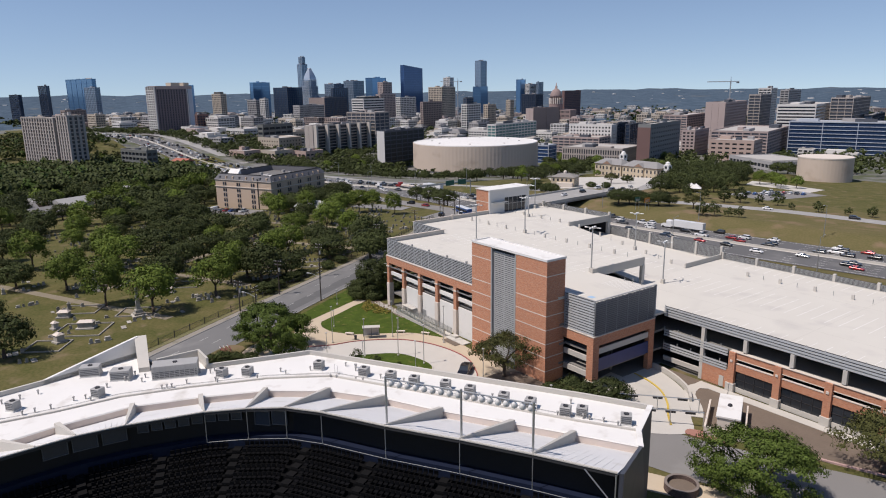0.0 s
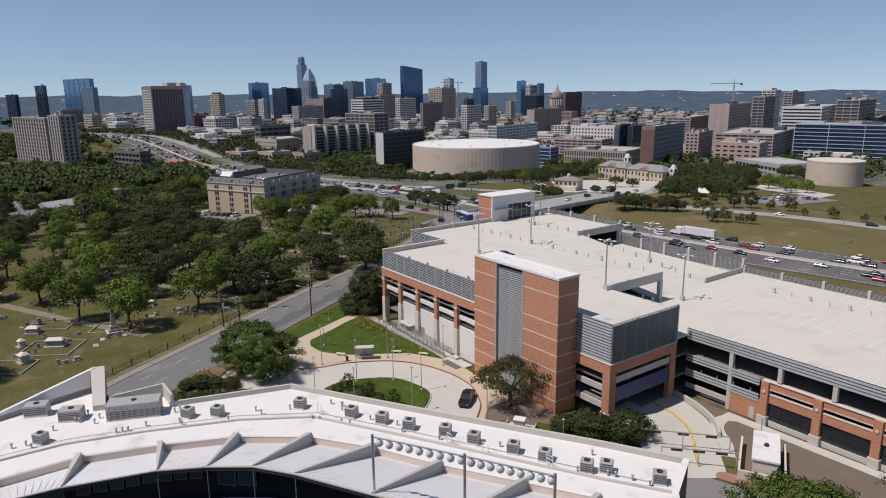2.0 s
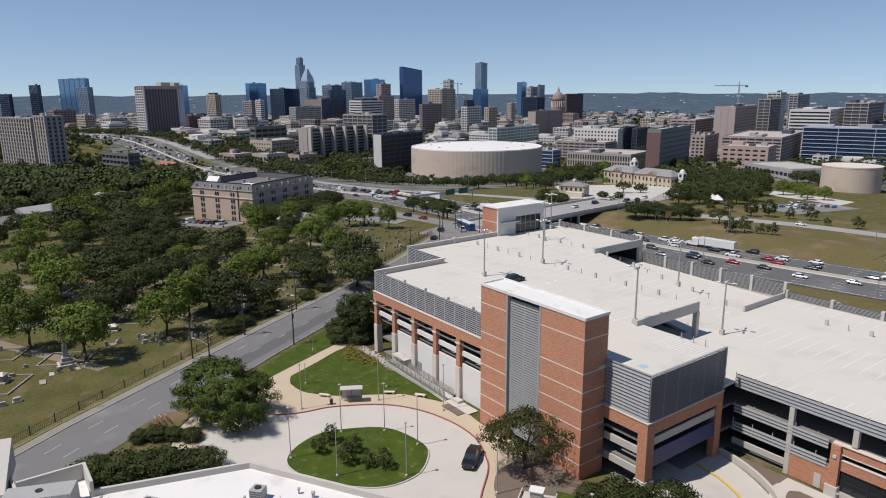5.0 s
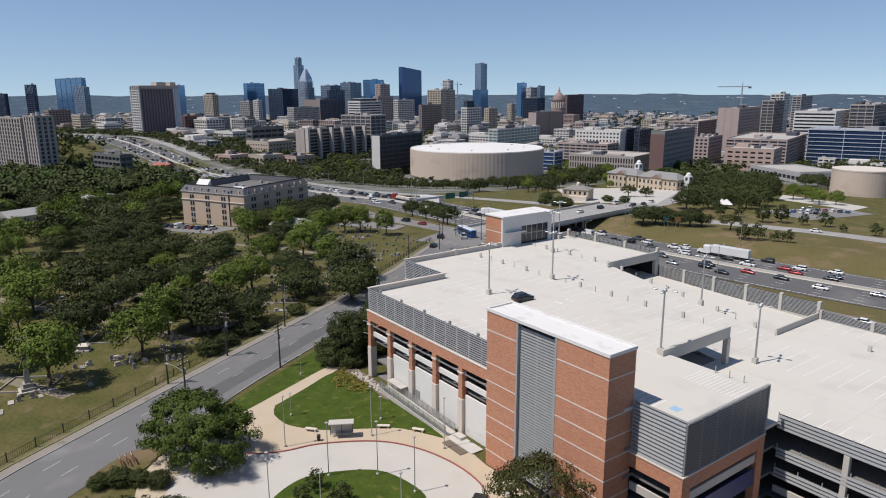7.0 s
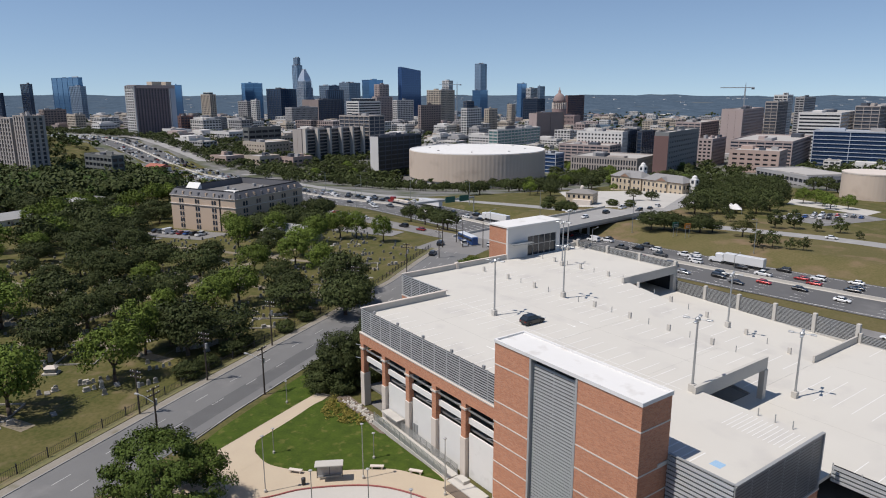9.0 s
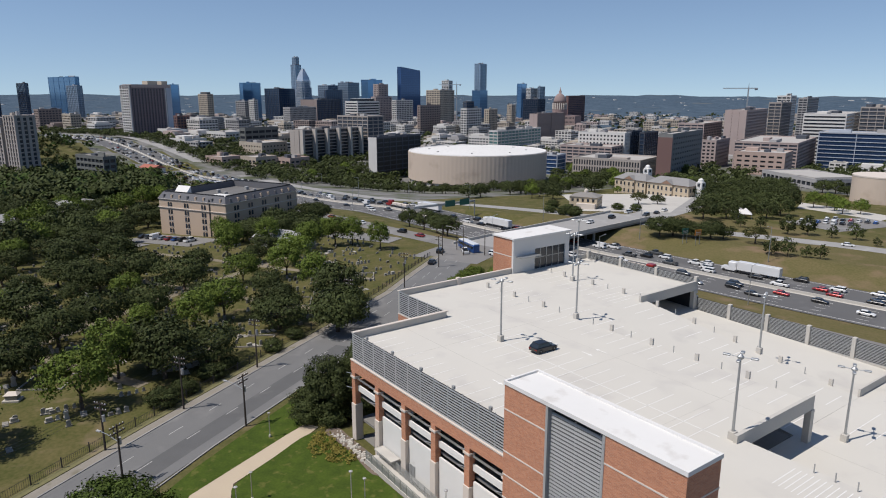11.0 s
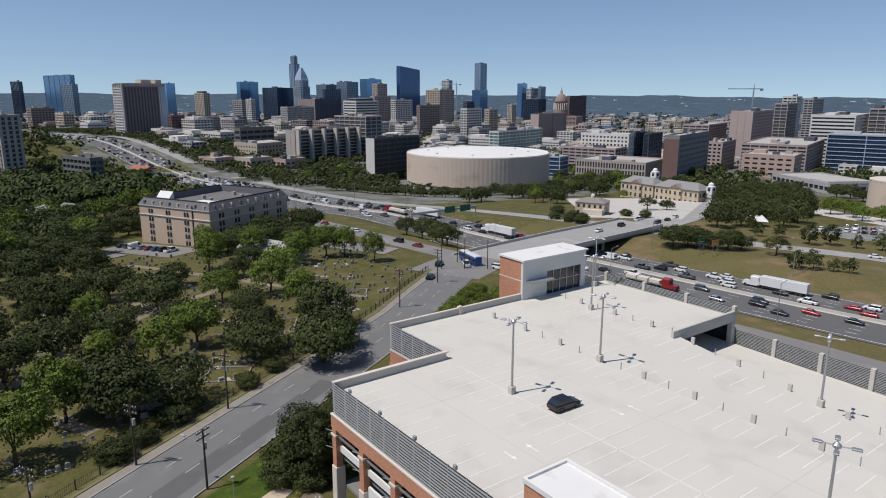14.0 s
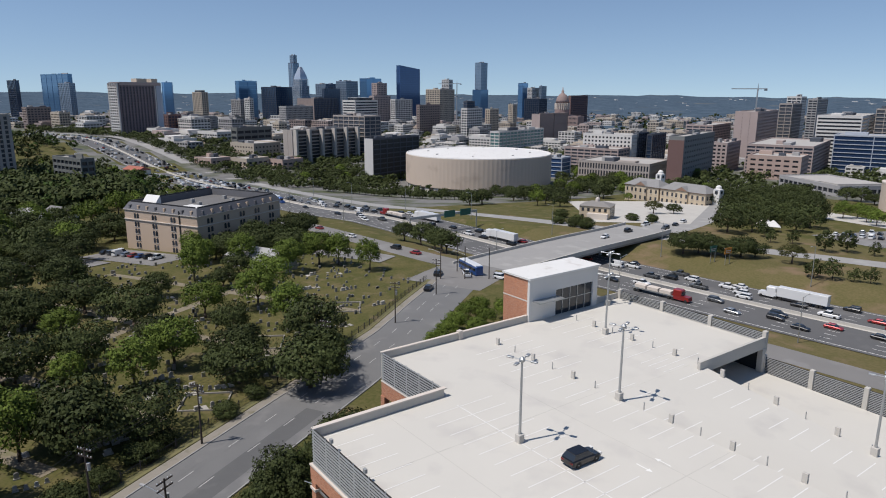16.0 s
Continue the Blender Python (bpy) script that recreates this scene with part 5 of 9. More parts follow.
def tip_line(off, dz):
    """The canopy edge moved off metres inwards and dz metres up."""
    return [(x, y, z + dz) for (x, y), z in zip(offset_line(TIP, off), TIPZ)]


part("roof", Shape().prism(OUT + INN[::-1], 14.3, 14.9), M_WHITE, stand, "white membrane roof with patches")
part("parapet", sheet([at_z(offset_line(OUT, 0.35), 15.55), at_z(OUT, 15.55), at_z(OUT, 14.9)], 0.0), M_CONC, stand, "grey concrete parapet")
part("outer_wall", sheet([at_z(offset_line(OUT, 0.35), 15.55), at_z(offset_line(OUT, 0.35), 0.0)]), M_CONC, stand)
part("roof_band", sheet([at_z(INN, 14.9), at_z(INN, 15.1), at_z(STEP, 15.1), at_z(offset_line(STEP, -0.1), 14.95)]), M_WHITE, stand, "smooth white band along the roof edge")
part("roof_kerb", sheet([at_z(offset_line(INN, 0.3), 14.9), at_z(offset_line(INN, 0.28), 15.3), at_z(offset_line(INN, -0.04), 15.32), at_z(offset_line(INN, -0.06), 15.09)]), M_CONC, stand, "grey kerb between roof and edge band")
part("kerb_wall", sheet([at_z(offset_line(STEP, -0.06), 15.0), at_z(offset_line(STEP, -0.06), 13.9)]), mat("pinkish_flashing", (0.60, 0.52, 0.475), (0.54, 0.47, 0.43), 2.0, 0.2, 0.7), stand, "pinkish flashing under the roof kerb")
M_CANOPY = mat("pale_grey_canopy", (0.66, 0.655, 0.645), (0.60, 0.595, 0.585), 4, 0.3, 0.6, stain=((0.54, 0.53, 0.51), 3.0, 0.56))
part("canopy", sheet([at_z(offset_line(STEP, 0.2), 14.0), tip_line(0.0, 0.0)], 0.28), M_CANOPY, stand, "pale grey ribbed canopy rising over the seats")
ribs = Shape()
for k in range(len(TIP) - 1):
    for j in range(10):
        f = j / 10
        a = Vector(STEP[k]).lerp(Vector(STEP[k + 1]), f)
        b = Vector(TIP[k]).lerp(Vector(TIP[k + 1]), f)
        ribs.tube((a.x, a.y, 14.02), (b.x, b.y, TIPZ[k] * (1 - f) + TIPZ[k + 1] * f + 0.01), 0.022, n=4)
tagged(part("canopy_ribs", ribs, M_CANOPY, stand), kind="stuff")
part("fascia", sheet([tip_line(-0.02, 0.06), tip_line(-0.06, -0.4)]), M_DARKMETAL, stand)
part("edge_trim", sheet([tip_line(0.12, 0.05), tip_line(-0.1, 0.05), tip_line(-0.1, -0.06)]), M_CONC, stand, "pale edge trim of the canopy")
M_TINT = mat("tinted_panel", (0.012, 0.014, 0.02), (0.009, 0.01, 0.014), 3.0, 0.3, 0.35, spec=0.25)
M_UNIT = mat("unit_grey", (0.40, 0.395, 0.38), (0.32, 0.315, 0.305), 1.5, 0.2, 0.6, metal=0.2)
M_UNIT_FRAME = mat("grey_window_frame", (0.11, 0.112, 0.118), (0.085, 0.087, 0.09), 2, 0.2, 0.6)
part("press_glass", sheet([tip_line(1.7, -0.8), tip_line(1.5, -4.0)]), M_TINT, stand, "dark glazed front of the press level")
tip_len = [0.0]
for (ax, ay), (bx, by) in zip(TIP, TIP[1:]):
    tip_len.append(tip_len[-1] + math.hypot(bx - ax, by - ay))


def along(line, d):
    """The point of a line at the place where the canopy edge has run d metres."""
    return Vector((float(np.interp(d, tip_len, [p[0] for p in line])), float(np.interp(d, tip_len, [p[1] for p in line]))))


def along_z(d):
    return float(np.interp(d, tip_len, TIPZ))


for d in tip_len[4:-1]:
    q, z = along(TIP, d), along_z(d)
    part("mullion", Shape().tube((q.x, q.y, z - 0.05), (q.x, q.y, z - 3.8), 0.05, n=5), M_METAL, stand)
# press windows: wide panes at both ends, a row of small ones between
WIN_LINE = offset_line(TIP, 1.35)
M_PANE = mat("blue_lit_pane", (0.05, 0.06, 0.08), (0.035, 0.045, 0.065), 1.5, 0.3, 0.2)
wide = [(tip_len[1] + 0.6 + 2.75 * i, 2.4, 1.5) for i in range(3)] + [(tip_len[5] + 0.3 + 2.0 * i, 1.8, 1.7) for i in range(2)]
small = [(tip_len[3] + 0.9 + 1.42 * i, 1.2, 0.9) for i in range(int((tip_len[5] - tip_len[3] - 1.2) / 1.42))]
for d, w, h in wide + small:
    a, b = along(WIN_LINE, d), along(WIN_LINE, d + w)
    t = math.degrees(math.atan2(b.y - a.y, b.x - a.x))
    w = (b - a).length
    m = pose(a.x, a.y, along_z(d) - 1.0 - h, 0, 0, t)
    fr_ = Shape().box(0, w, -0.05, 0.05, 0, 0.1, m).box(0, w, -0.05, 0.05, h, h + 0.1, m).box(0, 0.1, -0.05, 0.05, 0.1, h, m).box(w - 0.1, w, -0.05, 0.05, 0.1, h, m)
    part("window_frame", fr_, M_UNIT_FRAME, stand)
    part("window_pane", Shape().box(0.1, w - 0.1, -0.015, 0.015, 0.1, h, m), M_PANE, stand)
for a, b in zip(tip_line(0.0, -3.8)[4:], tip_line(0.0, -3.8)[5:]):
    part("edge_cable", Shape().tube(a, b, 0.035, n=5), M_METAL, stand)
part("balcony", sheet([tip_line(1.4, -3.7), tip_line(0.7, -3.8), tip_line(0.7, -5.4)]), mat("navy_panel", (0.010, 0.016, 0.036), (0.008, 0.011, 0.024), 2, 0.2, 0.5, spec=0.2), stand, "navy blue balcony front")
# near-black colours hold the shade that lies over seats, treads and aisles
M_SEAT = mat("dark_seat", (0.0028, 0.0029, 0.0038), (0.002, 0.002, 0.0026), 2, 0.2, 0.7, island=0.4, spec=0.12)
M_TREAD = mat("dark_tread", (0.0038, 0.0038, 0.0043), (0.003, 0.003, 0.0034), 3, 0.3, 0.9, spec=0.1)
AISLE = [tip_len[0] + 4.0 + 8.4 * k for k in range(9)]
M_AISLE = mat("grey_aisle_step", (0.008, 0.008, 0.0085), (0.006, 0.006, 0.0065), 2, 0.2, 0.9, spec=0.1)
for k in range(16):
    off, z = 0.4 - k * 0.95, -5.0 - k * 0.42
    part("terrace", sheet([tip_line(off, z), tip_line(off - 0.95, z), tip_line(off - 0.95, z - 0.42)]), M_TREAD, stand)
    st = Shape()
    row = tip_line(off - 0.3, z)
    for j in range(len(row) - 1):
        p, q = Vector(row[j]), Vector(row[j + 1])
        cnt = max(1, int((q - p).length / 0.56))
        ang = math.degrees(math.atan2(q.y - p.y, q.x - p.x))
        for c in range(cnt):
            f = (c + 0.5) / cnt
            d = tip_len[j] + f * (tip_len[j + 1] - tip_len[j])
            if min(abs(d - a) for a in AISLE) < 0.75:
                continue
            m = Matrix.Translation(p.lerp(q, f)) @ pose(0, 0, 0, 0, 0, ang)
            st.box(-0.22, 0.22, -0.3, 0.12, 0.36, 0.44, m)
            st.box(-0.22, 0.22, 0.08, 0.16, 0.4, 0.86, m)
    tagged(part("seating", st, M_SEAT, stand), "row of dark folding seats with shade in their colour", kind="stuff")
    for d in AISLE:
        a = along(offset_line(TIP, off - 0.02), d)
        b = along(offset_line(TIP, off - 0.93), d)
        t = (b - a).normalized()
        n, zz = Vector((-t.y, t.x)) * 0.45, along_z(d) + z
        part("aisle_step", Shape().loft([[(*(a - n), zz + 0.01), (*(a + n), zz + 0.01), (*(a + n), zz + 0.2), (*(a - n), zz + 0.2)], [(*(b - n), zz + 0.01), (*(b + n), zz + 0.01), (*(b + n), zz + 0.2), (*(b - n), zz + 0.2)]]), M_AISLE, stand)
# end wall: follows the roof line down to the canopy tip
END = [(95.45, -21.1, 15.5), (98.3, -27.0, 15.3), (100.5, -29.4, 15.1), (107.6, -41.6, 19.75), (107.8, -42.0, 14.0), (112.5, -50.0, 10.5)]
ew = Shape()
ring_a = [(x, y, z) for x, y, z in END] + [(112.5, -50.0, 0), (95.45, -21.1, 0)]
ring_b = [(x + 0.35, y + 0.2, z) for x, y, z in ring_a]
ew.loft([ring_a, ring_b])
part("end_wall", ew, mat("stand_end", (0.045, 0.05, 0.065), (0.035, 0.037, 0.048), 3, 0.3, 0.5), stand, "dark blue end wall of the stand")
part("end_coping", sheet([[(x - 0.15, y - 0.05, z + 0.04) for x, y, z in END[:3]], [(x + 0.45, y + 0.22, z + 0.04) for x, y, z in END[:3]]], 0.12), M_WHITE, stand)
part("corner_brace", Shape().tube((107.2, -41.9, 16.6), (104.9, -43.2, 19.5), 0.07, n=6), M_METAL, stand)
part("corner_post", Shape().tube((107.4, -41.8, 14.0), (107.4, -41.8, 19.6), 0.07, n=6), M_METAL, stand)
# brackets on the canopy
for i in range(1, len(TIP) - 1):
    a, b, zb = Vector(offset_line(STEP, 0.1)[i]), Vector(TIP[i]), TIPZ[i]
    t = (b - a).normalized()
    n = Vector((-t.y, t.x))
    br = Shape()
    br.loft([[(*(a - n * 0.36), 14.0), (*(a - n * 0.3), 15.45), (*(a + n * 0.3), 15.45), (*(a + n * 0.36), 14.0)],
             [(*(b - n * 0.08), zb), (*(b - n * 0.06), zb + 0.16), (*(b + n * 0.06), zb + 0.16), (*(b + n * 0.08), zb)]])
    part("bracket", br, M_CONC, stand, "grey tapered roof bracket")
# upstands at the angle of the roof
sw = Shape()
sw.loft([[(40.8, -80, 14.9), (40.8, -80, 15.5), (40.3, -80, 15.5), (40.3, -80, 14.9)], [(37.8, -67, 14.9), (37.8, -67, 18.0), (37.3, -67, 18.0), (37.3, -67, 14.9)]])
part("screen_wall", sw, M_WHITE, stand, "white screen wall rising to a corner")
sw = Shape()
sw.loft([[(37.4, -67.4, 14.9), (37.4, -67.4, 18.0), (37.8, -65.8, 18.0), (37.8, -65.8, 14.9)], [(44.4, -68.6, 14.9), (44.4, -68.6, 15.6), (44.9, -67.2, 15.6), (44.9, -67.2, 14.9)]])
part("screen_wall", sw, M_CONC, stand, "grey sloping end of the screen wall")
part("screen_wall", Shape().box(44.9, 45.2, -66.2, -60.2, 14.9, 16.6), M_CONC, stand)
part("screen_wall", Shape().box(45.2, 49.2, -60.5, -60.2, 14.9, 16.6), M_CONC, stand)
# light bar
rail = [(86.4, -53.0), (93.6, -48.7), (100.0, -45.0)]
lb = thing("light_bar", (93.6, -48.7, 19.6), "steel bar of floodlights standing on the canopy edge", "light bar")
for x, y in rail:
    part("post", Shape().tube((x, y, 19.3), (x, y, 24.8), 0.12, n=8), M_METAL, lb)
for (ax, ay), (bx, by) in zip(rail, rail[1:]):
    part("rail", Shape().tube((ax, ay, 24.6), (bx, by, 24.6), 0.08, n=8), M_METAL, lb)
    for i in range(9):
        f = (i + 0.6) / 9
        x, y = ax + (bx - ax) * f, ay + (by - ay) * f
        part("floodlight", Shape().lathe([(0.05, 0.0), (0.22, -0.15), (0.34, -0.5), (0.3, -0.64)], 10, pose(x, y, 24.45, 25, 0, 30)), M_WHITE, lb, smooth=True)
# roof units


def roof_unit(x, y, turn, w=1.3, d=1.2, h=1.25):
    u = thing("roof_unit", (x, y, 14.9), "grey air conditioning unit on the white roof", "roof unit", "units on the grandstand roof")
    part("case", Shape().soft_box(-w / 2, w / 2, -d / 2, d / 2, 0.15, h, 0.05), M_UNIT, u, local=True)
    part("curb", Shape().box(-w / 2 - 0.05, w / 2 + 0.05, -d / 2 - 0.05, d / 2 + 0.05, 0, 0.15), M_WHITE, u, local=True)
    part("fan", Shape().lathe([(0.32, h), (0.32, h + 0.1), (0.27, h + 0.1), (0.2, h + 0.03)], 14), M_DARKMETAL, u, local=True)
    for k in range(4):
        part("grille", Shape().box(-w / 2 + 0.1, w / 2 - 0.1, -d / 2 - 0.03, -d / 2, 0.35 + k * 0.24, 0.45 + k * 0.24), M_UNIT_FRAME, u, local=True)
    u.matrix_basis = pose(x, y, 14.9, 0, 0, turn)
    return u


ru = roof_unit(65.0, -43.7, 32)
for x, y in ((59.1, -47.7), (68.6, -41.6), (71.8, -39.9), (75.5, -37.4), (78.8, -35.9), (83.0, -33.8), (86.2, -32.2), (90.3, -30.3), (91.6, -28.8), (96.1, -26.2), (53.1, -59.6), (54.9, -56.6), (49.4, -74.7), (47.0, -84)):
    copy_thing(ru, pose(x, y, 14.9, 0, 0, 32 + (x * 7) % 9))
big = roof_unit(48.6, -64.6, 68, 6.0, 2.4, 2.0)
tagged(big, "large grey roof unit with louvered sides")
for k in range(9):
    part("rib", Shape().box(-2.7 + k * 0.66, -2.62 + k * 0.66, -1.28, -1.2, 0.2, 1.95), M_UNIT, big, local=True)
b2 = roof_unit(45.2, -71.0, 62, 2.6, 1.6, 1.5)
copy_thing(b2, pose(41.2, -74.2, 14.9, 0, 0, 66))
pipe = Shape().lathe([(0.09, 0), (0.09, 0.5), (0.16, 0.5), (0.16, 0.62), (0.02, 0.7)], 8).mesh("vent_pipe")
pr = random.Random(3)
for i in range(60):
    f = pr.uniform(0.3, len(OUT) - 1.02)
    k = int(f)
    a = Vector(OUT[k]).lerp(Vector(OUT[k + 1]), f - k)
    b = Vector(INN[k + (k > 4) + (k > 6)]).lerp(Vector(INN[k + (k > 4) + (k > 6) + 1]), f - k)
    p = a.lerp(b, pr.choice((0.3, 0.45, 0.6, 0.8, 0.86)))
    tagged(part("vent_pipe", pipe, M_UNIT, at=(p.x, p.y, 14.9)), "small grey vent pipe on the white roof", "vent", "vents on the grandstand roof")
for (x, y) in ((62, -46.5), (77.5, -38.3), (81.5, -36.5), (87.5, -32.8)):
    lad = thing("roof_ladder", (x, y, 14.9), "white steel guard frame on the roof", "guard frame", "guard frames on the roof")
    for dx in (-0.45, 0.45):
        part("upright", Shape().tube((dx, 0, 0), (dx, 0, 1.3), 0.04, n=6), M_WHITE, lad, local=True)
    for z in (0.45, 0.9, 1.3):
        part("rung", Shape().tube((-0.45, 0, z), (0.45, 0, z), 0.035, n=6), M_WHITE, lad, local=True)
cl = [Vector(p) for p in offset_line(INN, 1.6)]
for a, b in zip(cl, cl[1:]):
    part("conduit", Shape().tube((a.x, a.y, 15.0), (b.x, b.y, 15.0), 0.035, n=5), M_UNIT, stand)

# ---- buildings further off ----
def wall_mat(name, c):
    return mat(name, c, tuple(v * 0.86 for v in c), 12.0, 0.9, 0.85)


W_WHITE, W_BEIGE, W_GREY, W_BROWN = wall_mat("white_facade", (0.62, 0.60, 0.57)), wall_mat("beige_facade", (0.48, 0.41, 0.33)), wall_mat("grey_facade", (0.36, 0.35, 0.345)), wall_mat("brown_facade", (0.27, 0.215, 0.195))
W_PINK, W_SALMON, W_MAROON = wall_mat("pink_facade", (0.405, 0.325, 0.30)), wall_mat("salmon_facade", (0.46, 0.345, 0.295)), wall_mat("maroon_facade", (0.17, 0.10, 0.09))
W_HOTEL = wall_mat("plum_facade", (0.175, 0.14, 0.152))
W_DKGREY = wall_mat("dark_grey_facade", (0.15, 0.155, 0.145))
W_PALEBLUE = wall_mat("pale_blue_metal", (0.42, 0.46, 0.52))
W_BALC = wall_mat("warm_concrete_facade", (0.40, 0.355, 0.32))
W_SLATE = wall_mat("slate_grey_facade", (0.20, 0.205, 0.20))
W_BLACK = wall_mat("black_facade", (0.032, 0.037, 0.037))
W_STEEL = wall_mat("blue_grey_metal", (0.22, 0.265, 0.33))
W_DARK = wall_mat("dark_facade", (0.07, 0.08, 0.10))
G_BLUE, G_DARK, G_GREY, G_NAVY, G_TEAL = glass_mat("blue_tower_glass", (0.13, 0.26, 0.43), 0.1, 0.5), glass_mat("black_tower_glass", (0.045, 0.075, 0.13), 0.1, 0.4), glass_mat("grey_tower_glass", (0.20, 0.27, 0.34), 0.15, 0.35), glass_mat("navy_tower_glass", (0.05, 0.10, 0.22), 0.08, 0.5), glass_mat("teal_tower_glass", (0.10, 0.20, 0.20), 0.15, 0.2)
G_WIN = glass_mat("window_glass", (0.035, 0.04, 0.05), 0.12)
M_ROOFTOP = mat("roof_gravel", (0.42, 0.40, 0.37), (0.34, 0.32, 0.30), 8, 0.6, 0.95)
# wall, glass, storey, spandrel share, pier spacing, pier width
GLD, GLB, GLG, GLN = (W_DARK, G_DARK, 4.2, 0.12, 6.0, 0.3), (G_BLUE, G_BLUE, 8.4, 0.06, 28.0, 0.3), (W_STEEL, G_GREY, 4.2, 0.2, 7.0, 0.5), (G_NAVY, G_NAVY, 4.2, 0.1, 8.0, 0.3)
BAL, BRN, BEI, WHT, GRY, PNK = (W_BALC, G_WIN, 3.2, 0.3, 5.2, 2.0, 1), (W_BROWN, G_WIN, 3.8, 0.5, 5.0, 1.5), (W_BEIGE, G_WIN, 3.8, 0.42, 4.5, 1.2), (W_WHITE, G_WIN, 3.8, 0.42, 5.5, 0.9), (W_GREY, G_WIN, 3.8, 0.42, 5.5, 0.9), (W_PINK, G_WIN, 3.8, 0.48, 5.0, 1.7)
HOT, PUN, FIN, RED, STR, STB = (W_HOTEL, G_WIN, 3.2, 0.3, 4.2, 2.2, 1), (W_WHITE, G_WIN, 4.3, 0.5, 4.2, 1.9), (W_BALC, G_WIN, 7.0, 0.25, 2.6, 1.1), (W_SLATE, G_WIN, 4.5, 0.62, 7.0, 4.0), (W_WHITE, G_WIN, 3.9, 0.5, 60, 1.0), (W_PALEBLUE, G_NAVY, 4.2, 0.16, 40, 0.6)
PRK, FRM, DRK, MAR, SAL, TEA = (W_PINK, W_DARK, 3.4, 0.42, 8.0, 1.0), (W_BALC, W_DARK, 4.2, 0.2, 8.5, 0.6), (W_DARK, G_DARK, 3.8, 0.4, 6.0, 0.8), (W_MAROON, G_DARK, 3.8, 0.45, 5.0, 1.5), (W_SALMON, G_WIN, 4.0, 0.6, 7.0, 2.5), (W_WHITE, G_TEAL, 4.2, 0.3, 9.0, 0.6)


def ring_shape(w, d, t, z0, z1):
    """A hollow rectangular band."""
    s = Shape()
    for a in ((-w / 2, w / 2, -d / 2, -d / 2 + t), (-w / 2, w / 2, d / 2 - t, d / 2), (-w / 2, -w / 2 + t, -d / 2 + t, d / 2 - t), (w / 2 - t, w / 2, -d / 2 + t, d / 2 - t)):
        s.box(*a, z0, z1)
    return s


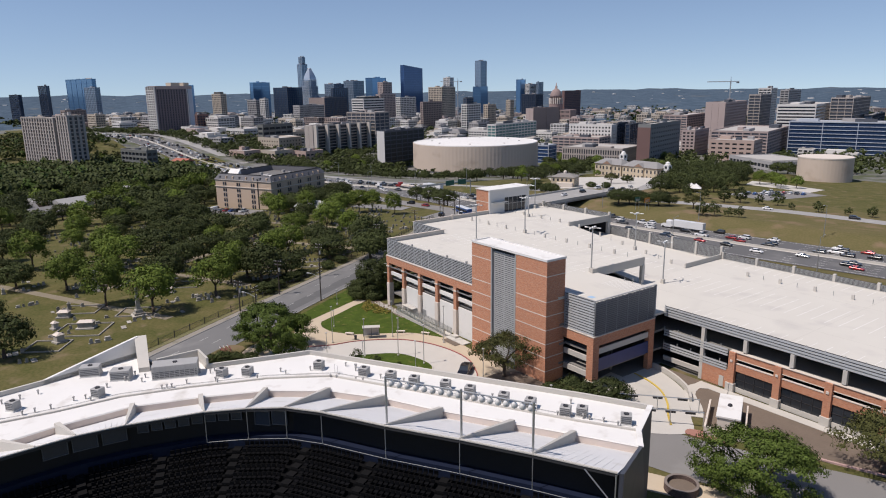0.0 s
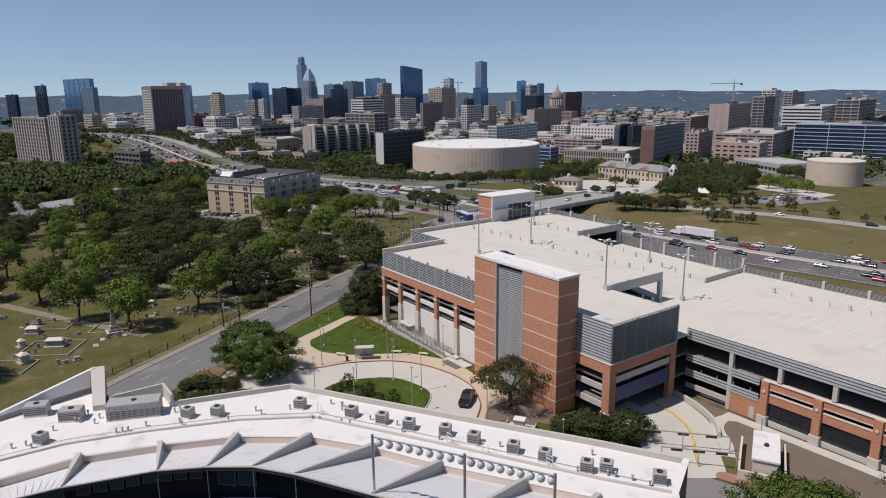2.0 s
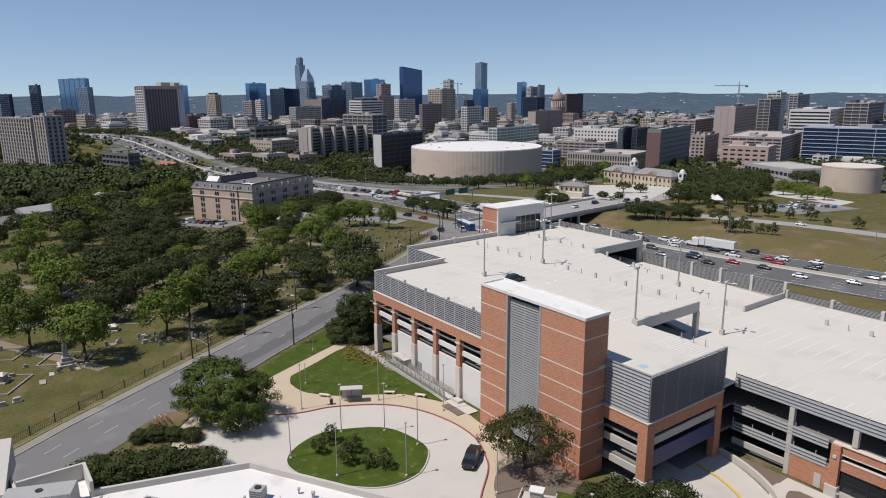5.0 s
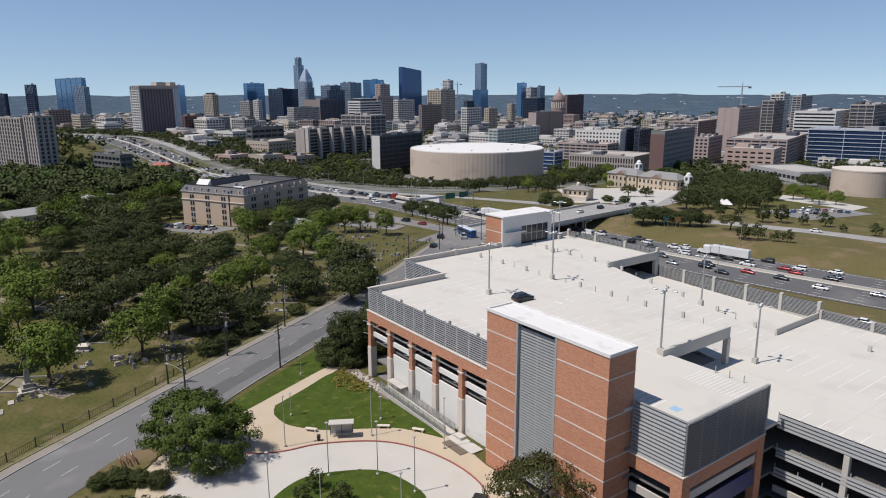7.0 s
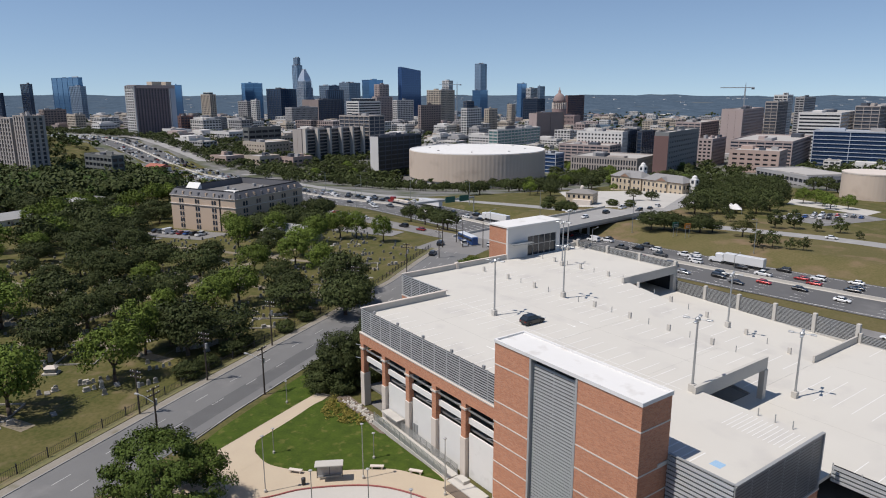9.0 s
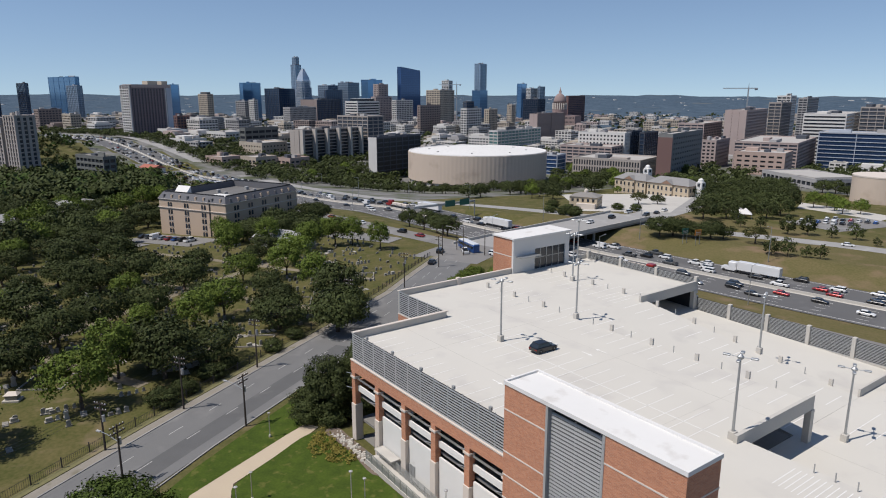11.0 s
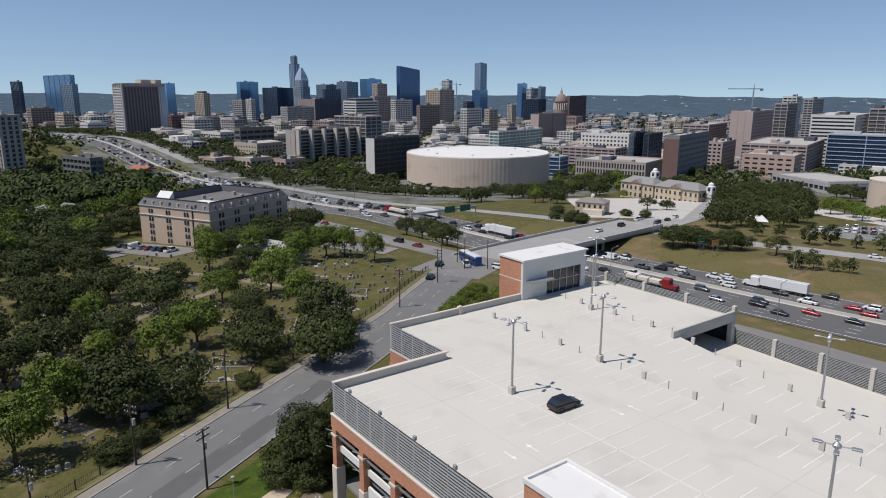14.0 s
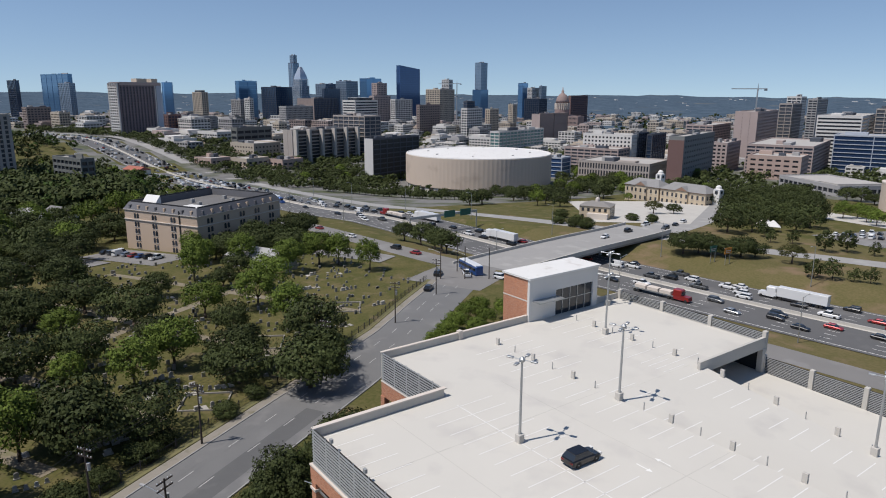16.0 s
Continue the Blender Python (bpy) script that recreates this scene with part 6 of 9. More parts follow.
def block(name, label, style, x, y, yaw, w, d, top, slant=0.0, lit="", plants=3, setback=0.0, end=None):
    """A storeyed building: glazed core, floor bands, piers, parapet, roof and plant. lit: the end towards the sun may be a blank
    wall; setback: the topmost storeys step in by that share."""
    wall, glass, storey, share, gap, pier = style[:6]
    upright = len(style) > 6
    base = float(natural(x, y)) - 1.0
    h = top - base
    far = math.hypot(x - 60, y + 28)
    n = max(2, round(h / storey))
    storey = h / n
    bld = thing(name, (x, y, base), label, "building", "", "", yaw)
    FOOTPRINTS.append((x, y, math.cos(radians(yaw)), math.sin(radians(yaw)), w / 2, d / 2))
    s = Shape()
    if slant:
        v = [(a * w / 2, b * d / 2, z) for z, q in ((0, 0), (1, 1)) for a, b in ((-1, -1), (1, -1), (1, 1), (-1, 1))]
        v = [(p[0] * 0.99, p[1] * 0.99, p[2] and h + slant * (0.5 - p[1] / d)) for p in v]
        s.add(v, [(3, 2, 1, 0), (4, 5, 6, 7), (0, 1, 5, 4), (1, 2, 6, 5), (2, 3, 7, 6), (3, 0, 4, 7)])
    else:
        s.box(-w / 2 + 0.6, w / 2 - 0.6, -d / 2 + 0.6, d / 2 - 0.6, 0, h - 0.4)
    part("core", s, glass, bld, local=True)
    inset = 0.35 if upright else 0.0
    band = ring_shape(w - inset * 2, d - inset * 2, 0.75, 0, storey * share)
    if far < 700:
        bm_ = band.mesh("floor_band")
        for i in range(1, n + 1):
            part("floor_band", bm_, wall, bld, at=(0, 0, i * storey - storey * share), local=True)
    else:
        bands = Shape()
        for i in range(1, n + 1):
            bands.add([(p[0], p[1], p[2] + i * storey - storey * share) for p in band.v], band.f)
        tagged(part("storey_banding", bands, wall, bld, local=True), kind="stuff")
    nx, nd = max(1, round(w / gap)), max(1, round(d / gap))
    for count, span, turn, shift in ((nx, w, 0, d), (nd, d, 90, w), (nx, w, 180, d), (nd, d, -90, w)):
        row = Shape()
        for i in range(count + 1):
            u = -span / 2 + pier / 2 + (span - pier) * i / count
            row.box(u - pier / 2, u + pier / 2, -0.06, 0.7, 0, h - 0.1, pose(0, 0, 0, 0, 0, turn) @ pose(0, -shift / 2, 0))
        tagged(part("facade_grille", row, wall, bld, local=True), kind="stuff")
    if lit == "blank":
        ends = Shape()
        k = max(1, round(w / 9))
        for i in range(k):
            ends.box(-w / 2 + w * i / k + 0.12, -w / 2 + w * (i + 1) / k - 0.12, -d / 2 - 0.25, -d / 2 - 0.07, 0, h + 0.4)
        part("end_wall", ends, end or wall, bld, local=True)
    if not slant:
        part("roof", Shape().box(-w / 2 + 0.76, w / 2 - 0.76, -d / 2 + 0.76, d / 2 - 0.76, h - 0.9, h - 0.2), M_ROOFTOP, bld, local=True)
        part("parapet", ring_shape(w + 0.1, d + 0.1, 0.8, h + 0.004, h + 0.8), wall, bld, local=True)
        r = random.Random(round(x * 7 + y))
        if setback:
            a, b = w * (1 - setback), d * (1 - setback)
            part("top_storey", Shape().box(-a / 2, a / 2, -b / 2, b / 2, h - 0.2, h + storey), glass, bld, local=True)
            part("top_roof", Shape().box(-a / 2 - 0.3, a / 2 + 0.3, -b / 2 - 0.3, b / 2 + 0.3, h + storey, h + storey + 0.5), wall, bld, local=True)
        else:
            for k in range(plants if min(w, d) > 9 else 1):
                a, b = w * r.uniform(0.1, 0.26), d * r.uniform(0.1, 0.26)
                cx, cy = r.uniform(-w / 3, w / 3), r.uniform(-d / 3, d / 3)
                part("roof_plant", Shape().box(cx - a / 2, cx + a / 2, cy - b / 2, cy + b / 2, h - 0.4, h + r.uniform(1.6, 3.8)), (wall, W_GREY, W_DARK)[k % 3], bld, local=True)
    return bld


# round arena
arena = thing("arena", (-392, 344, -26), "huge round arena with tan fluted walls and a white roof", "building")
W_ARENA = mat("tan_precast", (0.54, 0.445, 0.36), (0.49, 0.40, 0.325), 14.0, 0.8, 0.85, stain=((0.36, 0.28, 0.22), 18.0, 0.58))
AR, AT = 62.5, 2.0
m_a = Matrix.Translation((-392, 344, 0))
s = Shape()
prof = []
NP = 220
s.loft([[((AR - (0.1 if i % 2 else 0)) * math.cos(2 * math.pi * i / NP), (AR - (0.1 if i % 2 else 0)) * math.sin(2 * math.pi * i / NP), z) for i in range(NP)] for z in (-21.5, AT)], m=m_a)
part("drum", s, W_ARENA, arena, "tan fluted drum wall")
part("lower_wall", Shape().lathe([(AR - 4, -28), (AR - 4, -21.5)], 60, m_a), M_CONC, arena)
colm = Shape().box(-2.2, 2.2, -1.0, 1.0, -28, -21.5).mesh("support")
for i in range(40):
    a = 2 * math.pi * i / 40
    part("support", colm, M_CONC, arena, at=pose(-392 + (AR - 2) * math.cos(a), 344 + (AR - 2) * math.sin(a), 0, 0, 0, math.degrees(a) + 90))
part("roof", Shape().lathe([(AR - 0.6, AT), (AR - 0.6, AT + 0.7), (AR - 1.4, AT + 0.7), (AR - 1.6, AT + 0.2), (10, AT + 2.2)], 72, m_a), M_WHITE, arena, "white domed roof with a raised rim")
for i in range(8):
    a = 2 * math.pi * i / 8
    part("roof_vent", Shape().box(-1, 1, -0.5, 0.5, 0, 0.9, m_a @ pose(44 * math.cos(a), 44 * math.sin(a), AT + 0.6, 0, 0, math.degrees(a))), M_UNIT, arena)

# drum-shaped tank building
tank = thing("round_building", (-84, 412, -16), "round tan windowless building", "building")
m_t = Matrix.Translation((-84, 412, 0))
part("wall", Shape().lathe([(17.6, -17), (17.6, 4.0), (17.1, 4.0), (17.1, 3.4), (0.5, 3.7)], 48, m_t), W_ARENA, tank)
part("rim", Shape().lathe([(17.75, 3.5), (17.75, 4.3), (17.2, 4.3)], 48, m_t), M_BAND, tank)

# beige building beyond the burial ground
bei = thing("beige_building", (-180, 45, -3), "beige five-storey building with a grey mansard roof", "building", "", "", 26.8)
W_BEI = mat("beige_stucco", (0.50, 0.385, 0.29), (0.45, 0.345, 0.255), 6.0, 0.4, 0.85)
M_SLATE = mat("grey_slate", (0.13, 0.13, 0.14), (0.10, 0.10, 0.108), 3.0, 0.35, 0.8)
BW, BD = 36.5, 43.0
m_b = pose(-172.6, 39.4, 0, 0, 0, 26.8)


WT, MT = 10.4, 13.1
part("wall", Shape().box(-BW, 0, 0, BD, -6, WT, m_b), W_BEI, bei)
# the mansard is a hollow ring round a sunken roof
for ax, ay, bx, by in ((-BW, 0, 0, 0), (0, 0, 0, BD), (0, BD, -BW, BD), (-BW, BD, -BW, 0)):
    dx, dy = (bx - ax), (by - ay)
    L = math.hypot(dx, dy)
    m = m_b @ pose(ax, ay, 0, 0, 0, math.degrees(math.atan2(dy, dx)))
    ends = []
    for u, q in ((0.0, 1), (L, -1)):
        ends.append([(u - q * 0.3, -0.3, WT + 0.2), (u + q * 1.3, 1.3, MT), (u + q * 1.9, 1.9, MT), (u + q * 2.1, 2.1, WT - 0.1)])
    part("mansard", Shape().loft(ends, m=m), M_SLATE, bei, "grey slate mansard roof")
    for k in range(int(L / 4.4)):
        u = 2.6 + k * 4.4
        part("dormer", Shape().box(u, u + 0.75, -0.1, 1.2, WT + 0.5, WT + 1.9, m), W_BEI if k % 3 else M_SLATE, bei)
    part("roof_rail", Shape().box(2.0, L - 2.0, 1.5, 1.6, MT, MT + 0.5, m), M_DARKMETAL, bei)
part("roof_deck", Shape().box(-BW + 2, -2, 2, BD - 2, WT + 0.02, WT + 0.25, m_b), mat("dark_felt_roof", (0.16, 0.155, 0.15), (0.11, 0.105, 0.10), 5, 0.5, 0.95), bei)
part("roof_plate", Shape().box(-12, -4, 4, 9, WT + 0.2, WT + 2.4, m_b), M_WHITE, bei, "pale roof plate")
for z in (6.9, WT):
    part("cornice", Shape().box(-BW - 0.35, 0.35, -0.35, BD + 0.35, z, z + 0.22, m_b), M_BAND, bei)
prof = [(-0.5, 0), (0.5, 0), (0.5, 1.45), (0.32, 1.75), (0, 1.88), (-0.32, 1.75), (-0.5, 1.45)]
win = Shape().loft([[(x, -0.06, z) for x, z in prof], [(x, 0.06, z) for x, z in prof]]).mesh("window")
wfr = Shape().box(-0.68, 0.68, -0.05, 0.02, -0.15, 0.0).mesh("sill")
for zi, z in enumerate((-3.4, -0.8, 1.8, 4.4, 7.5)):
    for x in (-31.0, -29.6, -21.8, -20.4, -12.4, -11.0):
        part("window", win, G_WIN, bei, at=m_b @ pose(x, -0.05, z))
        part("sill", wfr, M_BAND, bei, at=m_b @ pose(x, -0.1, z))
    for y in (5, 6.6, 13, 14.6, 21, 22.6, 29, 30.6, 37, 38.6):
        part("window", win, G_WIN, bei, at=m_b @ pose(0.05, y, z, 0, 0, 90))
part("downpipe", Shape().box(-8.6, -8.2, -0.3, -0.02, -5, MT - 1.2, m_b), M_DARKMETAL, bei)
part("white_screen", Shape().add([(-33.5, 4, 10.7), (-26.5, 4, 10.7), (-26.5, 8, 15.1), (-33.5, 8, 15.1), (-33.5, 8.3, 10.7), (-26.5, 8.3, 10.7)], [(0, 1, 2, 3), (5, 4, 3, 2), (0, 3, 4), (1, 5, 2)], m_b), M_WHITE, bei, "white sloping roof screen")
for i in range(7):
    part("roof_plant", Shape().box(-30 + i * 4, -28.6 + i * 4, 8 + (i * 13) % 30, 9.5 + (i * 13) % 30, WT, WT + 1.6, m_b), M_UNIT, bei)

solid("pavement_lot", patch([(-203.8, 20.2), (-171.2, 36.7), (-163.6, 21.6), (-196.2, 5.1)], 0.1), M_ASPHALT, "asphalt car park before the beige building", "car park", "structure")

# long stone building with hipped roofs
stn = thing("stone_building", (-195, 339, -15), "long cream stone building with hipped grey roofs and gables", "building")
R_HIP = mat("pale_grey_shingle", (0.25, 0.245, 0.24), (0.19, 0.185, 0.18), 3, 0.3, 0.9)
W_STONE = mat("cream_stone", (0.52, 0.43, 0.31), (0.45, 0.37, 0.27), 5, 0.4, 0.85)
M_TRIMBR = mat("brown_gable_trim", (0.26, 0.16, 0.11), (0.20, 0.125, 0.085), 2, 0.3, 0.8)
for x0, x1 in ((-224, -198), (-196.6, -165)):
    part("wall", Shape().box(x0, x1, 332, 346, -18, -5.2), W_STONE, stn)
    part("cornice", Shape().box(x0 - 0.5, x1 + 0.5, 331.5, 346.5, -5.6, -5.19), M_TRIMBR, stn)
    part("roof", Shape().loft([[(x0 - 0.8, 331.2, -5.18), (x1 + 0.8, 331.2, -5.18), (x1 + 0.8, 346.8, -5.18), (x0 - 0.8, 346.8, -5.18)], [(x0 + 5, 338.6, -1.2), (x1 - 5, 338.6, -1.2), (x1 - 5, 339.4, -1.2), (x0 + 5, 339.4, -1.2)]]), R_HIP, stn)
    xm = (x0 + x1) / 2
    part("bay", Shape().box(xm - 4.2, xm + 4.2, 331.1, 332.0, -18, -5.2), W_STONE, stn, "projecting bay under a gable")
    part("gable", Shape().loft([[(xm - 4.9, 330.7, -5.17), (xm + 4.9, 330.7, -5.17), (xm, 330.7, -2.3)], [(xm - 4.9, 336.5, -5.17), (xm + 4.9, 336.5, -5.17), (xm, 336.5, -2.3)]]), R_HIP, stn)
    part("gable_face", Shape().prism([(-3.9, 0), (3.9, 0), (0, 2.3)], 0, 0.12, pose(xm, 330.68, -5.0, 90, 0, 0)), M_TRIMBR, stn)
    n_ = round((x1 - x0) / 3.6)
    for i in range(n_):
        u = x0 + (i + 0.5) * (x1 - x0) / n_
        front = 331.1 if abs(u - xm) < 4.2 else 332
        for z in (-13.8, -9.3):
            part("window", Shape().box(u - 0.65, u + 0.65, front - 0.12, front + 0.05, z, z + 2.4), G_WIN, stn)
            part("sill", Shape().box(u - 0.8, u + 0.8, front - 0.25, front - 0.002, z - 0.25, z - 0.02), M_BAND, stn)
    for i in range(4):
        for z in (-13.8, -9.3):
            part("window", Shape().box(x1 - 0.05, x1 + 0.12, 333.5 + i * 3.2, 334.8 + i * 3.2, z, z + 2.4), G_WIN, stn)
part("link", Shape().box(-198, -196.6, 334, 344, -18, -6), W_STONE, stn)
for x, y, top in ((-206, 344, 4.0), (-162.5, 341, -0.8)):
    part("tower", Shape().box(x - 2.1, x + 2.1, y - 2.1, y + 2.1, -14 if top < 0 else -4, top - 2.2), M_WHITE, stn, "small white roof tower")
    part("tower_cap", Shape().lathe([(2.5, top - 2.18), (2.5, top - 1.8), (1.7, top - 1.5), (1.6, top - 0.4), (0.9, top + 0.3), (0.1, top + 0.6)], 12, pose(x, y, 0)), M_WHITE, stn)
    for turn in (0, 90):
        part("louver", Shape().box(-0.9, 0.9, -2.22, -2.08, top - 4.6, top - 2.8, pose(x, y, 0, 0, 0, turn)), G_WIN, stn)
R_PAV = mat("grey_tile_roof", (0.24, 0.225, 0.21), (0.19, 0.18, 0.165), 3, 0.3, 0.9)
lowh = thing("white_pavilion", (-161, 232, gz(-161, 232)), "two-storey cream pavilion with a hipped roof and a small cupola", "building", "", "", 28)
part("wall", Shape().box(-7.5, 7.5, -6, 6, -2, 6.6), W_STONE, lowh, local=True)
part("porch", Shape().box(-3.0, 7.0, -9.0, -6.0, -2, 3.4), M_BAND, lowh, local=True)
part("roof", Shape().loft([[(-7.9, -6.4, 6.6), (7.9, -6.4, 6.6), (7.9, 6.4, 6.6), (-7.9, 6.4, 6.6)], [(-3, -1, 8.4), (3, -1, 8.4), (3, 1, 8.4), (-3, 1, 8.4)]]), R_PAV, lowh, local=True)
part("cupola", Shape().lathe([(1.1, 8.2), (1.1, 9.4), (0.9, 10.0), (0.1, 10.4)], 12), M_BAND, lowh, local=True)
for i in range(5):
    for z in (0.8, 4.0):
        part("window", Shape().box(-6.4 + i * 2.8, -5.2 + i * 2.8, -6.08, -5.9, z, z + 1.6), G_WIN, lowh, local=True)
        part("window", Shape().box(7.4, 7.58, -5.2 + i * 2.2, -4.2 + i * 2.2, z, z + 1.6), G_WIN, lowh, local=True)


def tent(x, y, w, turn):
    t = thing("canopy_tent", (x, y, gz(x, y)), "white peaked canopy tent on slim poles", "tent", "tents beyond the service road", "", turn)
    part("canopy", Shape().loft([[(-w, -w, 2.4), (w, -w, 2.4), (w, w, 2.4), (-w, w, 2.4)], [(-0.2, -0.2, 5.0), (0.2, -0.2, 5.0), (0.2, 0.2, 5.0), (-0.2, 0.2, 5.0)]]), M_WHITE, t, local=True)
    for a in (-1, 1):
        for b in (-1, 1):
            part("pole", Shape().tube((a * w * 0.95, b * w * 0.95, 0), (a * w * 0.95, b * w * 0.95, 2.45), 0.06, n=6), M_METAL, t, local=True)


tent(-95, 270, 3.4, 20)
tent(-90, 268, 3.0, 32)

# domed capitol
W_GRANITE = wall_mat("brown_pink_granite", (0.27, 0.20, 0.185))
cap = thing("domed_capitol", (-875, 947, -28), "pink granite building with a tall columned dome", "building")
m_c = pose(-875, 947, 0, 0, 0, 17.8)
part("body", Shape().box(-40, 40, -14, 14, -36, 10, m_c), W_GRANITE, cap)
part("wing", Shape().box(-14, 14, -30, 30, -36, 11, m_c), W_GRANITE, cap)
part("drum", Shape().lathe([(14, 8), (14, 22), (12.6, 22), (12.6, 34), (13.4, 35)], 28, m_c), W_GRANITE, cap)
for i in range(22):
    a = 2 * math.pi * i / 22
    part("dome_column", Shape().box(-0.7, 0.7, -0.7, 0.7, 22, 34, m_c @ pose(13.6 * math.cos(a), 13.6 * math.sin(a), 0)), M_BAND, cap)
part("dome", Shape().lathe([(12.8, 35), (12.2, 39), (10.4, 44.5), (7.4, 49), (3.6, 52), (2.6, 52.4), (2.6, 57), (1.2, 58), (0.5, 64)], 28, m_c), W_GRANITE, cap, smooth=True)
for sx in (-1, 1):
    for i in range(8):
        for z in (-12, -4, 4):
            part("window", Shape().box(sx * (17 + i * 2.8) - 0.7, sx * (17 + i * 2.8) + 0.7, -14.1, -13.9, z, z + 3.5, m_c), G_WIN, cap)

# tower with a folded glass crown
crown = thing("crown_tower", (-1530, 707, -35), "grey glass tower with a folded pointed crown", "building")
m_k = pose(-1530, 707, 0, 0, 0, 17.8)
def chamfered(w, c):
    return [(-w + c, -w), (w - c, -w), (w, -w + c), (w, w - c), (w - c, w), (-w + c, w), (-w, w - c), (-w, -w + c)]


for w, c, z0, z1 in ((17, 3, -38, 42), (15.6, 4, 42, 66), (14, 5, 66, 82)):
    part("shaft", Shape().prism(chamfered(w, c), z0, z1, m_k), G_GREY, crown)
    for i in range(round((z1 - z0) / 4)):
        part("floor_band", Shape().prism(chamfered(w + 0.15, c), z0 + i * 4, z0 + i * 4 + 0.7, m_k), W_GREY, crown)
    for k in range(-3, 4):
        for turn in (0, 90):
            part("fin", Shape().box(k * w * 0.26 - 0.35, k * w * 0.26 + 0.35, -w - 0.5, -w, z0, z1 + 1.5, m_k @ pose(0, 0, 0, 0, 0, turn)), W_PALEBLUE, crown)
pts = []
for ring_r, z in ((14.5, 82), (13.6, 88), (11.2, 95), (7.6, 103), (4.4, 109), (3.0, 112)):
    pts.append([(ring_r * (1.14 if i % 2 == 0 else 0.84) * math.cos(math.pi / 4 + i * math.pi / 4), ring_r * (1.14 if i % 2 == 0 else 0.84) * math.sin(math.pi / 4 + i * math.pi / 4), z) for i in range(8)])
part("crown", Shape().loft(pts, m=m_k), glass_mat("crown_glass", (0.45, 0.5, 0.55), 0.15, 0.4), crown, "bright folded glass crown")
for i in range(0, 8, 2):
    a = math.pi / 4 + i * math.pi / 4
    part("crown_edge", Shape().tube(m_k @ Vector((16.4 * math.cos(a), 16.4 * math.sin(a), 82)), m_k @ Vector((3.5 * math.cos(a), 3.5 * math.sin(a), 113)), 0.7, 0.4, 5), W_WHITE, crown)


# tower cranes
def crane(x, y, z0, top, jib, turn):
    c = thing("tower_crane", (x, y, z0), "thin steel tower crane over the rooftops", "crane", "cranes over downtown")
    part("mast", Shape().box(-0.9, 0.9, -0.9, 0.9, 0, top - z0), M_METAL, c, local=True)
    part("jib", Shape().box(-12, jib, -0.6, 0.6, top - z0, top - z0 + 1.3), M_METAL, c, local=True)
    part("apex", Shape().tube((0, 0, top - z0 + 1), (0, 0, top - z0 + 8), 0.7, 0.2, 5), M_METAL, c, local=True)
    part("counterweight", Shape().box(-12, -8, -1, 1, top - z0 - 2, top - z0), W_DARK, c, local=True)
    c.matrix_basis = pose(x, y, z0, 0, 0, turn)


crane(-454, 893, -25, 59, 34, 205)
crane(-1328, 1038, -30, 74, 50, 210)
crane(-175, 940, -25, 68, 30, 30)


# houses among the trees
def house(x, y, turn, w, d, colour, roofc, label):
    hz = gz(x, y)
    ho = thing("house", (x, y, hz), label, "house", "houses among the trees", "", turn)
    part("wall", Shape().box(-w / 2, w / 2, -d / 2, d / 2, -1, 3.2), colour, ho, local=True)
    part("roof", Shape().add([(-w / 2 - .5, -d / 2 - .5, 3.1), (w / 2 + .5, -d / 2 - .5, 3.1), (w / 2 + .5, d / 2 + .5, 3.1), (-w / 2 - .5, d / 2 + .5, 3.1), (-w / 2 - .3, 0, 5.8), (w / 2 + .3, 0, 5.8)],
                             [(0, 1, 5, 4), (2, 3, 4, 5), (0, 4, 3), (1, 2, 5), (3, 2, 1, 0)]), roofc, ho, local=True)
    for k in range(3):
        part("window", Shape().box(-w / 2 + 1 + k * w / 3, -w / 2 + 2 + k * w / 3, -d / 2 - 0.05, -d / 2 + 0.05, 1, 2.3), G_WIN, ho, local=True)
    part("door", Shape().box(-0.5, 0.5, -d / 2 - 0.08, -d / 2 + 0.05, -0.2, 2.0), W_BROWN, ho, local=True)
    return ho


R_GREY, R_RED, R_PALE = mat("shingle_grey", (0.20, 0.195, 0.19), (0.16, 0.155, 0.15), 3, 0.3, 0.9), mat("shingle_red", (0.36, 0.13, 0.09), (0.3, 0.1, 0.07), 3, 0.3, 0.9), mat("metal_roof_pale", (0.36, 0.355, 0.34), (0.29, 0.285, 0.275), 4, 0.3, 0.5)
house(-142, 50, 24, 20, 11, W_GREY, R_PALE, "low building with a pale grey metal roof")
for x, y, turn, w, d in ((-414, -27, 20, 22, 14), (-338, -52, 110, 24, 15), (-317, 6, 24, 26, 14), (-279, -34, 114, 18, 12), (-300, -16, 20, 16, 11)):
    house(x, y, turn, w, d, W_WHITE, R_PALE, "pale-roofed house in a gap between trees")
house(-560, 104, 20, 22, 12, W_WHITE, R_RED, "house with a red roof beside the highway")
hr = random.Random(8)
n = 0
while n < 46:
    x, y = hr.uniform(-640, -235), hr.uniform(-260, 70)
    if y > line_y(x) - 60:
        continue
    house(x, y, hr.choice((24, 114, 20, 110)) + hr.uniform(-4, 4), hr.uniform(11, 17), hr.uniform(8, 11), hr.choice((W_WHITE, W_BEIGE, W_GREY, W_SALMON)), hr.choice((R_GREY, R_GREY, R_PALE, R_RED if n % 9 == 0 else R_GREY)), "small house half hidden by trees")
    n += 1

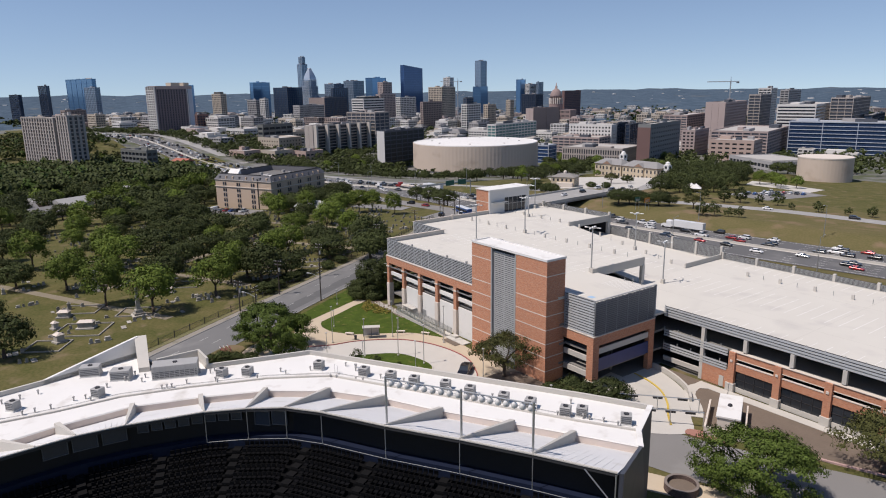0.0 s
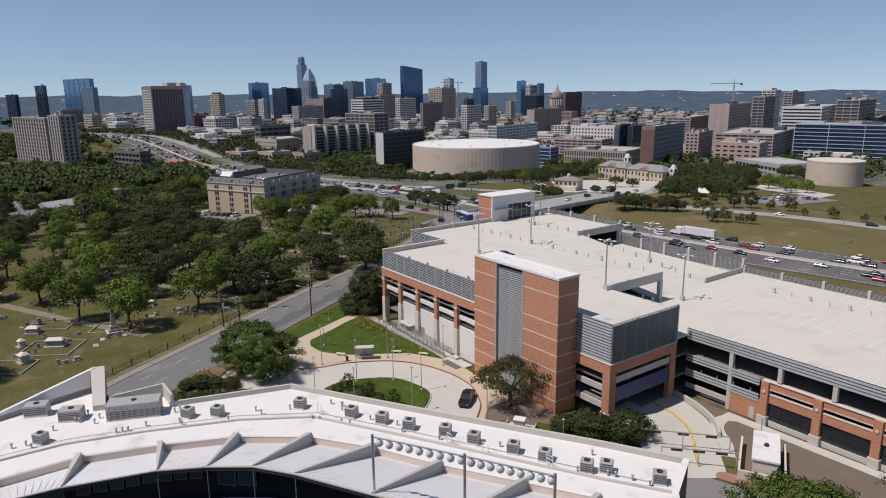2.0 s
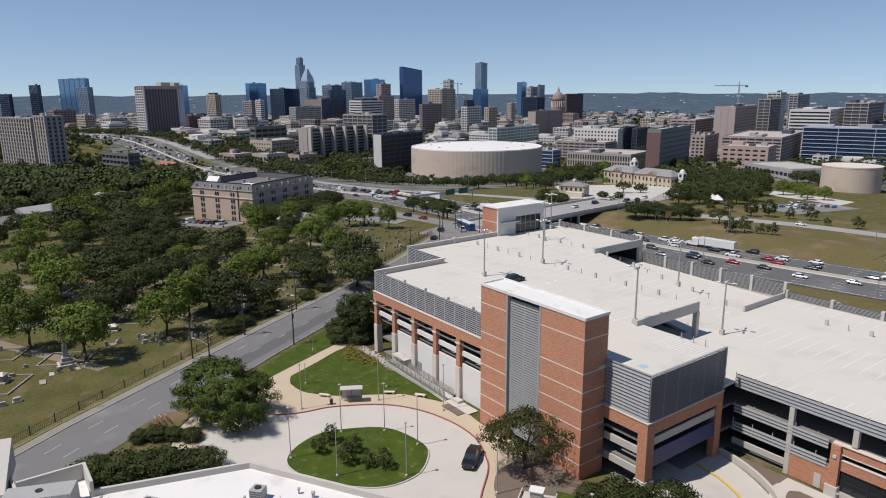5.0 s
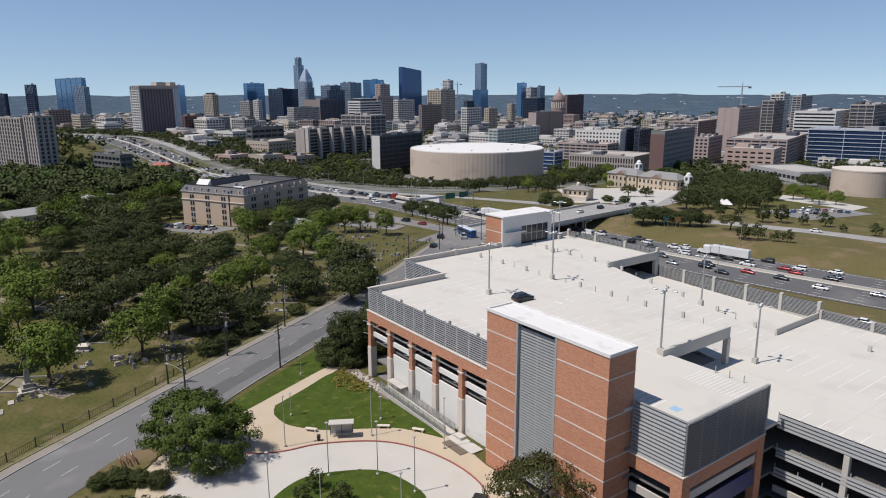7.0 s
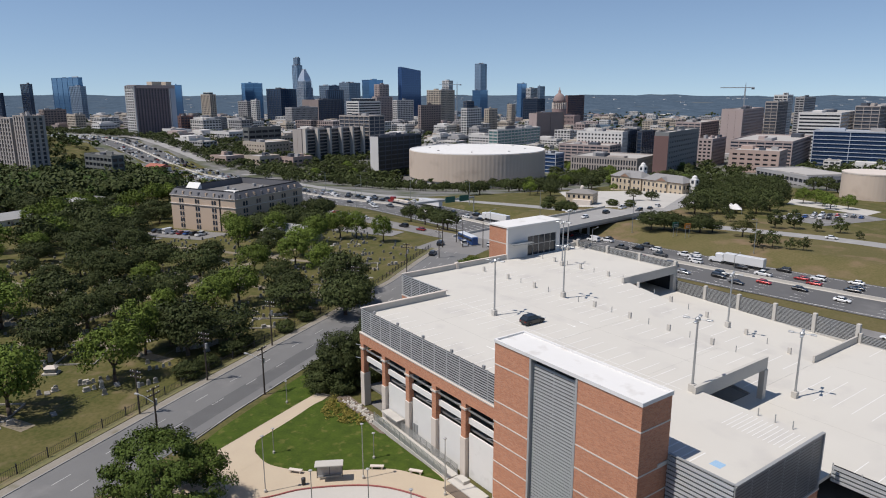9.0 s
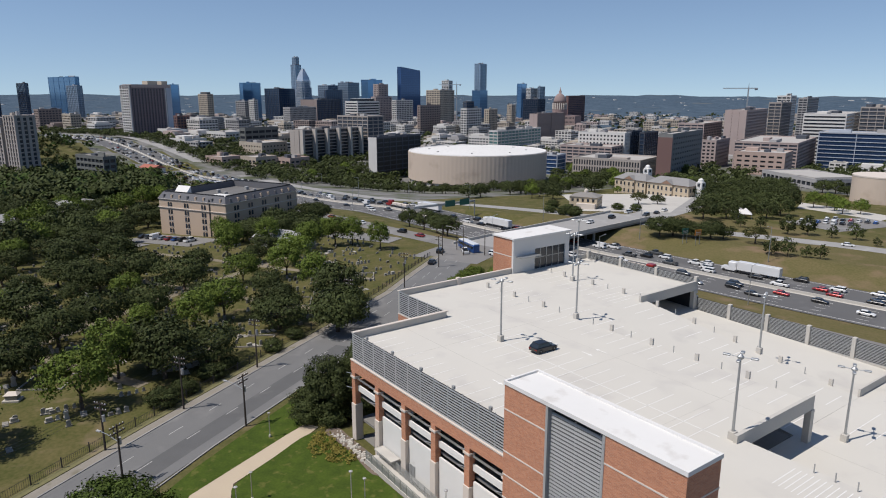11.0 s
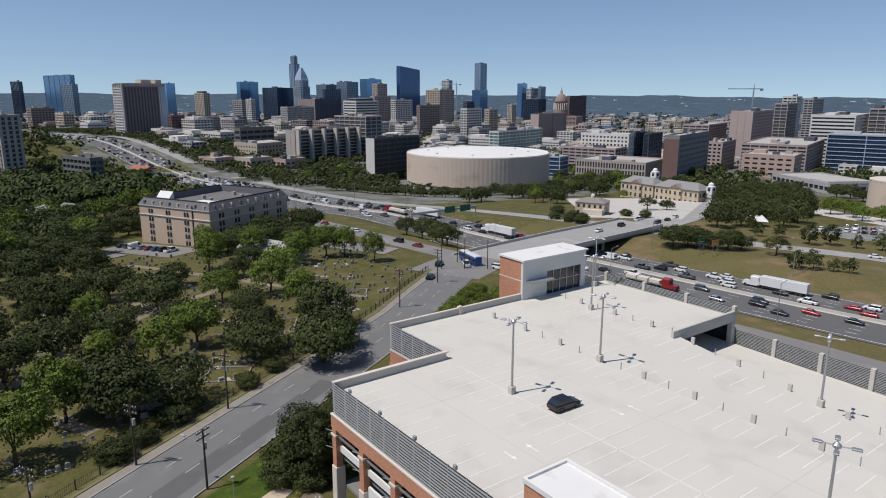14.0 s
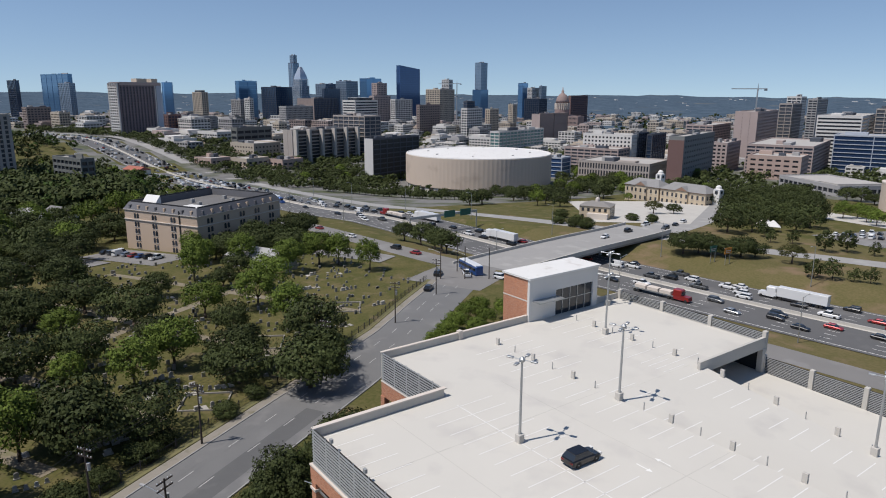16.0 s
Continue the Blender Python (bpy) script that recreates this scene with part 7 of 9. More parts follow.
# ---- downtown ----
block("glass_tower", "dark glass office tower at the edge of downtown", GLD, -1668.1, 55.9, 17.8, 45.3, 8.0, 54.1)
block("glass_tower", "slim dark glass tower downtown", GLD, -1610.2, 106.9, 17.8, 37.0, 8.0, 72.4)
block("glass_tower", "broad pale blue glass tower", GLB, -1802.6, 210.6, 17.8, 130.0, 10.8, 90.1)
block("glass_tower", "grey glass tower in front of a broad one", GLG, -1654.0, 210.0, 17.8, 48.9, 12.7, 68.4)
block("apartment_block", "taupe concrete apartment block with dark balconies", BAL, -567.7, -13.6, 17.8, 62.0, 8.0, 33.5)
block("apartment_block", "taupe concrete apartment block with stepped faces", BAL, -523.3, 3.7, 17.8, 19.4, 14.8, 35.7)
block("office_tower", "brown brick office block", BRN, -1172.7, 97.9, 17.8, 15.3, 35.8, 27.5)
block("office_tower", "beige office block with a flat roof", BEI, -1110.4, 121.6, 17.8, 26.5, 16.1, 20.7)
hotel = block("hotel_tower", "tall plum hotel tower with a white balconied end", HOT, -830.3, 168.6, 17.8, 20.2, 54.0, 61.8, plants=0)
hotel_h = 61.8 - float(natural(-830.3, 168.6)) + 1.0
part("crown", Shape().box(-10.4, 10.6, -25.4, 27.4, hotel_h - 2.6, hotel_h + 0.9), W_PINK, hotel, "pale band round the top of the tower", local=True)
part("crown_roof", Shape().box(-10.0, 10.2, -25.0, 27.0, hotel_h + 0.9, hotel_h + 1.3), M_ROOFTOP, hotel, local=True)
for y0, y1 in ((-1, 12), (18, 26)):
    part("roof_box", Shape().box(-6, 6, y0, y1, hotel_h + 1.3, hotel_h + 5.6), W_BEIGE, hotel, local=True)
part("pale_pier", Shape().box(10.2, 10.9, 20.4, 27.2, 0, hotel_h - 2.7), W_PALEBLUE, hotel, "pale glazed strip down the front", local=True)
part("pale_pier", Shape().box(10.2, 10.8, 18.6, 19.8, 0, hotel_h - 2.7), W_WHITE, hotel, local=True)
s = Shape()
for i in range(int(hotel_h / 3.2)):
    s.box(-9.9, 9.9, -28.6, -27.1, i * 3.2, i * 3.2 + 1.3)
tagged(part("balcony_banding", s, W_WHITE, hotel, "white balconies on the sunny end", local=True), kind="stuff")
for x0 in (-10.1, -5.2, -0.3, 4.6, 9.3):
    part("balcony_fin", Shape().box(x0, x0 + 0.8, -28.8, -27.08, 0, hotel_h), W_WHITE, hotel, local=True)
block("hotel_tower", "blue glass tower behind the hotel", GLB, -1275.7, 322.6, 17.8, 7.3, 17.8, 68.1)
block("office_tower", "sand-coloured tower with a rounded top", BEI, -1267.4, 378.8, 17.8, 28.7, 13.9, 50.6, setback=0.35)
block("office_tower", "maroon brick office block beside the hotel", MAR, -891.7, 223.9, 17.8, 14.6, 19.9, 22.0)
block("office_tower", "grey long office block with a white end wall", (W_GREY, G_WIN, 3.4, 0.45, 2.4, 0.8), -967.1, 284.0, 17.8, 19.7, 44.5, 16.8, lit="blank", end=W_WHITE)
block("office_tower", "dark grey office block with a white end wall", (W_DKGREY, G_WIN, 3.4, 0.45, 3.0, 0.8), -1015.6, 348.6, 17.8, 11.6, 42.1, 13.1, lit="blank", end=W_WHITE)
block("glass_tower", "deep blue glass tower", GLB, -1411.8, 523.7, 17.8, 11.8, 49.1, 74.5)
block("office_tower", "pale grey slab tower", GRY, -1272.6, 452.2, 17.8, 28.8, 9.9, 37.0)
block("office_tower", "white slab tower among other towers", WHT, -1232.1, 459.8, 17.8, 15.6, 9.8, 39.4)
block("glass_tower", "dark blue glass slab", GLD, -1494.5, 628.3, 17.8, 51.4, 50.2, 62.9)
block("glass_tower", "tall stepped glass tower with a slim top", GLG, -1731.4, 780.6, 17.8, 18.8, 21.4, 129.3)
block("glass_tower", "narrow top of a stepped glass tower", GLG, -1736.3, 782.8, 17.8, 14.1, 12.9, 149.6)
block("office_tower", "grey flat office block", (W_GREY, G_WIN, 3.8, 0.5, 3.0, 0.9), -1096.9, 496.3, 17.8, 18.1, 64.9, 27.1)
block("office_tower", "dark brown office block", (W_DARK, G_DARK, 4.2, 0.3, 4.0, 0.8), -1207.3, 592.9, 17.8, 47.3, 65.2, 39.7, lit="blank", end=W_BROWN)
block("glass_tower", "pale glass tower among other towers", GLG, -1390.0, 704.1, 17.8, 32.2, 34.0, 70.1)
block("glass_tower", "black glass tower among other towers", GLD, -1292.2, 667.1, 17.8, 6.0, 50.0, 59.3)
block("glass_tower", "grey glass tower among other towers", GLG, -1457.9, 796.4, 17.8, 33.5, 41.7, 77.9)
block("glass_tower", "blue grey glass tower", GLB, -1474.3, 873.0, 17.8, 23.8, 55.9, 85.7)
block("office_tower", "pink granite tower with stepped shoulders", PNK, -1196.0, 730.8, 17.8, 14.7, 32.1, 70.7)
block("office_tower", "pink granite shoulder of a stepped tower", PNK, -1184.2, 725.2, 17.8, 12.9, 52.4, 44.8)
block("office_tower", "white office block with ribbon windows", (W_WHITE, G_WIN, 4.6, 0.5, 40, 1.0), -1030.5, 590.7, 17.8, 30.7, 59.9, 38.0, setback=0.3)
block("glass_tower", "dark blue glass tower with a slanted roof", GLN, -1301.3, 873.8, 17.8, 10.5, 75.0, 106.1, slant=7)
block("office_tower", "white office block with a square grid", WHT, -1093.7, 719.8, 17.8, 11.9, 53.5, 38.4)
block("office_tower", "beige stepped office block with a domed top", BEI, -1096.1, 816.8, 17.8, 35.9, 51.8, 58.3)
block("office_tower", "brown office block under a pyramid roof", BRN, -858.6, 619.9, 17.8, 6.0, 55.9, 32.5)
block("office_tower", "slender white residential tower", WHT, -1434.8, 1087.0, 17.8, 23.1, 19.0, 85.6)
block("glass_tower", "very tall pale residential tower", GLG, -1537.9, 1289.4, 17.8, 20.6, 35.3, 138.0)
block("glass_tower", "lower half of a very tall pale tower", GLB, -1535.0, 1284.8, 17.8, 28.7, 41.6, 60.5)
block("office_tower", "white and grey office block", WHT, -759.1, 630.7, 17.8, 10.7, 42.4, 29.2)
block("office_tower", "dark top storey of a pale office block", DRK, -757.8, 624.2, 17.8, 6.5, 21.0, 39.5)
block("office_tower", "beige low tower among other towers", BEI, -787.7, 695.4, 17.8, 8.9, 27.0, 26.7)
block("office_tower", "beige small tower among other towers", BEI, -1023.1, 952.5, 17.8, 11.3, 17.1, 28.3)
block("glass_tower", "blue glass slim tower", GLB, -1380.1, 1312.7, 17.8, 15.0, 30.0, 78.7)
block("office_tower", "white tower behind the capitol", WHT, -1364.0, 1336.8, 17.8, 14.8, 40.9, 66.0)
block("office_tower", "pale tower behind the capitol", GLG, -1348.3, 1359.0, 17.8, 7.3, 31.4, 70.7)
block("office_tower", "grey low tower among other towers", GLD, -1146.7, 1138.7, 17.8, 39.4, 41.3, 38.5)
block("office_tower", "maroon office tower among other towers", MAR, -947.3, 1069.8, 17.8, 6.0, 83.1, 47.1, lit="blank")
block("office_tower", "brown windowless block among other towers", (W_BROWN, W_BROWN, 14.0, 0.04, 40, 0.6), -697.0, 737.0, 17.8, 13.9, 94.6, 21.3, lit="blank", end=W_PINK)
block("office_tower", "white office building with square windows", PUN, -434.2, 567.3, 17.8, 55.7, 24.2, 9.0)
block("office_tower", "dark glass office block", GLD, -415.5, 594.7, 17.8, 6.0, 32.5, 10.2)
block("office_tower", "black glass office block", GLD, -406.1, 609.5, 17.8, 6.0, 45.5, 9.0)
block("parking_structure", "pale concrete parking structure", PRK, -429.1, 538.9, 17.8, 60.8, 32.5, -4.2)
block("office_tower", "tan low building with many upright fins", FIN, -338.1, 472.0, 17.8, 65.8, 53.7, -6.8)
red = block("office_tower", "red brick and grey stucco office block", RED, -292.0, 505.8, 17.8, 12.6, 92.0, 17.7)
part("brick_face", Shape().box(-6.4, 6.4, -46.7, -46.2, 0, 17.7 - float(natural(-292.0, 505.8)) - 1.5), W_MAROON, red, "dark red brick end wall", local=True)
block("parking_structure", "white parking structure among other towers", PRK, -448.9, 775.5, 17.8, 32.6, 88.7, 14.5)
block("office_tower", "pink concrete office block", PNK, -343.3, 644.7, 17.8, 15.5, 57.7, 3.1)
block("office_tower", "pink concrete slab tower with blank ends", PNK, -389.2, 783.0, 17.8, 24.7, 120.0, 32.3, lit="blank")
block("construction_frame", "white concrete tower frame under construction", FRM, -411.0, 904.3, 17.8, 15.8, 75.4, 39.9)
block("office_tower", "white tower with an arched top", WHT, -444.2, 984.3, 17.8, 18.6, 47.0, 48.6)
block("office_tower", "grey slab tower among other towers", GRY, -481.9, 1130.3, 17.8, 13.2, 120.0, 44.7)
block("office_tower", "white office block with dark ribbon windows", STR, -301.6, 821.2, 15.9, 43.5, 120.0, 29.4)
block("construction_frame", "concrete tower frame under construction with red hoardings", FRM, -277.2, 890.0, 13.6, 25.3, 120.0, 36.3)
block("parking_structure", "pink concrete parking structure", PRK, -294.3, 681.8, 17.8, 59.8, 120.0, 4.0)
block("office_tower", "salmon-coloured low building among other towers", SAL, -255.0, 585.0, 17.8, 44.0, 40.0, -1.5)
block("glass_tower", "long dark blue glass office building", STB, -218.0, 738.0, 16.8, 104.0, 36.0, 12.2)
block("glass_tower", "long black glass office building", GLD, -267.3, 941.9, 14.6, 9.3, 120.0, 13.8)
fin_slab = block("apartment_block", "concrete apartment slab with wide pale fins and dark balconies", (W_BALC, G_WIN, 3.4, 0.15, 19.0, 0.6), -604.4, 301.7, 17.8, 14.0, 95.9, 14.0, lit="blank")
fin_h = 14.0 - float(natural(-604.4, 301.7)) + 1.0
W_FIN = wall_mat("cream_concrete_fin", (0.50, 0.46, 0.41))
for k in range(6):
    y0 = -47.4 + k * 18.1
    part("fin", Shape().box(7.07, 12.2, y0, y0 + 2.6, 0, fin_h + 1.2), W_FIN, fin_slab, "wide pale concrete fin", local=True)
    if k < 5:
        s = Shape()
        for i in range(1, int(fin_h / 3.4)):
            s.box(7.07, 9.2, y0 + 2.7, y0 + 18.0, i * 3.4 + 0.1, i * 3.4 + 0.8)
        tagged(part("balcony_banding", s, W_BALC, fin_slab, local=True), kind="stuff")
block("construction_frame", "open concrete frame of an unfinished building", FRM, -636.3, 362.3, 17.8, 49.0, 27.9, 26.0)
block("office_tower", "low black glass office building", (W_DARK, W_BLACK, 4.2, 0.22, 9.0, 0.7), -481.6, 313.4, 17.8, 10.6, 67.1, 11.6, lit="blank", end=W_WHITE)
block("office_tower", "teal glass medical building", TEA, -618.9, 598.3, 17.8, 14.0, 120.0, 4.0)
block("office_tower", "dark grey low hall with a flat roof", (W_DKGREY, G_WIN, 6.0, 0.5, 9.0, 1.0), -679.4, 252.7, 17.8, 10.0, 47.8, 13.8)
block("office_tower", "cream two-storey commercial building", (W_BEIGE, G_WIN, 4.5, 0.62, 5.0, 2.4), -640.0, 241.0, 17.8, 38.0, 35.0, 0.0)
block("shop_building", "low shop with a pinkish roof", (W_SALMON, G_WIN, 4.5, 0.6, 6.0, 1.6), -588.0, 178.0, 17.8, 26.0, 22.0, -8.5)
block("shop_building", "low cream shop beside the highway", (W_BEIGE, G_WIN, 4.5, 0.6, 6.0, 1.6), -571.0, 208.0, 17.8, 24.0, 26.0, -9.0)
block("shop_building", "low pink-roofed shop beside the highway", (W_SALMON, G_WIN, 4.5, 0.6, 6.0, 1.6), -560.0, 240.0, 17.8, 20.0, 26.0, -11.0)
block("office_tower", "dark grey low office building with a flat roof", (W_DKGREY, G_WIN, 3.8, 0.42, 5.5, 0.9), -470.2, 44.3, 17.8, 39.5, 9.4, 7.5)
block("office_tower", "blue and white low building beside the arena", STB, -401.8, 449.9, 17.8, 21.0, 19.1, -7.7)
hall = block("office_tower", "long grey low hall with stepped pale roofs", GRY, -162.0, 486.0, -29.0, 66.0, 40.0, -8.0, plants=0)
for k in range(3):
    part("roof_step", Shape().box(-30 + k * 20, -13 + k * 20, -17, 17, 8.4, 9.8 + k * 0.5), M_ROOFTOP, hall, local=True)

# low buildings filling the town between the larger ones
fr = random.Random(21)
strips = Shape()
LOW_KINDS = ((W_WHITE, "pale low buildings crowded through the town", 200), (W_BEIGE, "beige low buildings crowded through the town", 250), (W_GREY, "grey low buildings crowded through the town", 260), (W_BROWN, "brown low buildings crowded through the town", 170), (W_PINK, "pinkish low buildings crowded through the town", 90))
for wallm, label, count in LOW_KINDS:
    walls, decks = Shape(), Shape()
    for k in range(count * 3):
        far = k % 6
        a = fr.uniform(math.radians(104), math.radians(176))
        d = fr.uniform(760, 1000) if far < 2 else fr.uniform(900, 1500) if far < 4 else fr.uniform(1500, 2800)
        x, y = 62 + d * math.cos(a), -28 + d * math.sin(a)
        w, e = fr.uniform(12, 38), fr.uniform(12, 30)
        if y < line_y(x) + 62 or math.hypot(x + 392, y - 344) < 125 or not open_ground(x, y, 13) or (d < 640 and a < math.radians(128)):
            continue
        h = fr.choice((4, 5, 7, 9)) if far < 2 else fr.choice((5, 7, 9, 12, 16, 20))
        FOOTPRINTS.append((x, y, math.cos(radians(17.8)), math.sin(radians(17.8)), w / 2, e / 2))
        m = pose(x, y, gz(x, y), 0, 0, 17.8)
        walls.box(-w / 2, w / 2, -e / 2, e / 2, -3, h, m)
        for q in ((-w / 2, w / 2, -e / 2, -e / 2 + 0.4), (-w / 2, w / 2, e / 2 - 0.4, e / 2), (-w / 2, -w / 2 + 0.4, -e / 2 + 0.4, e / 2 - 0.4), (w / 2 - 0.4, w / 2, -e / 2 + 0.4, e / 2 - 0.4)):
            walls.box(*q, h, h + 0.9, m)
        decks.box(-w / 2 + 0.41, w / 2 - 0.41, -e / 2 + 0.41, e / 2 - 0.41, h, h + 0.25, m)
        for q in range(fr.randint(2, 4)):
            u, v, p, o = fr.uniform(-w / 3, w / 3), fr.uniform(-e / 3, e / 3), fr.uniform(0.8, 3.2), fr.uniform(0.8, 2.4)
            decks.box(u - p, u + p, v - o, v + o, h + 0.25, h + fr.uniform(1.2, 2.8), m)
        if fr.random() < 0.4:
            walls.box(-w / 2 + 2, w / 8, -e / 4, e / 2 - 1.5, h + 0.25, h + 3.4, m)
        for q in range(1, max(2, round(h / 3.6) + 1)):
            z = min(q * 3.6 - 2.2, h - 2)
            nw, ne = max(2, int(w / 4.5)), max(2, int(e / 4.5))
            for i in range(nw):
                u = -w / 2 + (i + 0.5) * w / nw
                strips.add([(u + c * w / nw * 0.36, -e / 2 - 0.04, z + q_) for c, q_ in ((-1, 0), (1, 0), (1, 1.7), (-1, 1.7))], [(0, 1, 2, 3)], m)
            for i in range(ne):
                v = -e / 2 + (i + 0.5) * e / ne
                strips.add([(w / 2 + 0.04, v + c * e / ne * 0.36, z + q_) for c, q_ in ((-1, 0), (1, 0), (1, 1.7), (-1, 1.7))], [(0, 1, 2, 3)], m)
    tagged(part("town_buildings", walls, wallm), label, "buildings", kind="stuff")
    tagged(part("town_roofs", decks, M_ROOFTOP), "flat gravel roofs and plant of the low buildings", "roofs", kind="stuff")
tagged(part("town_windows", strips, G_WIN), "dark windows of the low buildings", "windows", kind="stuff")
far_trees(12, 430, roadside_town, 4.6, 0.125, 210, "dark trees between the shops and the highway", M_OAK)
far_trees(4, 2000, town, 5.2, 0.19, 100, "street trees between the downtown buildings", M_OAK)
# pale clearings and roofs on the far hills
s = Shape()
for k in range(420):
    a, d = fr.uniform(math.radians(100), math.radians(182)), fr.uniform(2000, 4300)
    x, y = 62 + d * math.cos(a), -28 + d * math.sin(a)
    w, e = fr.uniform(9, 30), fr.uniform(8, 16)
    s.box(-w / 2, w / 2, -e / 2, e / 2, -3, fr.uniform(5, 9), pose(x, y, gz(x, y), 0, 0, fr.uniform(0, 180)))
tagged(part("hill_houses", s, W_WHITE), "pale rooftops scattered over the wooded hills", "buildings", kind="stuff")

# ---- vehicles ----
def paint(name, c, metal=0.3):
    m = mat(name, c, tuple(v * 0.9 for v in c), 2.0, 0.3, 0.3, metal=metal)
    m.node_tree.nodes["Principled BSDF"].inputs["Coat Weight"].default_value = 0.6
    return m


P_BLACK, P_WHITE, P_SILVER, P_RED, P_BLUE, P_GREY = paint("black_paint", (0.012, 0.012, 0.014)), paint("white_paint", (0.72, 0.72, 0.71), 0.0), paint("silver_paint", (0.42, 0.43, 0.44), 0.6), paint("red_paint", (0.32, 0.025, 0.025)), paint("blue_paint", (0.03, 0.09, 0.28)), paint("grey_paint", (0.09, 0.095, 0.10))
M_LAMP = mat("headlamp_plastic", (0.75, 0.75, 0.72), (0.65, 0.65, 0.63), 1, 0.1, 0.2)
M_TAIL = mat("tail_lamp_plastic", (0.3, 0.02, 0.02), (0.25, 0.02, 0.02), 1, 0.1, 0.25)
TYRE = {}


def wheel(parent, x, y, r=0.34, w=0.22, rims=True):
    if r not in TYRE:
        TYRE[r] = (Shape().lathe([(r * 0.62, -w / 2), (r * 0.94, -w / 2), (r, -w * 0.3), (r, w * 0.3), (r * 0.94, w / 2), (r * 0.62, w / 2)], 12).mesh("tyre"),
                   Shape().lathe([(r * 0.1, -w * 0.52), (r * 0.63, -w * 0.4), (r * 0.63, w * 0.4), (r * 0.1, w * 0.52)], 10).mesh("rim"))
    ty = part("wheel", TYRE[r][0], M_RUBBER, parent, at=pose(x, y, r, 90, 0, 0), local=True)
    if rims:
        part("rim", TYRE[r][1], M_METAL, ty, local=True)


def car(kind, colour, label, rims=False):
    """A car at the origin that looks along +x."""
    L, W, H = {"sedan": (4.7, 1.82, 1.46), "suv": (4.7, 1.9, 1.74), "pickup": (5.7, 1.98, 1.86), "van": (5.6, 2.0, 2.3), "hatch": (4.2, 1.8, 1.5)}[kind]
    c = thing(kind if kind in ("pickup", "van") else "car", (0, 0, -300), label, "car" if kind in ("sedan", "suv", "hatch") else kind)
    wb = L * 0.3
    belt = {"sedan": 0.92, "suv": 1.08, "pickup": 1.12, "van": 1.2, "hatch": 0.95}[kind]

    def ring(x, hw, z0, z1):
        return [(x, -hw, z0 + 0.1), (x, -hw * 0.96, z0), (x, hw * 0.96, z0), (x, hw, z0 + 0.1), (x, hw, z1 - 0.12), (x, hw * 0.9, z1), (x, -hw * 0.9, z1), (x, -hw, z1 - 0.12)]
    w = W / 2
    nose = belt - (0.12 if kind in ("sedan", "suv", "hatch") else 0.05)
    s = Shape().loft([ring(-L / 2, w * 0.86, 0.35, belt - 0.08), ring(-L / 2 + 0.25, w, 0.28, belt), ring(0, w, 0.22, belt), ring(L / 2 - 1.2, w, 0.24, nose + 0.04), ring(L / 2 - 0.3, w * 0.96, 0.28, nose - 0.1), ring(L / 2, w * 0.82, 0.36, nose - 0.25)])
    part("body", s, colour, c, local=True)
    a, b = {"sedan": (-L / 2 + 0.55, L / 2 - 1.25), "suv": (-L / 2 + 0.1, L / 2 - 1.25), "pickup": (-0.75, L / 2 - 1.3), "van": (-L / 2 + 0.05, L / 2 - 0.75), "hatch": (-L / 2 + 0.12, L / 2 - 1.1)}[kind]
    rear = {"sedan": 0.55, "hatch": 0.5}.get(kind, 0.22)
    s = Shape().loft([[(a, -w * 0.9, belt - 0.02), (b, -w * 0.9, belt - 0.02), (b, w * 0.9, belt - 0.02), (a, w * 0.9, belt - 0.02)],
                      [(a + rear, -w * 0.76, H - 0.08), (b - 0.75, -w * 0.76, H - 0.08), (b - 0.75, w * 0.76, H - 0.08), (a + rear, w * 0.76, H - 0.08)]])
    part("cabin_glass", s, M_GLASS, c, local=True)
    part("roof", Shape().soft_box(a + rear - 0.05, b - 0.7, -w * 0.78, w * 0.78, H - 0.1, H, 0.05), colour, c, local=True)
    if kind == "van":
        part("panel", Shape().box(a + 0.1, b - 1.6, -w * 0.92, w * 0.92, belt, H - 0.12), colour, c, local=True)
    if kind == "pickup":
        part("bed", Shape().box(-L / 2 + 0.15, -0.85, -w * 0.8, w * 0.8, belt - 0.03, belt + 0.015), M_RUBBER, c, local=True)
    for sx, m in ((1, M_LAMP), (-1, M_TAIL)) if rims else ():
        for sy in (-1, 1):
            x = sx * (L / 2 - 0.12)
            part("headlight" if sx > 0 else "tail_light", Shape().box(x - 0.12, x + 0.12, sy * w * 0.68 - 0.2, sy * w * 0.68 + 0.2, 0.6, 0.78), m, c, local=True)
    for sx in (-1, 1):
        for sy in (-1, 1):
            wheel(c, sx * wb, sy * (w - 0.1), 0.34 if kind == "sedan" else 0.38, rims=rims)
    return c


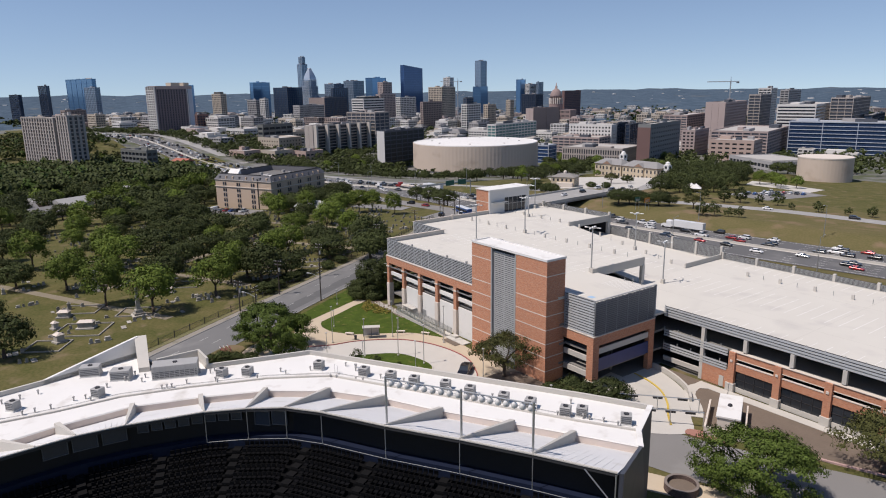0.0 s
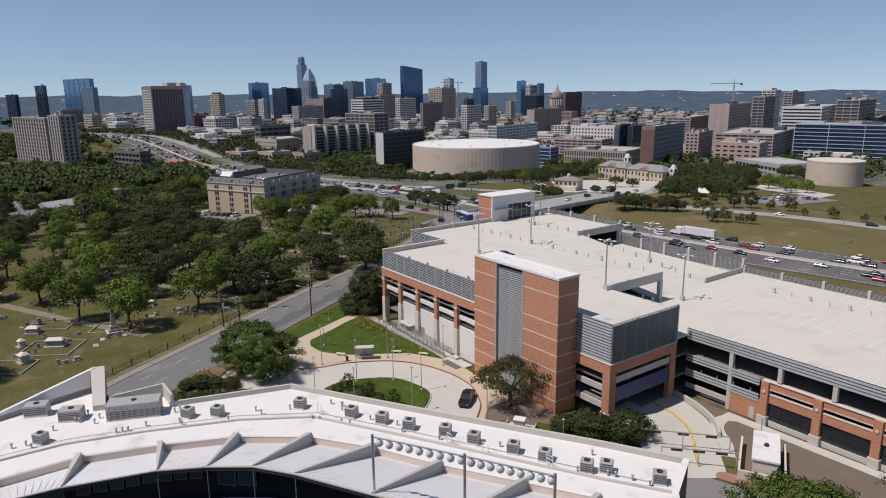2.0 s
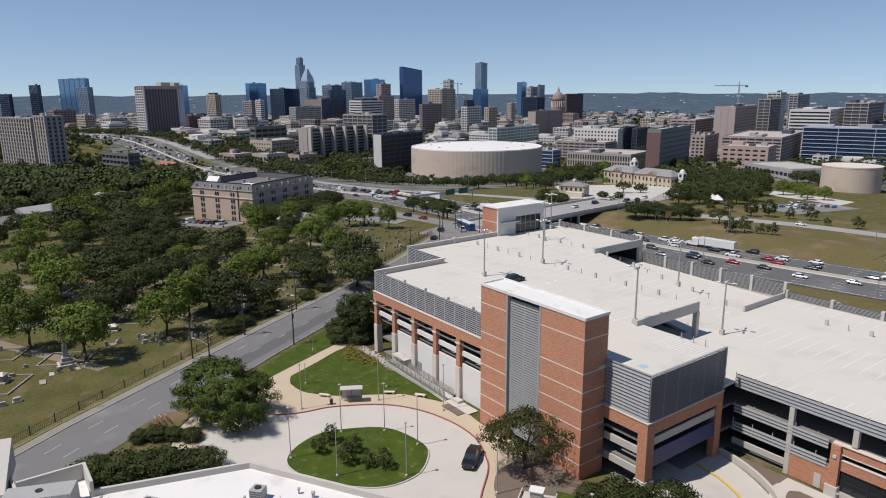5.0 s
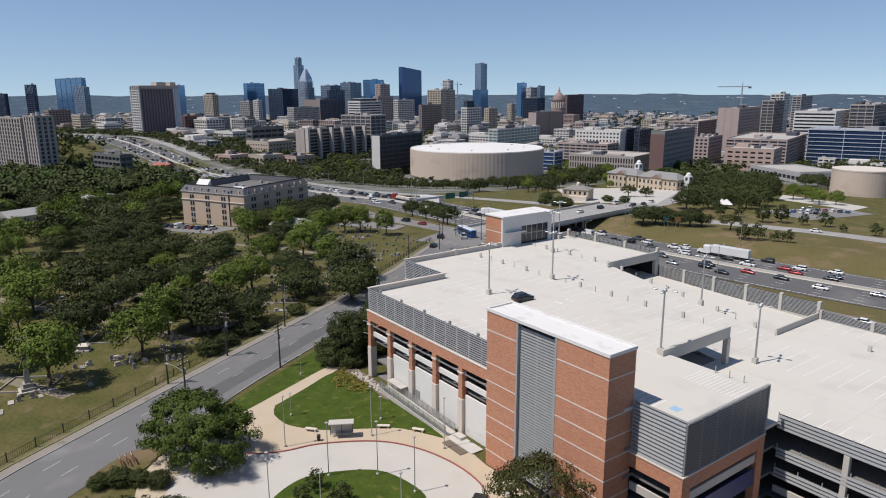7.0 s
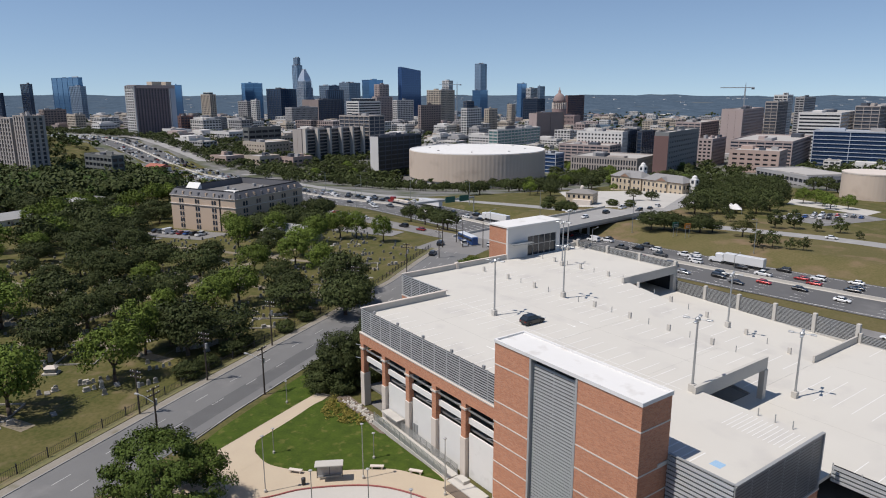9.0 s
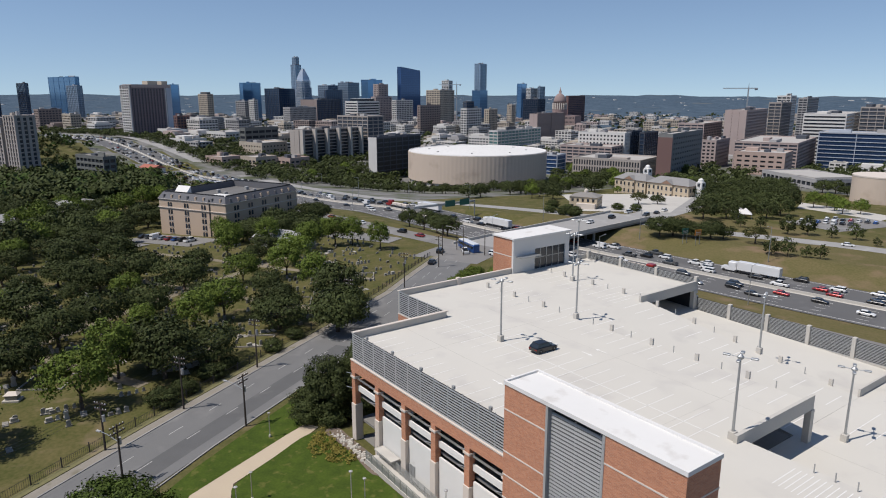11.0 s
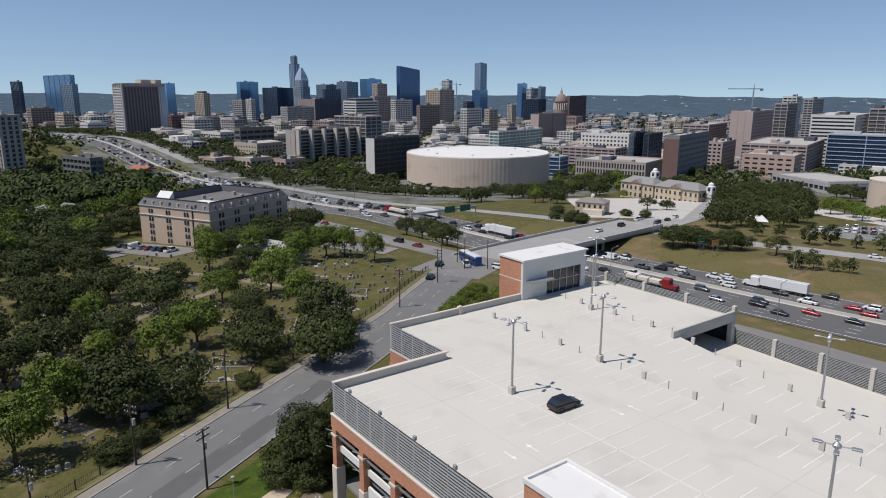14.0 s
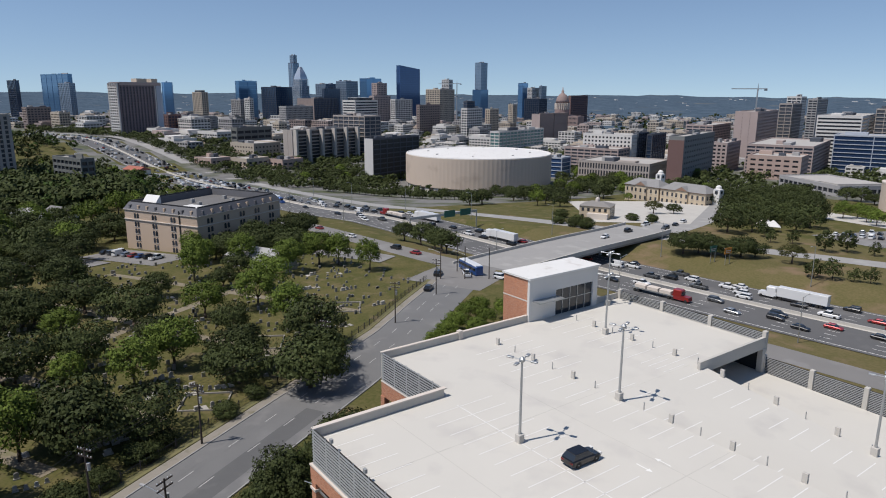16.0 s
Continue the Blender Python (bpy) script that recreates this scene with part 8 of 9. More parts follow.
def semi(cab, box, label, flat=False):
    c = thing("semi_truck", (0, 0, -300), label, "truck")
    part("cab", Shape().loft([[(4.2, -1.2, 0.6), (9.6, -1.15, 0.6), (9.6, 1.15, 0.6), (4.2, 1.2, 0.6)], [(4.2, -1.2, 2.0), (9.4, -1.1, 1.7), (9.4, 1.1, 1.7), (4.2, 1.2, 2.0)]]), cab, c, local=True)
    part("sleeper", Shape().soft_box(4.3, 7.2, -1.2, 1.2, 1.9, 3.6, 0.25), cab, c, local=True)
    part("windscreen", Shape().box(7.15, 7.3, -1.05, 1.05, 2.0, 2.9), M_GLASS, c, local=True)
    if flat:
        part("flatbed", Shape().box(-9.6, 4.6, -1.25, 1.25, 1.1, 1.5), M_METAL, c, local=True)
        for k in range(3):
            part("load", Shape().soft_box(-8.8 + k * 4.3, -5.0 + k * 4.3, -1.1, 1.1, 1.5, 2.5, 0.1), M_BAND, c, local=True)
    else:
        part("trailer", Shape().soft_box(-10.2, 4.0, -1.28, 1.28, 1.15, 4.05, 0.06), box, c, local=True)
        part("skirt", Shape().box(-6, 2.4, -1.2, 1.2, 0.5, 1.15), M_DARKMETAL, c, local=True)
    for x in (-8.6, -7.4, 3.0, 4.4, 8.6):
        for sy in (-1, 1):
            wheel(c, x, sy * 1.05, 0.5, 0.35, False)
    return c


FLEET = [car("sedan", P_WHITE, "white saloon car on the highway"), car("sedan", P_BLACK, "black saloon car on the highway"), car("sedan", P_SILVER, "silver saloon car on the highway"),
         car("suv", P_BLACK, "black sport utility car on the highway"), car("suv", P_WHITE, "white sport utility car on the highway"), car("suv", P_GREY, "dark grey sport utility car on the road"),
         car("sedan", P_RED, "dark red saloon car on the road"), car("pickup", P_WHITE, "white pickup truck on the highway"), car("pickup", P_GREY, "grey pickup truck on the highway"), car("van", P_WHITE, "white panel van on the road"), car("sedan", P_BLUE, "blue saloon car on the road")]
TRUCKS = [semi(P_WHITE, P_WHITE, "white articulated lorry with a box trailer"), semi(P_RED, P_WHITE, "red tractor unit with a loaded flatbed", True), semi(P_BLUE, P_WHITE, "blue tractor unit with a white box trailer")]
used = set()


def drive(src, x, y, z, turn):
    m = pose(x, y, z, 0, 0, turn)
    if src.name not in used:
        used.add(src.name)
        src.matrix_basis = m
        return src
    return copy_thing(src, m)


def on_highway(src, x, off):
    (y0, y1) = line_y(x - 2), line_y(x + 2)
    t = Vector((4, y1 - y0)).normalized()
    nx, ny = t.y, -t.x
    heading = math.degrees(math.atan2(t.y, t.x)) + (180 if off < 0 else 0)
    drive(src, x + nx * off, line_y(x) + ny * off, hwz(x, 0) + 0.06, heading)


vr = random.Random(14)
taken = []
for src, x, off in ((TRUCKS[0], -31, -12.0), (TRUCKS[1], -60, 12.0), (TRUCKS[2], 62, -12.0), (TRUCKS[1], -222, -5.0), (TRUCKS[0], -150, -8.5), (TRUCKS[0], -205, -12), (TRUCKS[2], -330, 5)):
    on_highway(src, x, off)
    taken.append((x, off, 13))
n = 0
while n < 112:
    x = vr.choice((vr.uniform(-110, 75), vr.uniform(-420, 75), vr.uniform(-420, -120)))
    off = vr.choice((-15.3, -12, -8.5, -5.0, 5.0, 8.5, 12.0))
    if any(abs(x - a) < g + 4 and abs(off - b) < 2 for a, b, g in taken):
        continue
    taken.append((x, off, 3))
    on_highway(FLEET[vr.choice((0, 1, 1, 2, 3, 3, 4, 5, 6, 7, 8, 9))], x, off)
    n += 1
# service roads, bridge and crossing
for k, x in enumerate((-28, 10, -200, -172, -140, -128, 34)):
    y = line_y(x, FRONT_FAR if k < 2 else FRONT_NEAR)
    drive(FLEET[(k * 3) % 9], x, y, gz(x, y) + 0.08, 190 if k >= 2 else 18)
for x, y, t, k in ((-113, 196, 100, 3), (-110, 178, 282, 0), (-118, 214, 100, 7), (-121, 240, 104, 1), (-108, 214, 280, 5), (-125, 252, 104, 4)):
    drive(FLEET[k], x, y, bridge_z(x, y) + 0.16, t)
for x, y, t, k in ((-86, 76, 128, 1), (-93, 95, 150, 7), (-84, 101, 20, 4), (-98, 88, 128, 3)):
    drive(FLEET[k], x, y, gz(x, y) + 0.1, t)
bus = thing("city_bus", (-96, 99, gz(-96, 99) + 0.1), "blue and white city bus turning at the crossing", "bus", "", "", 168)
part("body", Shape().soft_box(-6, 6, -1.27, 1.27, 0.35, 3.0, 0.15), P_BLUE, bus, local=True)
part("roof", Shape().soft_box(-5.6, 5.6, -1.2, 1.2, 2.98, 3.25, 0.1), P_WHITE, bus, local=True)
part("window_band", Shape().box(-5.7, 5.7, -1.3, 1.3, 1.5, 2.4), M_GLASS, bus, local=True)
for x in (-3.4, 3.9):
    for sy in (-1, 1):
        wheel(bus, x, sy * 1.12, 0.5, 0.35)
# parked car on the deck, pickup on the loop
deck_car = car("hatch", P_BLACK, "black hatchback parked alone on the garage deck", True)
deck_car.matrix_basis = pose(20.5, 20.0, ROOF + 0.02, 0, 0, 88)
loop_truck = car("pickup", P_BLACK, "black pickup truck standing on the drop-off loop", True)
loop_truck.matrix_basis = pose(46.3, -11.4, 0.14, 0, 0, 308)
dc = car("sedan", P_WHITE, "white car inside the garage", True)
dc.matrix_basis = pose(12.5, 3.2, 7.22, 0, 0, 85)
# traffic far down the highway, past counting
ft = random.Random(31)
for colour, label, count in ((P_WHITE, "white cars crowded on the far highway", 120), (P_BLACK, "dark cars crowded on the far highway", 120), (P_SILVER, "silver cars crowded on the far highway", 70), (P_RED, "red cars on the far highway", 12)):
    s = Shape()
    for k in range(count):
        x = -425 - 600 * ft.random() ** 1.4
        off = ft.choice((-15.3, -12, -8.5, -5.0, 5.0, 8.5, 12.0, 15.0))
        t = Vector((4, line_y(x + 2) - line_y(x - 2))).normalized()
        m = pose(x + t.y * off, line_y(x) - t.x * off, hwz(x, 0) + 0.1, 0, 0, math.degrees(math.atan2(t.y, t.x)))
        tall = ft.random() < 0.08
        s.box(-2.3, 2.3, -0.9, 0.9, 0.25, 0.95, m)
        s.box(-1.7 if not tall else -2.3, 1.0, -0.8, 0.8, 0.95, 1.5 if not tall else 2.6, m)
    tagged(part("far_traffic", s, colour), label, "cars", kind="stuff")
# cars parked on the far lots
for i in range(14):
    x, y = -70 + (i % 7) * 3.1 + (i // 7) * 4, 284 + (i % 7) * 1.4 + (i // 7) * 17
    drive(FLEET[(i * 5) % 11], x, y, gz(x, y) + 0.05, 100)
for i in range(8):
    x, y = -197.5 + i * 3.3, 14.0 + i * 1.65
    drive(FLEET[(i * 4 + 1) % 11], x, y, gz(x, y) + 0.14, 118)
for f in FLEET + TRUCKS:
    if f.name not in used:
        drive(f, -210 + 3 * len(used), 10, gz(-210, 10), 24)

# ---- forecourt and street furniture ----
def park_lamp(h):
    lp = thing("lamp_post", (0, 0, -300), "slim grey lamp post with a flat head", "lamp post", "lamps of the forecourt")
    part("pole", Shape().tube((0, 0, 0), (0, 0, h), 0.075, 0.055, 8), M_METAL, lp, local=True)
    part("base", Shape().lathe([(0.2, 0), (0.2, 0.3), (0.1, 0.42)], 10), M_CONC, lp, local=True)
    part("head", Shape().lathe([(0.06, h - 0.1), (0.24, h), (0.24, h + 0.07), (0.05, h + 0.14)], 12), M_UNIT, lp, local=True)
    return lp


tall, short = park_lamp(8.2), park_lamp(4.0)
first = True
for x, y in ((27.3, -22.7), (31.1, -17.0), (37.8, -15.2), (44.0, -21.3), (38.2, -29.1), (29.9, -32.4), (15.8, -24.2), (30.7, -5.1), (54.8, -13.9), (20.7, -11.9)):
    if first:
        tall.matrix_basis = pose(x, y, 0.12)
        first = False
    else:
        copy_thing(tall, pose(x, y, 0.12))
short.matrix_basis = pose(6.9, -19.3, 0.1)
for x, y in ((66.6, -8.6), (-7.8, -10.8), (17.0, -8.0), (84.6, 15.6)):
    copy_thing(short, pose(x, y, 0.1))


def street_pole(x, y, h, arm, turn, label, cross=True):
    """A timber pole with cross-arms and, where arm > 0, a street light."""
    z = gz(x, y)
    p = thing("utility_pole", (x, y, z), label, "utility pole", "poles along the street", "", turn)
    part("pole", Shape().tube((0, 0, -0.3), (0, 0, h), 0.17, 0.11, 8), M_WOODPOLE, p, local=True)
    if cross:
        for zz in (h - 0.3, h - 1.2):
            part("cross_arm", Shape().box(-1.2, 1.2, -0.07, 0.07, zz - 0.08, zz + 0.08), M_WOODPOLE, p, local=True)
            for k in (-1.05, -0.5, 0.5, 1.05):
                part("insulator", Shape().lathe([(0.04, 0), (0.08, 0.06), (0.03, 0.2)], 6, pose(k, 0, zz + 0.08)), M_WHITE, p, local=True)
        part("transformer", Shape().tube((0.3, 0.1, h - 3.1), (0.3, 0.1, h - 2.1), 0.24, n=10), M_UNIT, p, local=True)
    if arm:
        part("arm", Shape().tube((0, 0, h - 2.6), (0, arm * 0.6, h - 1.9), 0.05, n=6).tube((0, arm * 0.6, h - 1.9), (0, arm, h - 1.75), 0.05, n=6), M_METAL, p, local=True)
        part("lamp_head", Shape().soft_box(-0.16, 0.16, arm - 0.2, arm + 0.6, h - 1.85, h - 1.65, 0.04), M_UNIT, p, local=True)


POLES = ((-35.6, -2.0, 10.0), (-25.6, -18.9, 9.6), (-18.5, -32.4, 8.0), (-51, 27.0, 10.0), (-66.7, 52.8, 10.0), (-81, 75, 10.0))
for x, y, h in POLES:
    street_pole(x, y, h, 0, 32, "dark timber utility pole with cross-arms beside the street")
for x, y, h in ((-13.6, -12.5, 9.0), (-7.4, -32.2, 9.0), (-90, 92, 10), (-94, 86, 10.5), (-99, 96, 10), (-86, 98, 9.5)):
    street_pole(x, y, h, 3.4, 120, "dark timber pole with a street light arm", cross=x > -50)
wires = Shape()
pl = [(-10, -47, 8.0)] + sorted(POLES, key=lambda p: -p[0])
for (ax, ay, ah), (bx, by, bh) in zip(pl, pl[1:]):
    for off in (-1.0, 0.0, 1.0):
        pts = []
        for i in range(9):
            f = i / 8
            x, y = ax + (bx - ax) * f + off * 0.85, ay + (by - ay) * f + off * 0.5
            pts.append((x, y, (gz(ax, ay) + ah) * (1 - f) + (gz(bx, by) + bh) * f - 0.2 - 2.4 * f * (1 - f)))
        for p, q in zip(pts, pts[1:]):
            wires.tube(p, q, 0.016, n=4)
solid("overhead_wires", wires, M_DARKMETAL, "sagging black wires between the utility poles", "wires", "stuff")

# iron fence of the burial ground
fence = thing("cemetery_fence", (-30, -10, 0), "dark iron picket fence along the burial ground", "fence")
FL = [p for p in smooth_line(STREET, 8)]
fl = offset_line(FL, 9.6)
run = 0.0
pick = Shape()
last = fl[0]
postm = Shape().box(-0.07, 0.07, -0.07, 0.07, 0, 1.75).mesh("post")
for a, b in zip(fl, fl[1:]):
    L = math.hypot(b[0] - a[0], b[1] - a[1])
    k = max(1, round(L / 0.33))
    ang = math.degrees(math.atan2(b[1] - a[1], b[0] - a[0]))
    for i in range(k):
        f = i / k
        x, y = a[0] + (b[0] - a[0]) * f, a[1] + (b[1] - a[1]) * f
        pick.box(-0.013, 0.013, -0.013, 0.013, 0.1, 1.5, pose(x, y, gz(x, y), 0, 0, ang))
    part("post", postm, M_DARKMETAL, fence, at=pose(a[0], a[1], gz(*a), 0, 0, ang))
    for z in (0.25, 1.35):
        part("rail", Shape().tube((a[0], a[1], gz(*a) + z), (b[0], b[1], gz(*b) + z), 0.03, n=4), M_DARKMETAL, fence)
tagged(part("picket_infill", pick, M_DARKMETAL, fence), kind="stuff")
solid("kerb_street", strip(offset_line(STREET, 6.25), 0.2, 0.19, depth=0.25), M_BRIDGE, "concrete kerb along the street", "kerb", "structure")
solid("kerb_street_near", strip([(-1.6, -31.6)] + offset_line(STREET, -6.3)[2:6], 0.22, 0.18, depth=0.2), M_BRIDGE, "concrete kerb along the verge", "kerb", "structure")
solid("grass_strip", strip(offset_line(STREET, 9.0), 1.3, 0.1, depth=0.1), M_VERGE, "dry grass strip before the fence", "verge", "structure")

# waiting shelter, benches and bins
sh = thing("waiting_shelter", (18.3, -15.9, 0.1), "glass waiting shelter with a pale roof beside the loop", "shelter", "", "", 60)
part("roof", Shape().soft_box(-1.95, 1.95, -0.8, 0.8, 2.45, 2.6, 0.05), M_CONC, sh, local=True)
for x in (-1.75, 0, 1.75):
    part("post", Shape().tube((x, 0.7, 0), (x, 0.7, 2.45), 0.05, n=6), M_DARKMETAL, sh, local=True)
part("back_panel", Shape().box(-1.75, 1.75, 0.68, 0.72, 0.3, 2.3), M_UNIT, sh, local=True)
part("seat", Shape().box(-1.6, 1.6, 0.15, 0.55, 0.42, 0.48), M_METAL, sh, local=True)
bench = thing("bench", (13.7, -18.9, 0.1), "pale stone bench on the tan paving", "bench", "benches of the forecourt", "", 40)
part("seat", Shape().soft_box(-1.0, 1.0, -0.28, 0.28, 0.34, 0.48, 0.03), M_BAND, bench, local=True)
for x in (-0.7, 0.7):
    part("leg", Shape().box(x - 0.12, x + 0.12, -0.22, 0.22, 0, 0.34), M_BAND, bench, local=True)
for x, y, t in ((19.7, -9.1, 52), (24.0, -5.3, 36)):
    copy_thing(bench, pose(x, y, 0.1, 0, 0, t))
bin_ = thing("litter_bin", (17.2, -19.3, 0.1), "round dark litter bin near the shelter", "bin")
part("body", Shape().lathe([(0.26, 0), (0.3, 0.85), (0.27, 0.9)], 12), M_DARKMETAL, bin_, local=True)
part("lid", Shape().lathe([(0.3, 0.88), (0.3, 0.95), (0.1, 1.05)], 12), M_DARKMETAL, bin_, local=True)
# stair and rail in front of the garage
stair = thing("entrance_stair", (24, -1.4, 0.1), "concrete steps and steel railings before the garage wall", "stairs")
for i in range(3):
    part("step", Shape().box(28.3 + i * 0.35, 30.6, -1.9, -0.75, 0.2 + i * 0.15, 0.35 + i * 0.15), M_CONC, stair)
part("lower_roof", Shape().box(8.6, 13.2, -1.6, -0.1, 2.2, 2.4), M_CONC, stair)
bed = Shape()
br_ = random.Random(6)
for i in range(120):
    x = br_.uniform(-3, 11)
    y = -1.0 - br_.random() * 1.8
    r = br_.uniform(0.12, 0.4)
    bed.loft([[(x + r * math.cos(a) * br_.uniform(.8, 1.2), y + r * math.sin(a) * br_.uniform(.8, 1.2), 0.1) for a in (0, 1.3, 2.5, 3.8, 5.0)], [(x + r * .6 * math.cos(a), y + r * .6 * math.sin(a), 0.1 + r * .8) for a in (0, 1.3, 2.5, 3.8, 5.0)]])
solid("rock_bed", bed, M_STONE, "rough stones along the garage foot", "rocks", "stuff")
solid("planting_bed", patch(smooth_loop([(-4, -3.2), (3, -2.8), (11, -3.4), (11, -0.9), (0, -0.8), (-4, -0.9)], 4), 0.17, 0.1), M_EARTH, "earth bed with rocks by the garage corner", "bed", "structure")
# pad with a service cabinet by the live oak
solid("oak_bed", patch(smooth_loop([(50.5, -9.8), (56.4, -15), (61, -13), (66, -6), (62, -2.9), (52, -3.1)], 4), 0.16, 0.1), M_EARTH, "mulched bed under the live oak", "bed", "structure")
solid("bed_lawn", patch([(59.2, -7), (63, -12.6), (69, -9), (66, -3)], 0.18, 0.05), M_LAWN, "small lawn beside the mulched bed", "lawn", "structure")
padc = thing("service_cabinet", (59.6, -11.2, 0.1), "grey service cabinet inside a low concrete enclosure", "cabinet", "", "", 35)
part("pad", Shape().box(-2.4, 2.4, -2.0, 2.0, 0, 0.25), M_CONC, padc, local=True)
part("cabinet", Shape().soft_box(-0.8, 0.8, -0.6, 0.6, 0.25, 2.0, 0.04), M_UNIT, padc, local=True)
part("cap", Shape().box(-0.95, 0.95, -0.75, 0.75, 2.0, 2.15), M_WHITE, padc, local=True)
for a in ((-2.4, 2.4, -2.0, -1.85), (2.25, 2.4, -1.85, 2.0), (-2.4, -2.25, -1.85, 2.0)):
    part("low_wall", Shape().box(*a, 0.25, 0.75), M_CONC, padc, local=True)

# entrance drive, booth and planting on the right
solid("road_drive", patch(smooth_loop([(64, 4.5), (66.5, 2.5), (72, 1.5), (78, -2), (82, -3), (86.5, 2.5), (83.5, 7), (81, 10.3), (77.2, 14.6), (72, 17.6), (66.5, 19.2), (63, 18)], 4), 0.13), M_CONC, "pale concrete entrance drive curving into the garage", "road", "structure")
yl = Shape()
ypts = smooth_line([(66.5, 14), (70.5, 13.2), (74.4, 11.4), (78, 8.2), (80.6, 4.8), (83, 2.2)], 6)
for (ax, ay), (bx, by) in zip(ypts, ypts[1:]):
    t = Vector((bx - ax, by - ay)).normalized()
    m = pose((ax + bx) / 2, (ay + by) / 2, 0.13, 0, 0, math.degrees(math.atan2(t.y, t.x)))
    yl.box(-0.36, 0.36, -0.16, 0.16, 0, 0.12, m)
solid("divider", yl, M_YELLOW, "row of yellow lane divider blocks on the drive", "lane divider", "stuff")
solid("drive_wall", strip(smooth_line([(66.6, 19.4), (70, 18.8), (74, 17.2), (77.5, 14.9), (80, 12)], 5), 0.4, 1.1, depth=1.2), M_CONC, "low curved concrete wall beside the drive", "wall", "structure")
solid("mulch_bed", patch([(67, 21.2), (72, 19.6), (78, 16.2), (82.5, 11), (86, 7), (92, 5.6), (98, 8.3), (104.5, 11), (112, 14.6), (130, 21.3)], 0.1), M_EARTH, "brown mulch bed before the garage front", "bed", "structure")
solid("pavement_front", strip([(76, 20.1), (95, 20.4), (118, 20.6)], 2.0, 0.16, depth=0.1), M_CONC, "concrete walk along the garage front", "pavement", "structure")
solid("pavement_curve", strip(smooth_line([(78.5, 20.3), (76.8, 18.2), (78, 14.6), (81.6, 11.2), (84, 8)], 5), 2.0, 0.17, depth=0.1), M_CONC, "curved concrete walk beside the drive", "pavement", "structure")
solid("road_right", strip(smooth_line([(74, -12), (84, -6), (92, -3.4), (104, 2), (120, 9), (140, 16)], 4), 12.0, 0.09), M_ASPHALT, "grey asphalt service street behind the stand", "road", "structure")
solid("pavement_right", strip(smooth_line([(78, -21), (88, -15.5), (97, -11), (108, -5), (124, 3)], 4), 4.4, 0.14, depth=0.1), M_PATH, "tan walk behind the stand", "pavement", "structure")
solid("pavement_brick", patch(smooth_loop([(85.6, 3.4), (88, 4.6), (92, 5.4), (91, 3.4), (88, 2.2), (86, 1.8)], 4), 0.17, 0.1), mat("brick_paving", (0.33, 0.16, 0.12), (0.27, 0.13, 0.10), 2, 0.2, 0.9), "red brick paved corner", "pavement", "structure")
solid("kerb_bed", strip(smooth_line([(99, 9.5), (104, 11), (112, 14)], 4), 0.35, 0.3, depth=0.3), mat("faded_red_kerb", (0.46, 0.33, 0.30), (0.42, 0.24, 0.22), 1.5, 0.2, 0.9), "faded red kerb round the planting bed", "kerb", "structure")
booth = thing("service_booth", (88.6, 9.6, 0.1), "small white flat-roofed booth with a low white wall", "booth", "", "", -62)
part("wall", Shape().box(-4.2, 4.2, -1.6, 1.6, 0, 3.0), M_BAND, booth, local=True)
part("roof", Shape().soft_box(-4.4, 4.4, -1.8, 1.8, 3.0, 3.3, 0.05), M_WHITE, booth, local=True)
part("hatch", Shape().lathe([(0.4, 3.3), (0.3, 3.6), (0.05, 3.7)], 8), M_DARKMETAL, booth, local=True)
for a in ((-5.2, 5.2, -3.4, -3.1), (4.9, 5.2, -3.1, 2.6), (-5.2, 5.2, 2.4, 2.7)):
    part("enclosure", Shape().box(*a, 0, 1.5), M_BAND, booth, local=True)
for k in range(5):
    part("slat", Shape().box(-4.2, 4.2, 1.75, 1.85, 0.4 + k * 0.35, 0.6 + k * 0.35), M_LOUVER, booth, local=True)
gate = thing("barrier_gate", (80, 3, 0.1), "steel clearance bars across the drive on posts", "gate")
for (ax, ay), (bx, by) in (((73.4, 0.4), (83.4, 9.2)), ((79.0, -1.2), (86.6, 5.6))):
    part("bar", Shape().tube((ax, ay, 2.6), (bx, by, 2.6), 0.09, n=6), M_METAL, gate)
    for x, y in ((ax, ay), ((ax + bx) / 2, (ay + by) / 2), (bx, by)):
        part("post", Shape().tube((x, y, 0.1), (x, y, 2.7), 0.08, n=6), M_METAL, gate)
    for f in (0.2, 0.5, 0.8):
        x, y = ax + (bx - ax) * f, ay + (by - ay) * f
        part("sign_plate", Shape().box(-0.8, 0.8, -0.03, 0.03, 2.15, 2.5, pose(x, y, 0, 0, 0, math.degrees(math.atan2(by - ay, bx - ax)))), M_DARKMETAL, gate)
# brick piece with plants near the big tree
solid("corner_bed", patch(smooth_loop([(7.7, -50), (3.4, -43.5), (5.6, -40.6), (8.6, -41.6), (10.6, -45.5), (10.6, -49.4)], 4), 0.16, 0.12), M_BANK, "earth planting bed at the street corner", "bed", "structure")
for i in range(9):
    x, y = 6 + (i % 3) * 0.8, -45.5 + (i // 3) * 0.8
    sg = thing("bed_marker", (x, y, 0.2), "small red metal marker standing in the bed", "marker", "red markers in the bed")
    part("stake", Shape().tube((0, 0, 0), (0, 0, 1.3), 0.05, n=5), M_REDPAINT, sg, local=True)
    part("cross_bar", Shape().box(-0.5, 0.5, -0.03, 0.03, 0.7, 0.95), M_PAINT if i % 3 == 0 else M_REDPAINT, sg, local=True)

